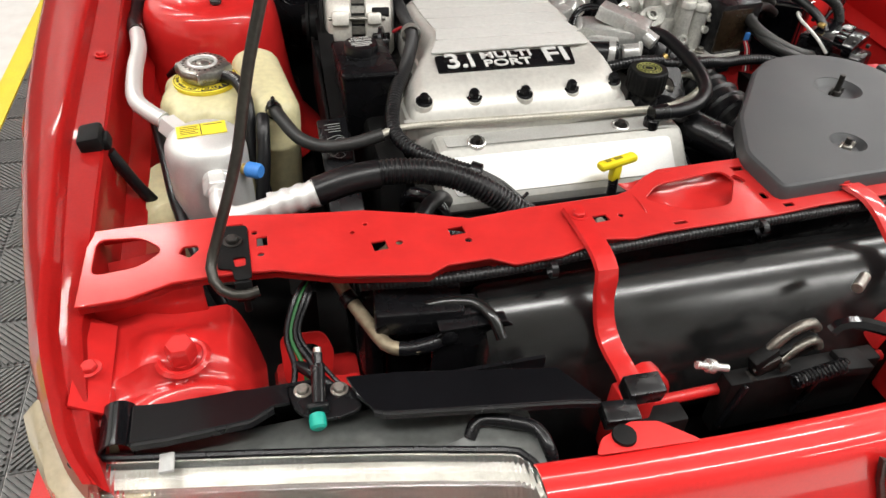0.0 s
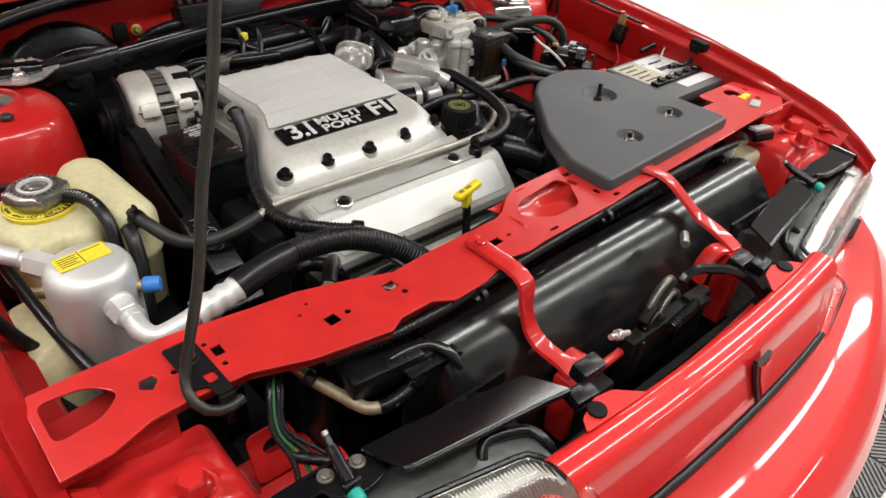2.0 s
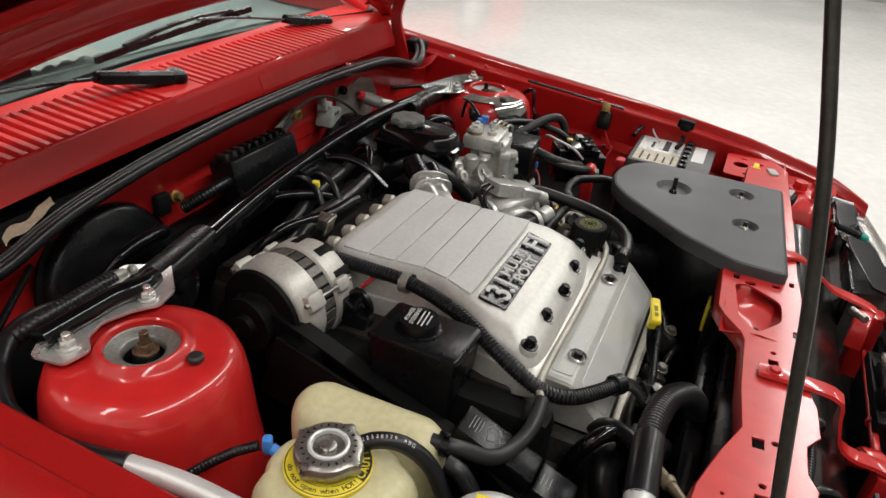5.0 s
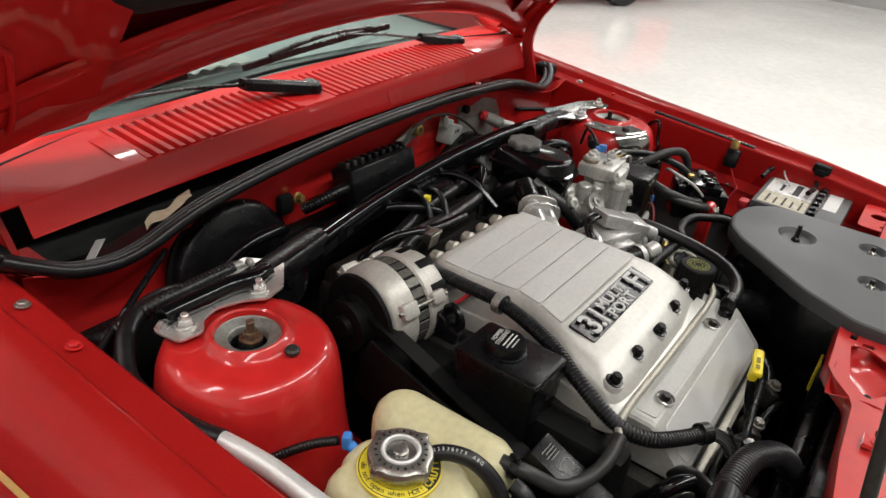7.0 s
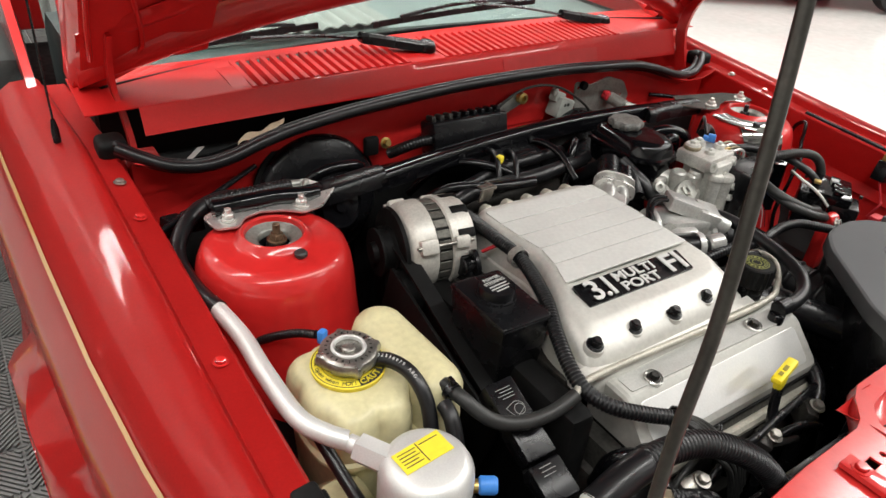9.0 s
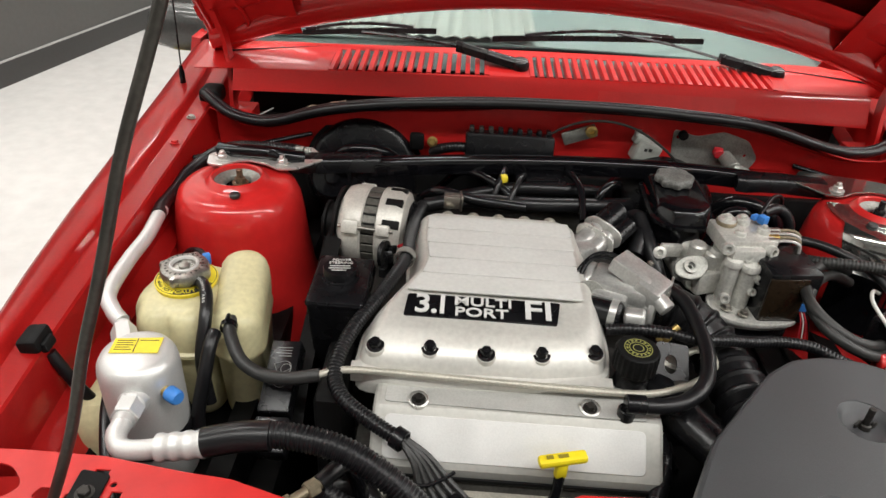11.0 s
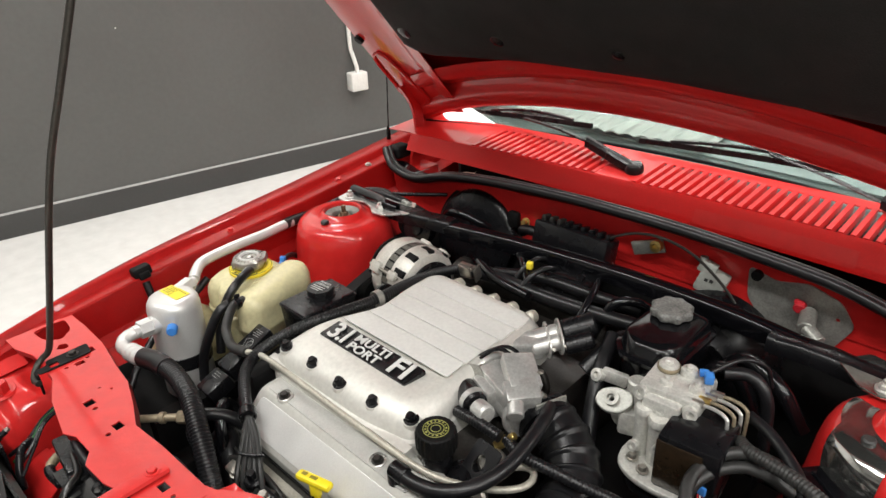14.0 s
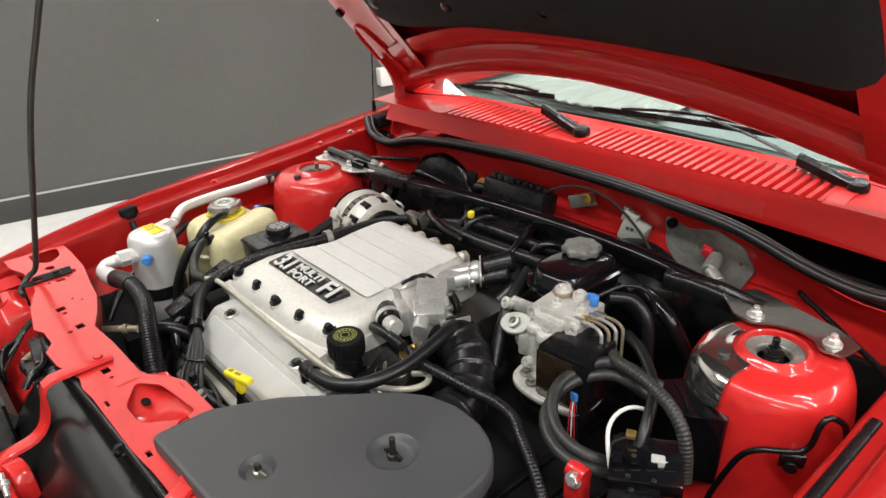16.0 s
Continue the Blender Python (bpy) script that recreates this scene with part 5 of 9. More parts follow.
def vc_ring(x, k):
    cy, cz = -0.41, 0.73
    return [(x, cy + (y - cy) * k, cz + (z - cz) * k if z > 0.71 else z) for y, z in VC]


part("cover_body", loft([vc_ring(-0.262, 0.93), vc_ring(-0.259, 0.975), vc_ring(-0.254, 1.0), vc_ring(0.080, 1.0), vc_ring(0.088, 0.975), vc_ring(0.092, 0.93)]), COVER, cover, "", 16)
face_m = Matrix.Translation((-0.098, -0.4316, 0.7836)) @ Matrix.Rotation(radians(45), 4, "X")
part("face_panel", plate(rounded([(-0.148, -0.0255), (0.168, -0.0255), (0.168, 0.0255), (-0.148, 0.0255)], 0.008), (), 0.003, 0.0008, face_m), SATIN, cover, "polished face panel")
part("top_band", plate(rounded([(-0.248, -0.400), (0.072, -0.404), (0.072, -0.374), (-0.248, -0.374)], 0.004), (), 0.0015, 0.0004, Matrix.Translation((0, 0, 0.8108))), mat("matt_cover_band", (0.50, 0.50, 0.475), 0.5, metal=0.3, var=0.12, scale=24, fine=500, bump=0.0002), cover)
for x, y in ((-0.207, -0.396), (0.004, -0.390)):
    part("bolt_seat", lathe([(0.0125, -0.004), (0.0130, 0.002), (0.0115, 0.003), (0.0105, -0.001), (0, -0.001)], (x, y, 0.8115), (0, -0.15, 1), 20), CHROME, cover)
    part("bolt", hexbolt((x, y, 0.811), (0, -0.15, 1), 0.0062, 0.008), DARK_STEEL, cover)
part("gasket", box(-0.262, 0.092, -0.457, -0.36, 0.739, 0.745, 0.001), BLACK_MATT, cover)
part("lower_rail", loft([[(x, y, z) for y, z in ((-0.470, 0.716), (-0.470, 0.722), (-0.466, 0.726), (-0.455, 0.726), (-0.455, 0.716))] for x in (-0.262, 0.092)]), CAST_GREY, cover, "grey cast rail under the cover")

plenum = thing("intake_plenum", (-0.12, -0.2, 0.79), "cast aluminium intake plenum with ribbed top panels", "intake plenum")
BASE = [(-0.292, -0.362), (-0.25, -0.370), (-0.06, -0.368), (0.03, -0.352), (0.038, -0.30), (0.036, -0.16), (0.028, -0.03), (-0.02, -0.012), (-0.22, -0.012), (-0.245, -0.04), (-0.248, -0.11), (-0.240, -0.19), (-0.268, -0.25), (-0.290, -0.29)]
TOP = [(-0.258, -0.318), (-0.24, -0.322), (-0.06, -0.322), (-0.006, -0.316), (0.008, -0.29), (0.008, -0.16), (0.002, -0.055), (-0.02, -0.04), (-0.212, -0.040), (-0.226, -0.055), (-0.224, -0.11), (-0.212, -0.185), (-0.238, -0.245), (-0.256, -0.285)]


def ptop(y):
    return 0.872 - 0.02 * max(0.0, (-0.255 - y)) / 0.065 * 0.5


def ring_at(k, z, slope=0.0):
    a, b = rounded(BASE, 0.018, 3), rounded(TOP, 0.018, 3)
    return [(p[0] + (q[0] - p[0]) * k, p[1] + (q[1] - p[1]) * k, z + slope * (ptop(p[1] + (q[1] - p[1]) * k) - 0.872)) for p, q in zip(a, b)]


part("plenum_body", loft([ring_at(-0.05, 0.79), ring_at(-0.05, 0.822), ring_at(0.0, 0.826), ring_at(0.12, 0.828), ring_at(0.22, 0.838), ring_at(0.42, 0.853, 0.4), ring_at(0.68, 0.8645, 0.8), ring_at(0.88, 0.8695, 1), ring_at(1.0, 0.8708, 1), ring_at(1.12, 0.871, 1)]), CAST, plenum)
rows_y = [-0.252, -0.210, -0.170, -0.130, -0.090, -0.050]


def left_x(y):
    return lerp([(-0.252, -0.236), (-0.185, -0.208), (-0.11, -0.218), (-0.05, -0.219)], y)


for y0, y1 in zip(rows_y, rows_y[1:]):
    q = [(left_x(y0 + 0.0015), y0 + 0.0018), (0.003 - 0.0, y0 + 0.0018), (0.001, y1 - 0.0018), (left_x(y1 - 0.0015), y1 - 0.0018)]
    part("top_panel", plate(rounded(q, 0.003, 2), (), 0.003, 0.001, Matrix.Translation((0, 0, 0.8735))), PANEL, plenum)
front_m = Matrix.Translation((-0.1265, -0.281, 0.8685)) @ Matrix.Rotation(radians(8.5), 4, "X")
part("name_plate", plate(rounded([(-0.1095, -0.0185), (0.0905, -0.0185), (0.0965, 0.0205), (-0.1065, 0.0205)], 0.003), (), 0.007, 0.0005, front_m @ Matrix.Translation((0, 0, 0.0005))), BLACK, plenum, "black name plate with bright raised letters")
tm = front_m @ Matrix.Translation((0, -0.0015, 0.0036))
for word, size, dx, dy, st, wt in (("3", 0.047, -0.086, 0.0005, 1.0, 0.0007), (".", 0.047, -0.0705, 0.0005, 1.0, 0.0007), ("1", 0.047, -0.060, 0.0005, 0.95, 0.0007), ("MULTI", 0.0215, -0.0065, 0.0095, 1.28, 0.0003), ("PORT", 0.0215, -0.0085, -0.0095, 1.3, 0.0003), ("FI", 0.047, 0.066, 0.0005, 1.2, 0.0007)):
    part("lettering", words(word, size, tm @ Matrix.Translation((dx, dy, 0.0006)), 0.0008, stretch=st, weight=wt), WHITE_INK, plenum, "bright raised lettering")
for x, y in ((-0.267, -0.340), (-0.198, -0.3385), (-0.127, -0.3425), (-0.057, -0.337), (0.011, -0.326)):
    part("boss", lathe([(0.015, -0.03), (0.0135, -0.002), (0.0125, 0.0), (0, 0.0)], (x, y - 0.004, 0.8485), (0, -0.25, 1), 18), CAST, plenum)
    part("bolt", merge(hexbolt((x, y - 0.004, 0.8487), (0, -0.25, 1), 0.0078, 0.010), lathe([(0.005, 0.009), (0.005, 0.012), (0, 0.012)], (x, y - 0.004, 0.8487), (0, -0.25, 1), 12)), BLACK, plenum)
for i in range(5):
    part("runner", rod((-0.19 + 0.042 * i, -0.03, 0.852), (-0.19 + 0.042 * i, -0.006, 0.848), 0.0115, 16, 0.006), CAST_GREY, plenum)
part("lift_tab", merge(obox((-0.185, -0.006, 0.874), (0.026, 0.0035, 0.026), (14, 0, 4), 0.001), obox((-0.185, -0.001, 0.8865), (0.026, 0.010, 0.003), (0, 0, 4), 0.001)), STEEL, plenum)
part("flange", loft([[(x, y, z) for y, z in ((-0.366, 0.806), (-0.366, 0.826), (-0.352, 0.828), (-0.345, 0.806))] for x in (-0.296, 0.034)]), CAST, plenum)

# fuel pipe along the cover and its rubber ends
pipe = thing("vapour_pipe", (-0.1, -0.366, 0.81), "bright metal pipe with rubber hose ends", "pipe")
part("metal_pipe", tube([(-0.335, -0.385, 0.829), (-0.29, -0.372, 0.830), (-0.10, -0.372, 0.826), (0.06, -0.368, 0.820), (0.12, -0.348, 0.815), (0.16, -0.323, 0.814), (0.180, -0.302, 0.815), (0.184, -0.283, 0.815), (0.176, -0.268, 0.815), (0.162, -0.267, 0.813), (0.145, -0.275, 0.808)], 0.0048, 0.01, 12), CAST_GREY, pipe)
part("tank_hose", tube([(-0.462, -0.306, 0.842), (-0.456, -0.333, 0.841), (-0.435, -0.362, 0.823), (-0.405, -0.376, 0.815), (-0.37, -0.386, 0.821), (-0.33, -0.384, 0.829)], 0.0085, 0.008, 14), RUBBER_GREY, pipe, "grey-black rubber hose")
part("hose_clamp", merge(lathe([(0.0105, -0.004), (0.0112, -0.004), (0.0112, 0.004), (0.0105, 0.004)], (-0.461, -0.321, 0.842), (0.1, -0.9, -0.1), 18), obox((-0.461, -0.319, 0.856), (0.006, 0.012, 0.008))), BLACK, pipe)

breather = thing("breather_hose", (0.06, -0.36, 0.80), "black rubber breather hose from the valve cover", "hose")
part("elbow", merge(rod((0.047, -0.396, 0.806), (0.047, -0.396, 0.822), 0.011), rod((0.043, -0.396, 0.829), (0.068, -0.396, 0.829), 0.0122)), BLACK, breather)
part("hose", tube([(0.05, -0.396, 0.829), (0.085, -0.396, 0.829), (0.12, -0.386, 0.832), (0.148, -0.358, 0.837), (0.162, -0.31, 0.843), (0.160, -0.26, 0.850), (0.152, -0.215, 0.856), (0.140, -0.185, 0.852)], 0.010, 0.008, 14), RUBBER, breather)

oil = thing("oil_filler", (0.063, -0.334, 0.80), "black oil filler neck with a ribbed cap", "oil filler")
part("neck", lathe([(0.022, 0.79), (0.022, 0.83), (0.024, 0.832), (0.024, 0.836)], (0.063, -0.334, 0), seg=24), BLACK, oil)
capp = []
for k in range(48):
    a = 2 * math.pi * k / 48
    capp.append(a)
cap_rings = []
for r, z, w in ((0.027, 0.834, 1), (0.0285, 0.838, 1), (0.0285, 0.860, 1), (0.0275, 0.864, 1), (0.025, 0.866, 0), (0.0, 0.8655, 0)):
    cap_rings.append([(0.063 + (r - 0.0012 * w * (k % 2)) * math.cos(a), -0.334 + (r - 0.0012 * w * (k % 2)) * math.sin(a), z) for k, a in enumerate(capp)])
part("cap", loft(cap_rings, caps=False), BLACK_MATT, oil, "black ribbed oil cap", 25)
part("cap_marks", merge(*[lathe([(r, 0.0), (r + 0.0006, 0.0005), (r + 0.0012, 0.0)], (0.063, -0.334, 0.8662), seg=36) for r in (0.006, 0.0105, 0.0165)], *[obox((0.063 + 0.014 * math.cos(k * 0.4), -0.334 + 0.014 * math.sin(k * 0.4), 0.8665), (0.0024, 0.0014 + 0.0008 * (k % 3), 0.0006), (0, 0, math.degrees(k * 0.4)), 0) for k in range(16)]), mat("cap_print", (0.30, 0.30, 0.08), 0.6), oil, "pale yellow printed rings")

dip = thing("dipstick", (-0.042, -0.47, 0.7), "yellow T-handle oil dipstick", "dipstick")
part("handle", merge(obox((-0.036, -0.468, 0.806), (0.058, 0.015, 0.0105), (0, -3, 12), 0.004), obox((-0.036, -0.468, 0.79), (0.015, 0.013, 0.028), (0, 0, 12), 0.005)), YELLOW, dip)
part("handle_marks", merge(*[obox((-0.036 + dx * 0.978, -0.468 + dx * 0.2, 0.8117), (w, 0.005, 0.0006), (0, -3, 12), 0) for dx, w in ((-0.016, 0.008), (0.0, 0.012), (0.017, 0.008))]), mat("dark_yellow_print", (0.25, 0.2, 0.02), 0.6), dip)
part("tube", tube([(-0.036, -0.468, 0.785), (-0.038, -0.474, 0.75), (-0.05, -0.49, 0.70), (-0.05, -0.50, 0.6)], 0.0065, 0.012, 10), BLACK, dip)

# throttle body and sensors right of the plenum
THR = mat("throttle_casting", (0.52, 0.52, 0.50), 0.32, metal=0.55, var=0.18, scale=40, fine=260, bump=0.0002)
ABS_CAST = mat("modulator_casting", (0.60, 0.595, 0.555), 0.36, metal=0.4, var=0.2, scale=40, fine=260, bump=0.0003)
thr = thing("throttle_body", (0.08, -0.18, 0.79), "cast aluminium throttle body with sensors and linkage", "throttle body")
TA, TD = Vector((0.012, -0.165, 0.838)), Vector((0.93, -0.36, 0)).normalized()
TS = Vector((-TD.y, TD.x, 0))
part("housing", merge(rod(TA, TA + TD * 0.115, 0.032, 28, 0.005), obox(TA + TD * 0.06 + Vector((0, 0, 0.018)), (0.085, 0.06, 0.03), (0, 0, -21), 0.006), obox(TA + TD * 0.05 - TS * 0.03, (0.05, 0.03, 0.05), (0, 0, -21), 0.006)), THR, thr)
for k, r in ((0.012, 0.038), (0.108, 0.037)):
    part("flange_ring", lathe([(r - 0.008, -0.004), (r, -0.004), (r + 0.001, -0.002), (r + 0.001, 0.003), (r, 0.005), (r - 0.008, 0.005)], TA + TD * k, TD, 32), THR, thr)
    for q in range(4):
        part("screw", hexbolt(TA + TD * (k + 0.004) + (TS * math.cos(q * 1.571 + 0.7) + Vector((0, 0, math.sin(q * 1.571 + 0.7)))) * (r - 0.003), TD, 0.0038, 0.004), STEEL, thr)
part("sensor_block", obox(TA + TD * 0.072 + TS * 0.012 + Vector((0, 0, 0.040)), (0.062, 0.048, 0.022), (-8, 14, -38), 0.003), THR, thr)
part("sensor_step", merge(obox(TA + TD * 0.102 - TS * 0.004 + Vector((0, 0, 0.030)), (0.036, 0.05, 0.028), (0, 14, -38), 0.004), rod(TA + TD * 0.112 - TS * 0.02 + Vector((0, 0, 0.028)), TA + TD * 0.13 - TS * 0.03 + Vector((0, 0, 0.02)), 0.012, 18)), THR, thr)
part("idle_valve", merge(rod(TA + TD * 0.02 - TS * 0.055 + Vector((0, 0, 0.004)), TA + TD * 0.075 - TS * 0.062 + Vector((0, 0, 0.012)), 0.0185, 24, 0.004), rod(TA + TD * 0.0 - TS * 0.052, TA + TD * 0.022 - TS * 0.055 + Vector((0, 0, 0.004)), 0.0145, 20), obox(TA + TD * 0.03 - TS * 0.078 + Vector((0, 0, -0.008)), (0.04, 0.03, 0.02), (0, 0, -21), 0.004)), BLACK, thr)
part("valve_strap", merge(lathe([(0.019, -0.005), (0.0205, -0.005), (0.0205, 0.005), (0.019, 0.005)], TA + TD * 0.062 - TS * 0.060 + Vector((0, 0, 0.010)), TD, 24), rod(TA + TD * 0.078 - TS * 0.062 + Vector((0, 0, 0.012)), TA + TD * 0.105 - TS * 0.06 + Vector((0, 0, 0.016)), 0.014, 20, 0.003)), THR, thr)
part("lever", plate(rounded([(-0.02, -0.012), (0.018, -0.016), (0.024, 0.004), (0.006, 0.018), (-0.016, 0.012)], 0.006), [circle(0, 0, 0.004, 10)], 0.003, 0.0005, Matrix.Translation(TA + TD * 0.02 - TS * 0.04 + Vector((0, 0, 0.02))) @ Matrix.Rotation(radians(70), 4, "X")), GREY_STEEL, thr)
for k in (0, 1):
    part("linkage", tube([TA + TD * 0.005 - TS * 0.055 + Vector((0, 0.0, 0.004 - 0.006 * k)), TA + TD * (-0.004 + 0.006 * k) - TS * 0.02 + Vector((0, 0, 0.028)), TA + TD * 0.01 + TS * (0.016 - 0.012 * k) + Vector((0, 0, 0.046)), TA + TD * 0.035 + TS * (0.026 - 0.012 * k) + Vector((0, 0, 0.050)), TA + TD * 0.055 + TS * (0.022 - 0.01 * k) + Vector((0, 0, 0.044))], 0.0032, 0.006, 8), BLACK, thr)
EA, EB = Vector((0.012, -0.085, 0.848)), Vector((0.098, 0.008, 0.880))
ED = (EB - EA).normalized()
EN = Vector((ED.y, -ED.x, 0)).normalized()
part("egr_base", merge(rod(EA, EA + ED * 0.060, 0.0165, 24, 0.003), rod(EA + EN * 0.022 + ED * 0.012, EA + EN * 0.022 + ED * 0.058, 0.0135, 22, 0.003), obox((0.022, -0.085, 0.85), (0.05, 0.045, 0.03), (0, 0, 42), 0.005)), THR, thr, "bright exhaust valve body")
for k in (0.040, 0.060):
    clamp_m = Matrix(((ED.x, EN.x, 0, 0), (ED.y, EN.y, 0, 0), (ED.z, EN.z, 1, 0), (0, 0, 0, 1)))
    turn_m = Matrix.Translation(EA + ED * k + EN * 0.010) @ clamp_m @ Matrix(((0, 0, 1, 0), (1, 0, 0, 0), (0, 1, 0, 0), (0, 0, 0, 1)))
    part("clamp_plate", plate(rounded([(-0.034, -0.012), (-0.016, -0.024), (0.020, -0.020), (0.036, -0.008), (0.034, 0.012), (0.012, 0.020), (-0.018, 0.023), (-0.034, 0.012)], 0.008), (), 0.003, 0.0008, turn_m), CHROME, thr, "bright steel clamp plate")
    for d in (-0.028, 0.028):
        part("clamp_bolt", hexbolt(turn_m @ Vector((d, 0.0, 0.002)), ED, 0.0045, 0.005), STEEL, thr)
part("egr_cap", rod(EA + ED * 0.064, EA + ED * 0.120, 0.0195, 26, 0.004), BLACK, thr)
part("egr_cap", rod(EA + EN * 0.030 + ED * 0.062 - Vector((0, 0, 0.006)), EA + EN * 0.030 + ED * 0.110 - Vector((0, 0, 0.006)), 0.0145, 24, 0.004), BLACK, thr)
for q in (0.05, 0.09):
    part("cover_screw", hexbolt(TA + TD * q + TS * 0.034 + Vector((0, 0, 0.047)), (0.1, -0.1, 1), 0.0035, 0.003), STEEL, thr)
part("cable_wheel", merge(lathe([(0.006, -0.004), (0.022, -0.004), (0.0235, -0.002), (0.019, 0.0), (0.0235, 0.002), (0.022, 0.004), (0.006, 0.004)], TA + TD * 0.062 + TS * 0.052 + Vector((0, 0, 0.006)), TS, 28), rod(TA + TD * 0.062 + TS * 0.03 + Vector((0, 0, 0.006)), TA + TD * 0.062 + TS * 0.064 + Vector((0, 0, 0.006)), 0.006)), DARK_STEEL, thr, "dark throttle cable wheel")
part("return_spring", sweep([TA + TD * (0.062 + 0.011 * math.cos(k * 0.8)) + TS * (0.034 + 0.0002 * k) + Vector((0, 0, 0.006 + 0.011 * math.sin(k * 0.8))) for k in range(60)], 0.0013, 6), STEEL, thr)
part("cable_bracket", merge(obox(TA + TD * 0.125 + TS * 0.03 + Vector((0, 0, 0.008)), (0.004, 0.05, 0.03), (0, 0, -21), 0.001), obox(TA + TD * 0.110 + TS * 0.045 + Vector((0, 0, -0.004)), (0.034, 0.02, 0.004), (0, 0, -21), 0.001)), GREY_STEEL, thr)
part("vacuum_loom", ribbed([TA + TD * 0.06 - TS * 0.085 + Vector((0, 0, 0.0)), TA + TD * 0.10 - TS * 0.075 + Vector((0, 0, 0.008)), TA + TD * 0.14 - TS * 0.06 + Vector((0, 0, 0.006))], 0.0085, 0.005), RUBBER, thr)
part("thermostat_neck", merge(rod((0.115, -0.285, 0.79), (0.125, -0.29, 0.82), 0.02, 20, 0.004), rod((0.128, -0.335, 0.79), (0.135, -0.35, 0.80), 0.022, 20, 0.004)), STEEL, thr)
part("neck_bracket", plate(rounded([(-0.022, -0.03), (0.022, -0.03), (0.024, 0.024), (-0.018, 0.028)], 0.006), [circle(0.0, -0.002, 0.009, 14, 0.013)], 0.003, 0.0006, Matrix.Translation((0.118, -0.31, 0.825)) @ Matrix.Rotation(radians(40), 4, "X")), BLACK, thr)
part("brass_sender", merge(rod((0.112, -0.268, 0.822), (0.126, -0.262, 0.836), 0.008, 6, 0.001), rod((0.126, -0.262, 0.836), (0.136, -0.258, 0.846), 0.0055, 12)), BRASS, thr)

# ribbed intake duct from the filter to the throttle
duct = thing("intake_duct", (0.19, -0.25, 0.75), "black ribbed rubber air intake duct", "intake duct")
dpath = spline([(0.118, -0.175, 0.822), (0.155, -0.182, 0.812), (0.188, -0.198, 0.797), (0.212, -0.230, 0.781), (0.224, -0.275, 0.772), (0.230, -0.33, 0.768), (0.234, -0.39, 0.766)], 0.0022)
part("elbow", sweep(dpath, [0.0365 + (0.0035 if i % 12 in (0, 1) else 0.0018 if i % 12 in (2, 11) else 0) for i in range(len(dpath))], 32), RUBBER, duct)
part("collar", lathe([(0.039, -0.009), (0.043, -0.008), (0.043, 0.008), (0.039, 0.009)], (0.132, -0.182, 0.818), (0.9, -0.4, -0.2), 28), BLACK, duct)
part("lower_hose", tube([(0.095, -0.31, 0.79), (0.13, -0.37, 0.785), (0.175, -0.43, 0.775), (0.21, -0.50, 0.76), (0.24, -0.58, 0.74)], 0.026, 0.012, 20), BLACK, duct, "thick black coolant hose")

# ---- alternator and accessory drive ----
alt = thing("alternator", (-0.30, -0.03, 0.74), "dull silver alternator with a dark laminated band", "alternator")
AC, AX = Vector((-0.307, -0.027, 0.829)), Vector((1, -0.12, 0)).normalized()
K = 0.92
ALT = mat("alternator_aluminium", (0.60, 0.58, 0.53), 0.42, metal=0.35, var=0.15, scale=30, fine=300, bump=0.0002)


def alt_turn(name, prof, m, label="", seg=44):
    return part(name, lathe([(r * K, h * K) for r, h in prof], AC, AX, seg), m, alt, label)


alt_turn("front_shell", [(0.0209, -0.0603), (0.0580, -0.0580), (0.0696, -0.0510), (0.0742, -0.0394), (0.0752, -0.0139), (0.0719, -0.0116)], ALT)
alt_turn("band", [(0.0696, -0.0139), (0.0705, -0.0128), (0.0705, 0.0116), (0.0696, 0.0128)], BLACK_MATT, "dark laminated band", 60)
alt_turn("rear_shell", [(0.0719, 0.0116), (0.0752, 0.0139), (0.0752, 0.0438), (0.0690, 0.0557), (0.0522, 0.0626), (0.0000, 0.0638)], ALT)
am = aim(AC, AX) @ Matrix.Scale(K, 4)
BAND = mat("grey_band_lamination", (0.13, 0.125, 0.11), 0.42, metal=0.5, var=0.35, scale=60, fine=300, bump=0.0002)
for k in range(26):
    part("band_plate", moved(box(0.0690, 0.0722, -0.0068, 0.0068, -0.0116, 0.0116, 0.0008, 1), am @ Matrix.Rotation(2 * math.pi * k / 26, 4, "Z")), BAND, alt)
for k in range(11):
    part("vent", moved(box(0.060, 0.0762, -0.0075, 0.0075, 0.0235, 0.0534, 0.0017), am @ Matrix.Rotation(2 * math.pi * k / 11 + 0.2, 4, "Z")), BLACK_MATT, alt)
for k in range(3):
    turn = am @ Matrix.Rotation(2 * math.pi * k / 3 + 0.55, 4, "Z")
    part("clamp_lug", moved(box(0.066, 0.0835, -0.012, 0.012, -0.0448, -0.0148, 0.004), turn), ALT, alt)
    part("clamp_lug", moved(box(0.066, 0.0835, -0.010, 0.010, 0.0148, 0.0398, 0.004), turn), ALT, alt)
    part("through_bolt", moved(rod((0.0785, 0, -0.05), (0.0785, 0, 0.046), 0.0032, 10), turn), STEEL, alt)
alt_turn("pulley", [(0.0000, -0.0986), (0.0162, -0.0986), (0.0186, -0.0905), (0.0394, -0.0905), (0.0394, -0.0858), (0.0348, -0.0835), (0.0348, -0.0696), (0.0394, -0.0673), (0.0394, -0.0638), (0.0209, -0.0615)], BLACK_MATT)
alt_turn("fan_disc", [(0.0000, -0.0650), (0.0673, -0.0650), (0.0696, -0.0592), (0.0232, -0.0580)], BLACK_MATT)
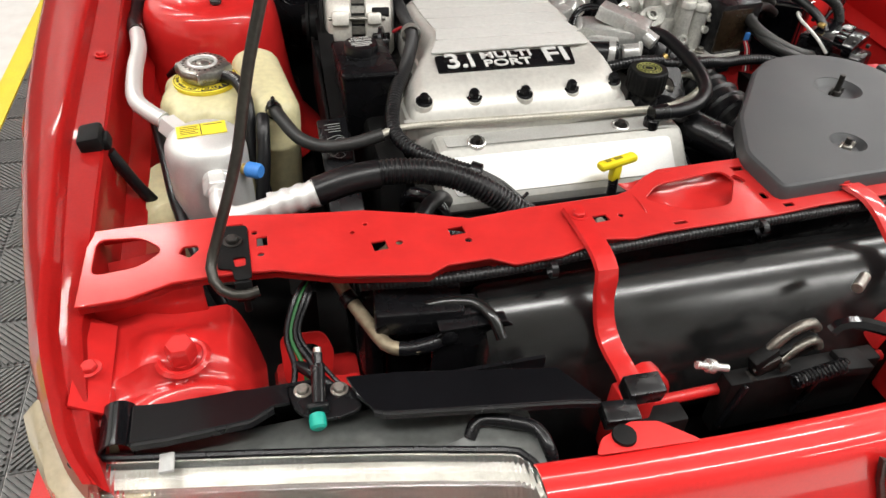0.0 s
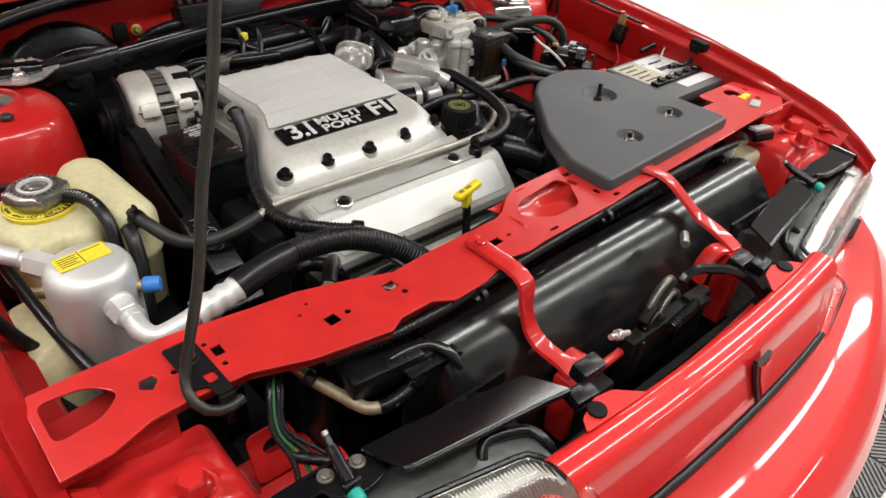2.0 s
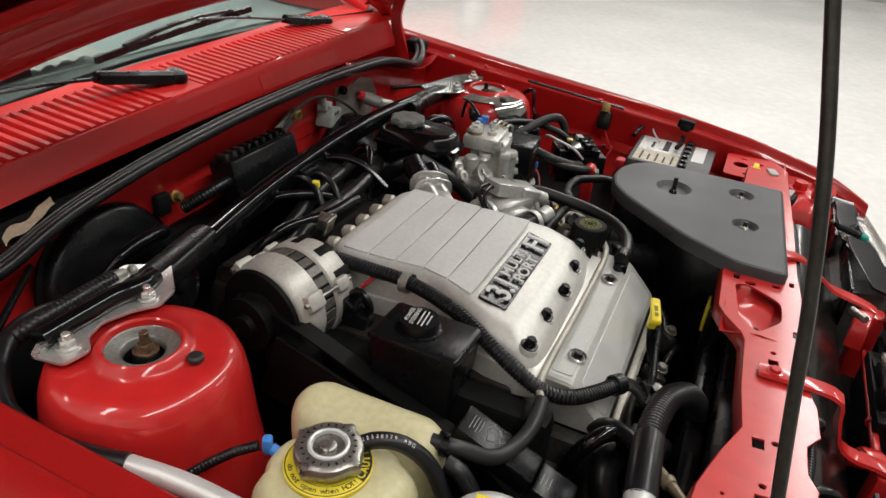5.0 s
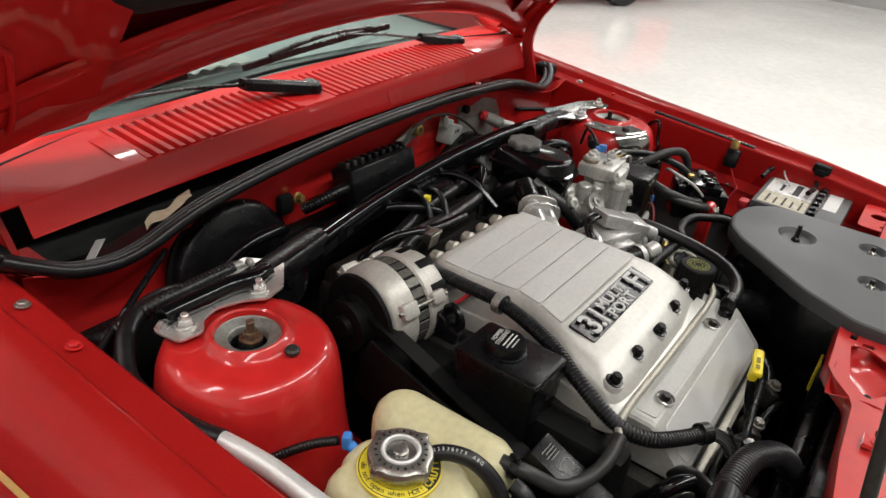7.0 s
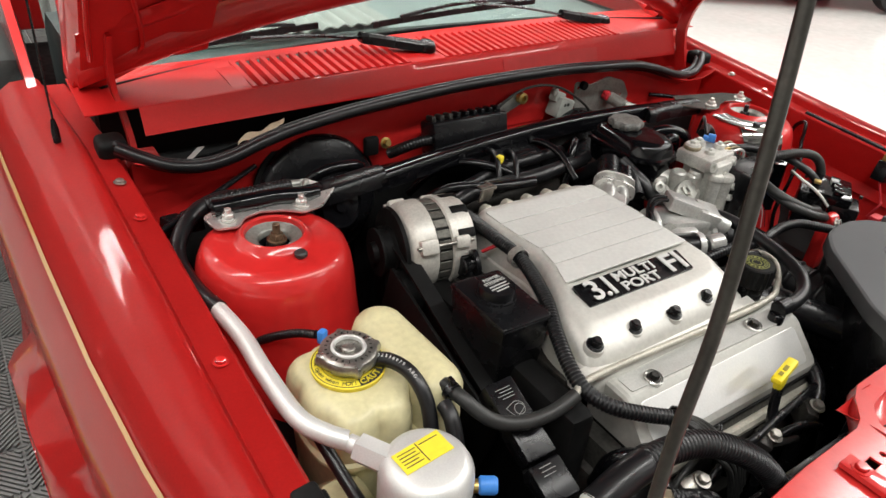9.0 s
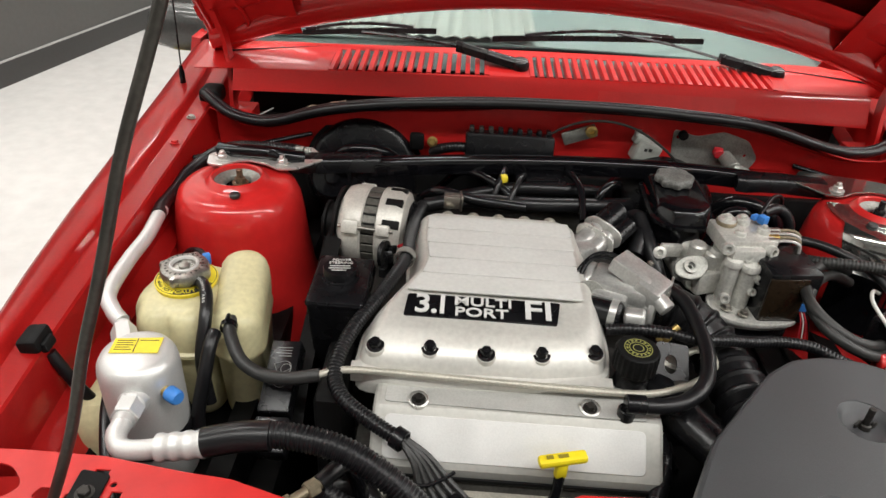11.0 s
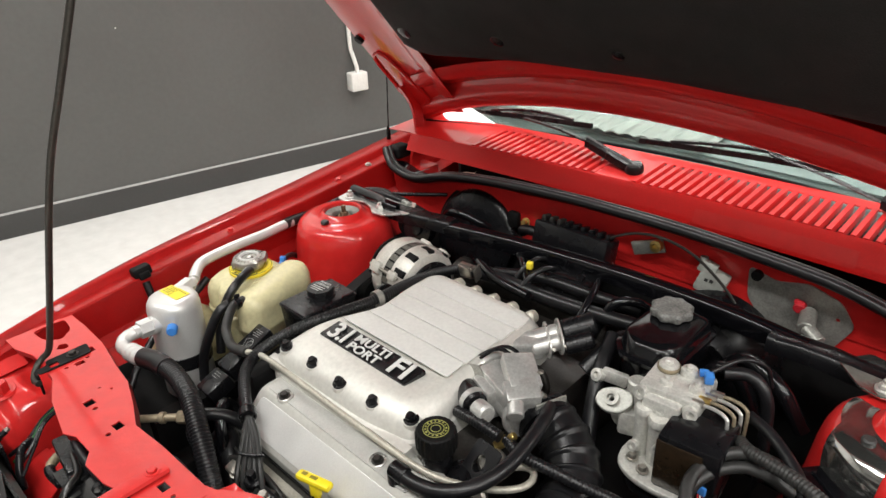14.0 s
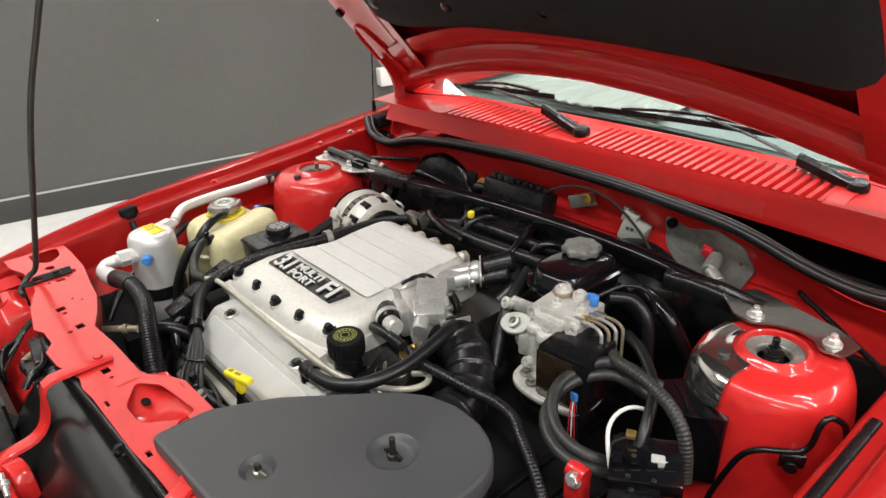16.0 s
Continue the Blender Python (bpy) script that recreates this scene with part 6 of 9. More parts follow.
alt_turn("rear_ring", [(0.050, 0.060), (0.056, 0.0635), (0.050, 0.067), (0.0, 0.067)], BLACK)
part("bracket", merge(obox((-0.285, -0.105, 0.79), (0.012, 0.04, 0.07), (15, 0, 0), 0.004), rod((-0.295, -0.10, 0.825), (-0.27, -0.10, 0.825), 0.016, 20), obox((-0.27, -0.12, 0.76), (0.02, 0.02, 0.10), (0, 0, 0), 0.004)), BLACK, alt)
part("eye_plate", lathe([(0.009, -0.003), (0.021, -0.003), (0.021, 0.003), (0.009, 0.003), (0.009, -0.003)], (-0.283, -0.118, 0.838), (1, -0.3, 0.1), 24), BLACK, alt)
part("red_lead", tube([(-0.262, -0.105, 0.845), (-0.25, -0.115, 0.856), (-0.236, -0.118, 0.860)], 0.0028, 0.006, 8), WIRE_RED, alt)

drive = thing("drive_belt", (-0.33, -0.15, 0.7), "black serpentine drive belt over pulleys", "belt")
bp_ = [Vector((-0.362, 0.01, 0.852)), Vector((-0.366, -0.06, 0.845)), Vector((-0.37, -0.2, 0.80)), Vector((-0.372, -0.33, 0.755)), Vector((-0.372, -0.40, 0.70))]
part("belt", loft([[p + Vector((dx, 0, dz)) for dx, dz in ((-0.012, -0.002), (0.012, -0.002), (0.012, 0.002), (-0.012, 0.002))] for p in spline(bp_, 0.02)]), BLACK_MATT, drive)
part("idler", lathe([(0.0, 0.014), (0.012, 0.014), (0.014, 0.008), (0.034, 0.008), (0.036, 0.012), (0.036, -0.012), (0.0, -0.012)], (-0.40, 0.085, 0.862), (0.2, -1, 0.3), 28), BLACK_GLOSS, drive, "black idler pulley with recessed hub")
part("tensioner", merge(lathe([(0.0, 0.014), (0.008, 0.014), (0.010, 0.010), (0.032, 0.010), (0.034, 0.013), (0.034, -0.012), (0, -0.012)], (-0.372, -0.075, 0.79), (-1, 0, 0), 28)), BLACK_MATT, drive)
part("belt_guard", obox((-0.385, -0.18, 0.74), (0.006, 0.28, 0.10), (16, 0, 0), 0.002), BLACK_MATT, drive)
tens = thing("belt_label_cover", (-0.385, -0.35, 0.72), "black plastic belt cover with a printed routing diagram", "cover")
tm2 = Matrix.Translation((-0.388, -0.355, 0.803)) @ Matrix.Rotation(radians(-90), 4, "Z") @ Matrix.Rotation(radians(22), 4, "Y") @ Matrix.Rotation(radians(4), 4, "X")
part("cover_body", moved(box(-0.045, 0.055, -0.02, 0.02, -0.03, 0.0, 0.003), tm2), BLACK, tens)
part("lower_cover", moved(box(0.058, 0.105, -0.022, 0.022, -0.035, -0.005, 0.004), tm2), BLACK, tens)
PRINT = mat("faded_white_print", (0.34, 0.34, 0.33), 0.6)
part("diagram", merge(*[moved(tube(q, 0.00035, 0.003, 6), tm2) for q in ([(-0.01, -0.010, 0.0007), (0.005, -0.002, 0.0007), (0.018, 0.010, 0.0007), (0.022, 0.0, 0.0007), (0.010, -0.012, 0.0007), (-0.004, 0.012, 0.0007), (-0.014, 0.006, 0.0007), (-0.01, -0.010, 0.0007)],)], *[moved(box(-0.034 + 0.004 * i, -0.0333 + 0.004 * i, -0.011 + 0.004 * (i % 2), 0.010, 0.0, 0.0004), tm2) for i in range(4)], moved(lathe([(0.0042, 0.0), (0.0046, 0.0004), (0.005, 0.0)], (0.012, -0.004, 0), (0, 0, 1), 20), tm2), moved(lathe([(0.0062, 0.0), (0.0066, 0.0004), (0.007, 0.0)], (-0.004, 0.006, 0), (0, 0, 1), 20), tm2)), PRINT, tens, "white printed diagram and plain bars")
part("cover_print", merge(*[moved(box(0.064 + 0.005 * i, 0.0647 + 0.005 * i, -0.010, 0.006 + 0.003 * (i % 2), -0.005, -0.0046), tm2) for i in range(3)]), PRINT, tens)

ps = thing("steering_reservoir", (-0.34, -0.245, 0.74), "black power steering reservoir with a printed cap", "reservoir")
part("tank", loft([rr for rr in [[(x, y, z) for x, y in rounded([(-0.367 + k, -0.289 + k), (-0.291 - k, -0.290 + k), (-0.291 - k, -0.178 - k), (-0.367 + k, -0.176 - k)], 0.005, 3)] for k, z in ((0.010, 0.755), (0.006, 0.765), (0.0, 0.860), (0.0, 0.8655), (0.0008, 0.8672), (0.0025, 0.868))]]), BLACK, ps)
part("seam", loft([[(x, y, z) for x, y in rounded([(-0.3685, -0.2905), (-0.2895, -0.2915), (-0.2895, -0.1765), (-0.3685, -0.1745)], 0.005, 3)] for z in (0.8615, 0.8645)]), BLACK, ps)
part("cap", lathe([(0.027, 0.866), (0.0265, 0.8705), (0.0235, 0.871), (0.0240, 0.880), (0.0228, 0.8837), (0.0, 0.8845)], (-0.331, -0.225, 0), seg=30), BLACK, ps, "black cap with white print")
part("cap_print", merge(words("POWER", 0.0075, pose(-0.331, -0.2115, 0.8847, 0, 0, 6), 0.0003), words("STEERING", 0.0075, pose(-0.331, -0.219, 0.8847, 0, 0, 6), 0.0003), *[obox((-0.331, -0.2265 - 0.0052 * k, 0.8848), (w, 0.0016, 0.0005), (0, 0, 6), 0) for k, w in ((0, 0.028), (1, 0.03), (2, 0.02))]), WHITE_INK, ps)

# ---- coolant tank ----
tank = thing("coolant_tank", (-0.52, -0.24, 0.62), "yellowed plastic coolant tank with a metal pressure cap", "coolant tank")


TANK_C, LOBE_A, LOBE_B = Vector((-0.546, -0.246, 0)), Vector((-0.478, -0.190, 0)), Vector((-0.462, -0.286, 0))


def tank_ring(k, z, ribs=0.0):
    """The ribbed half under the cap: a rounded drum with upright flutes."""
    out = []
    for q in range(84):
        a = 2 * math.pi * q / 84
        flute = 1 - ribs * (1 - abs(math.cos(3.5 * a + 0.9)) ** 0.55)
        box_r = 1 / (abs(math.cos(a)) ** 3.2 + abs(math.sin(a)) ** 3.2) ** (1 / 3.2)
        out.append((TANK_C.x + 0.063 * k * flute * box_r * math.cos(a), TANK_C.y + 0.076 * k * flute * box_r * math.sin(a), z))
    return out


def lobe_ring(w, z, fall=1.0):
    """The long half beside it: a stadium that drops a little towards its hose end."""
    d = (LOBE_B - LOBE_A).normalized()
    n = Vector((d.y, -d.x, 0))
    out = []
    for q in range(56):
        a = 2 * math.pi * q / 56
        end = LOBE_A if math.cos(a) < 0 else LOBE_B
        p = end + d * (w * math.cos(a)) + n * (w * math.sin(a))
        along = (p - LOBE_A).dot(d) / 0.097
        out.append((p.x, p.y, z - 0.014 * fall * max(0.0, min(1.0, along))))
    return out


body = part("body", merge(
    loft([tank_ring(0.72, 0.655), tank_ring(0.80, 0.665), tank_ring(0.86, 0.70, 0.04), tank_ring(0.94, 0.772, 0.04), tank_ring(0.96, 0.779), tank_ring(1.03, 0.781), tank_ring(1.03, 0.786), tank_ring(0.98, 0.789, 0.06), tank_ring(1.0, 0.80, 0.15), tank_ring(1.0, 0.818, 0.17), tank_ring(0.97, 0.829, 0.16), tank_ring(0.90, 0.838, 0.12), tank_ring(0.80, 0.8435, 0.06), tank_ring(0.66, 0.8465), tank_ring(0.5, 0.8475), tank_ring(0.2, 0.848)]),
    loft([lobe_ring(0.024, 0.66, 0), lobe_ring(0.028, 0.68, 0), lobe_ring(0.032, 0.775, 0), lobe_ring(0.0355, 0.780, 0), lobe_ring(0.0355, 0.786, 0), lobe_ring(0.034, 0.79, 0), lobe_ring(0.0355, 0.822, 0.4), lobe_ring(0.035, 0.838, 0.7), lobe_ring(0.032, 0.850), lobe_ring(0.027, 0.8575), lobe_ring(0.019, 0.8625), lobe_ring(0.009, 0.8645), lobe_ring(0.002, 0.865)])), TANK, tank)

CAPC = Vector((-0.545, -0.237, 0))
part("collar", lathe([(0.024, 0.847), (0.0415, 0.848), (0.0425, 0.8535), (0.041, 0.8545), (0.026, 0.8550)], CAPC, seg=40), YELLOW_LABEL, tank, "yellow warning collar")
caution = []
for i, ch in enumerate("CAUTION"):
    a = radians(-90 + 11.5 * i)
    caution.append(words(ch, 0.0098, Matrix.Translation(CAPC + Vector((0.0355 * math.cos(a), 0.0355 * math.sin(a), 0.8550))) @ Matrix.Rotation(a + math.pi / 2, 4, "Z"), 0.0004, weight=0.0003))
letters = [loft([[CAPC + Vector((r * math.cos(a), r * math.sin(a), z)) for r, z in ((0.0305, 0.8543), (0.0305, 0.8550), (0.0408, 0.8548), (0.0408, 0.8540))] for a in [radians(-97 + 84 * k / 16) for k in range(17)]])]
part("caution_print", merge(*caution), YELLOW_LABEL, tank, "yellow letters on a black arc")
for i, ch in enumerate("do not open when HOT!"):
    a = radians(-232 + 6.4 * i)
    letters.append(words(ch, 0.0078, Matrix.Translation(CAPC + Vector((0.0355 * math.cos(a), 0.0355 * math.sin(a), 0.8548))) @ Matrix.Rotation(a + math.pi / 2, 4, "Z"), 0.0003))
letters += [lathe([(r, 0.8545), (r + 0.0005, 0.8552), (r + 0.001, 0.8545)], CAPC, seg=48) for r in (0.0300, 0.0400)]
part("collar_print", merge(*letters), INK, tank, "black warning print")
part("neck", lathe([(0.0255, 0.846), (0.0245, 0.856), (0.0235, 0.862), (0.0, 0.863)], CAPC, seg=32), TANK, tank)
cap_out = []
for r, z, lobe in ((0.024, 0.857, 0), (0.0305, 0.860, 1), (0.0325, 0.863, 1), (0.0328, 0.870, 1), (0.0315, 0.8745, 1), (0.0285, 0.8765, 0.4), (0.0195, 0.877, 0), (0.0160, 0.877, 0), (0.0148, 0.8735, 0), (0.009, 0.873, 0), (0.0, 0.873, 0)):
    cap_out.append([(CAPC.x + (r + lobe * 0.005 * max(0, math.cos(4 * a + 0.6)) ** 6) * math.cos(a), CAPC.y + (r + lobe * 0.005 * max(0, math.cos(4 * a + 0.6)) ** 6) * math.sin(a), z) for a in [2 * math.pi * k / 64 for k in range(64)]])
part("cap", loft(cap_out, caps=False), CAP_STEEL, tank, "bright metal pressure cap")
part("cap_ring", lathe([(0.0205, 0.8755), (0.0195, 0.8785), (0.0178, 0.8793), (0.0162, 0.8785), (0.0152, 0.875)], CAPC, seg=40), SATIN, tank, "polished raised ring")
part("cap_hub", lathe([(0.0078, 0.872), (0.0075, 0.8762), (0.0062, 0.8772), (0.0, 0.8775)], CAPC, seg=28), CAP_STEEL, tank)
part("overflow_hose", tube([(-0.521, -0.252, 0.861), (-0.508, -0.268, 0.865), (-0.497, -0.293, 0.861), (-0.493, -0.320, 0.842), (-0.495, -0.343, 0.80), (-0.485, -0.36, 0.74)], 0.0085, 0.008, 14), RUBBER, tank, "black hose with white print")
hp = spline([(-0.521, -0.252, 0.861), (-0.508, -0.268, 0.865), (-0.497, -0.293, 0.861), (-0.493, -0.320, 0.842), (-0.495, -0.343, 0.80)], 0.0042)
marks = []
for i, ch in enumerate("22538979 ABG"):
    p, d = hp[2 + i], (hp[3 + i] - hp[1 + i]).normalized()
    out = (Vector((0, 0, 1)) - d * d.z + Vector((-0.35, -0.15, 0))).normalized()
    out = (out - d * out.dot(d)).normalized()
    up = out.cross(d)
    marks.append(words(ch, 0.0052, Matrix(((d.x, up.x, out.x, p.x + out.x * 0.0086), (d.y, up.y, out.y, p.y + out.y * 0.0086), (d.z, up.z, out.z, p.z + out.z * 0.0086), (0, 0, 0, 1))), 0.0002))
part("hose_print", merge(*marks), WHITE_INK, tank, "white printed numbers")
rim_marks = []
for i in range(22):
    a = 2 * math.pi * i / 22
    rim_marks.append(obox((CAPC.x + 0.0248 * math.cos(a), CAPC.y + 0.0248 * math.sin(a), 0.8768), (0.003, 0.0011 + 0.0006 * (i % 3), 0.0008), (0, 0, math.degrees(a)), 0))
part("rim_print", merge(*rim_marks), DARK_STEEL, tank, "stamped rim lettering as plain bars")
part("lower_hose", tube([(-0.477, -0.330, 0.838), (-0.478, -0.348, 0.832), (-0.482, -0.37, 0.80), (-0.49, -0.39, 0.75), (-0.49, -0.40, 0.70)], 0.009, 0.008, 14), RUBBER, tank)
part("sensor_lead", ribbed([(-0.610, -0.085, 0.79), (-0.590, -0.108, 0.812), (-0.566, -0.135, 0.830), (-0.548, -0.158, 0.838)], 0.0055, 0.004), RUBBER, tank)
part("sensor_plug", merge(obox((-0.543, -0.165, 0.838), (0.012, 0.010, 0.019), (0, 0, 30)), rod((-0.542, -0.168, 0.834), (-0.541, -0.184, 0.828), 0.006)), BLUE, tank, "blue connector")

# washer bottle under the fender
solid("washer_bottle", loft([[(x, y, z) for x, y in rounded([(-0.645 + k, -0.44 + k), (-0.565 - k, -0.43 + k), (-0.565 - k, -0.30 - k), (-0.645 + k, -0.30 - k)], 0.02, 3)] for k, z in ((0.012, 0.60), (0.0, 0.62), (0.0, 0.735), (0.006, 0.765), (0.02, 0.78))]), TANK, "yellowed plastic washer bottle beside the fender", "washer bottle", at=(-0.6, -0.37, 0.6))

# ---- air conditioning drier and lines ----
dr = thing("accumulator", (-0.545, -0.402, 0.65), "aluminium air conditioning canister with a yellow label", "canister")
DC = Vector((-0.545, -0.402, 0))
part("can", lathe([(0.0, 0.66), (0.042, 0.66), (0.047, 0.668), (0.047, 0.842), (0.0455, 0.852), (0.041, 0.860), (0.033, 0.864), (0.0, 0.865)], DC, seg=44), SATIN, dr)
part("band", lathe([(0.048, 0.725), (0.0495, 0.726), (0.0495, 0.752), (0.048, 0.753)], DC, seg=40), BLACK, dr)
lab = pose(-0.5455, -0.395, 0.8652, 0, 0, 6)
part("label", plate([(-0.029, -0.013), (0.027, -0.013), (0.027, 0.015), (-0.029, 0.013)], (), 0.0006, 0.0001, lab @ Matrix.Translation((0, 0, 0.0006))), YELLOW_LABEL, dr, "yellow label with plain bars")
part("label_print", merge(*[moved(box(x0, x1, y - 0.0005, y + 0.0005, 0.0006, 0.0010), lab) for x0, x1, y in ((-0.025, -0.004, 0.009), (-0.025, -0.006, 0.005), (-0.025, -0.004, 0.001), (-0.025, -0.008, -0.003), (-0.025, -0.005, -0.007), (0.001, 0.023, 0.0095), (-0.0025, -0.0015, 0.0))], moved(box(-0.0022, -0.0012, -0.012, 0.013, 0.0006, 0.001), lab)), INK, dr)
part("top_fitting", merge(rod((-0.570, -0.378, 0.848), (-0.588, -0.345, 0.846), 0.0155, 6, 0.001), rod((-0.583, -0.352, 0.846), (-0.594, -0.334, 0.846), 0.0095)), SATIN, dr)
part("side_fitting", merge(rod((-0.535, -0.435, 0.825), (-0.535, -0.455, 0.827), 0.017), rod((-0.535, -0.450, 0.827), (-0.533, -0.476, 0.829), 0.0165, 6, 0.001), rod((-0.533, -0.474, 0.829), (-0.532, -0.486, 0.829), 0.012)), SATIN, dr)
part("service_port", merge(rod((-0.508, -0.425, 0.826), (-0.497, -0.432, 0.827), 0.007)), BRASS, dr)
part("port_cap", lathe([(0.0075, 0), (0.0095, 0.002), (0.0095, 0.016), (0.0075, 0.019), (0, 0.019)], (-0.501, -0.429, 0.827), (1, -0.65, 0.05), 16), BLUE, dr, "blue port cap")
lines = thing("ac_line", (-0.40, -0.49, 0.76), "silver air conditioning pipe running into a black corrugated hose", "ac pipe")
part("upper_pipe", tube([(-0.595, -0.333, 0.848), (-0.612, -0.318, 0.853), (-0.629, -0.290, 0.859), (-0.634, -0.22, 0.862), (-0.634, -0.152, 0.862), (-0.640, -0.10, 0.862), (-0.644, -0.07, 0.86)], 0.0105, 0.008, 16), SATIN, lines)
part("upper_hose", tube([(-0.641, -0.09, 0.862), (-0.648, -0.06, 0.860), (-0.652, 0.0, 0.855), (-0.647, 0.06, 0.862), (-0.61, 0.11, 0.880), (-0.56, 0.13, 0.885), (-0.50, 0.125, 0.875)], 0.0115, 0.01, 16), RUBBER, lines, "black hose round the strut tower")
part("lower_pipe", tube([(-0.532, -0.484, 0.829), (-0.532, -0.500, 0.827), (-0.522, -0.512, 0.822), (-0.50, -0.515, 0.825), (-0.47, -0.514, 0.832)], 0.0115, 0.006, 16), SATIN, lines)
fer = spline([(-0.478, -0.514, 0.830), (-0.44, -0.513, 0.838), (-0.425, -0.512, 0.841)], 0.004)
part("ferrule", sweep(fer, [0.016 if i % 4 < 2 else 0.0145 for i in range(len(fer))], 18), SATIN, lines)
part("hose", ribbed([(-0.43, -0.512, 0.841), (-0.39, -0.508, 0.850), (-0.34, -0.505, 0.853), (-0.28, -0.512, 0.846), (-0.23, -0.528, 0.825), (-0.185, -0.545, 0.79), (-0.15, -0.56, 0.74), (-0.14, -0.57, 0.68)], 0.0150, 0.0050, 0.09, 18), RUBBER, lines, "black corrugated hose")

part("hose_start", tube([(-0.428, -0.512, 0.8415), (-0.39, -0.508, 0.850), (-0.355, -0.506, 0.8525)], 0.0166, 0.008, 18), RUBBER, lines, "smooth black hose sleeve")

# ---- wiring looms ----
loom = thing("wiring_loom", (-0.24, -0.2, 0.80), "black corrugated wiring loom along the plenum", "wiring loom")
part("main_loom", ribbed([(-0.235, 0.02, 0.850), (-0.240, -0.04, 0.862), (-0.244, -0.11, 0.866), (-0.246, -0.17, 0.866), (-0.27, -0.25, 0.862), (-0.298, -0.31, 0.850), (-0.312, -0.355, 0.836), (-0.312, -0.385, 0.826), (-0.295, -0.412, 0.818), (-0.258, -0.436, 0.809), (-0.221, -0.455, 0.802)], 0.0098, 0.0048, 0.11, 14), RUBBER, loom)
part("loom_clip", lathe([(0.0135, -0.006), (0.0148, -0.006), (0.0148, 0.006), (0.0135, 0.006)], (-0.2465, -0.165, 0.866), (0.1, 1, 0), 20), GREY_STEEL, loom, "pale clip")
part("end_clip", lathe([(0.0115, -0.008), (0.0135, -0.007), (0.0135, 0.007), (0.0115, 0.008)], (-0.225, -0.453, 0.803), (0.8, -0.45, -0.15), 18), BLACK, loom)
for i in range(5):
    part("lead", tube([(-0.224 + 0.002 * i, -0.453 - 0.003 * (i % 2), 0.802), (-0.206 + 0.004 * i, -0.474 + 0.003 * i, 0.788), (-0.198 + 0.008 * i, -0.488 + 0.003 * i, 0.768), (-0.178 + 0.011 * i, -0.512 + 0.004 * i, 0.742), (-0.165 + 0.012 * i, -0.525 + 0.004 * i, 0.68)], 0.0040, 0.008, 8), RUBBER_GREY, loom)
part("cable_tie", tube([(-0.206, -0.492, 0.773), (-0.190, -0.493, 0.774), (-0.172, -0.483, 0.774), (-0.158, -0.472, 0.775)], 0.0024, 0.004, 8), BLACK, loom)
front_loom = thing("front_loom", (0.0, -0.665, 0.80), "thin black corrugated loom under the tie bar", "wiring loom")
part("loom", ribbed([(-0.40, -0.640, 0.812), (-0.33, -0.662, 0.826), (-0.25, -0.668, 0.832), (-0.15, -0.662, 0.834), (0.0, -0.655, 0.835), (0.15, -0.650, 0.835), (0.32, -0.644, 0.830), (0.45, -0.630, 0.81)], 0.0062, 0.0045, 0.14, 10), RUBBER, front_loom)
for x, y in ((-0.21, -0.6755), (0.04, -0.6615)):
    part("tie", lathe([(0.008, -0.0035), (0.009, -0.0035), (0.009, 0.0035), (0.008, 0.0035)], (x, y, 0.8305 if x < 0 else 0.834), (1, 0, 0), 16), BLACK, front_loom)

# ---- air cleaner ----
airbox = thing("air_cleaner", (0.26, -0.48, 0.70), "grey plastic air cleaner lid with three studs in dimples", "air cleaner")
LIDP = [(0.217, -0.358), (0.255, -0.330), (0.297, -0.319), (0.340, -0.321), (0.375, -0.335), (0.402, -0.36), (0.414, -0.39), (0.422, -0.616), (0.076, -0.632), (0.076, -0.556), (0.118, -0.476)]
studs = [(0.305, -0.430, 0.032), (0.219, -0.560, 0.022), (0.349, -0.545, 0.023)]
lid_out = rounded(LIDP, 0.012, 3)


def inset(q, k):
    n = len(q)
    out = []
    for i in range(n):
        a, b, c = (Vector(q[j % n]) for j in (i - 1, i, i + 1))
        t = (c - a).normalized()
        out.append(tuple(b + Vector((t.y, -t.x)) * k))
    return out


lid_m = Matrix.Translation((0, 0, 0.8625))
lid_in = inset(lid_out, 0.006)
part("lid_top", plate(lid_in, [circle(x, y, r, 32) for x, y, r in studs], 0.003, 0.0, lid_m), LID, airbox)
part("lid_edge", loft([[(*p, 0.8625 + 0.0) for p in lid_in], [(*p, 0.861) for p in inset(lid_out, 0.002)], [(*p, 0.857) for p in lid_out], [(*p, 0.839) for p in lid_out], [(*p, 0.838) for p in inset(lid_out, 0.004)]], caps=False), LID, airbox)
for x, y, r in studs:
    part("dimple", lathe([(r + 0.0006, -0.0004), (r * 0.94, -0.0015), (r * 0.8, -0.007), (r * 0.68, -0.0095), (0, -0.0105)], (x, y, 0.8625), (0, 0, 1), 36), LID, airbox)
    part("wing_nut", merge(lathe([(0.0075, 0), (0.0065, 0.006), (0.0045, 0.007), (0.0045, 0.009)], (x, y, 0.852), seg=16), obox((x - 0.009, y, 0.857), (0.010, 0.003, 0.009), (0, -25, 30), 0.001), obox((x + 0.009, y, 0.857), (0.010, 0.003, 0.009), (0, 25, 30), 0.001)), DARK_STEEL if r > 0.03 else STEEL, airbox)
    part("stud", rod((x, y, 0.853), (x, y, 0.882 if r > 0.03 else 0.868), 0.0038, 12), DARK_STEEL, airbox)
part("lid_wear", lathe([(0.018, 0.0), (0.022, 0.0005), (0.026, 0.0)], (0.219, -0.560, 0.8535), seg=30), STEEL, airbox)
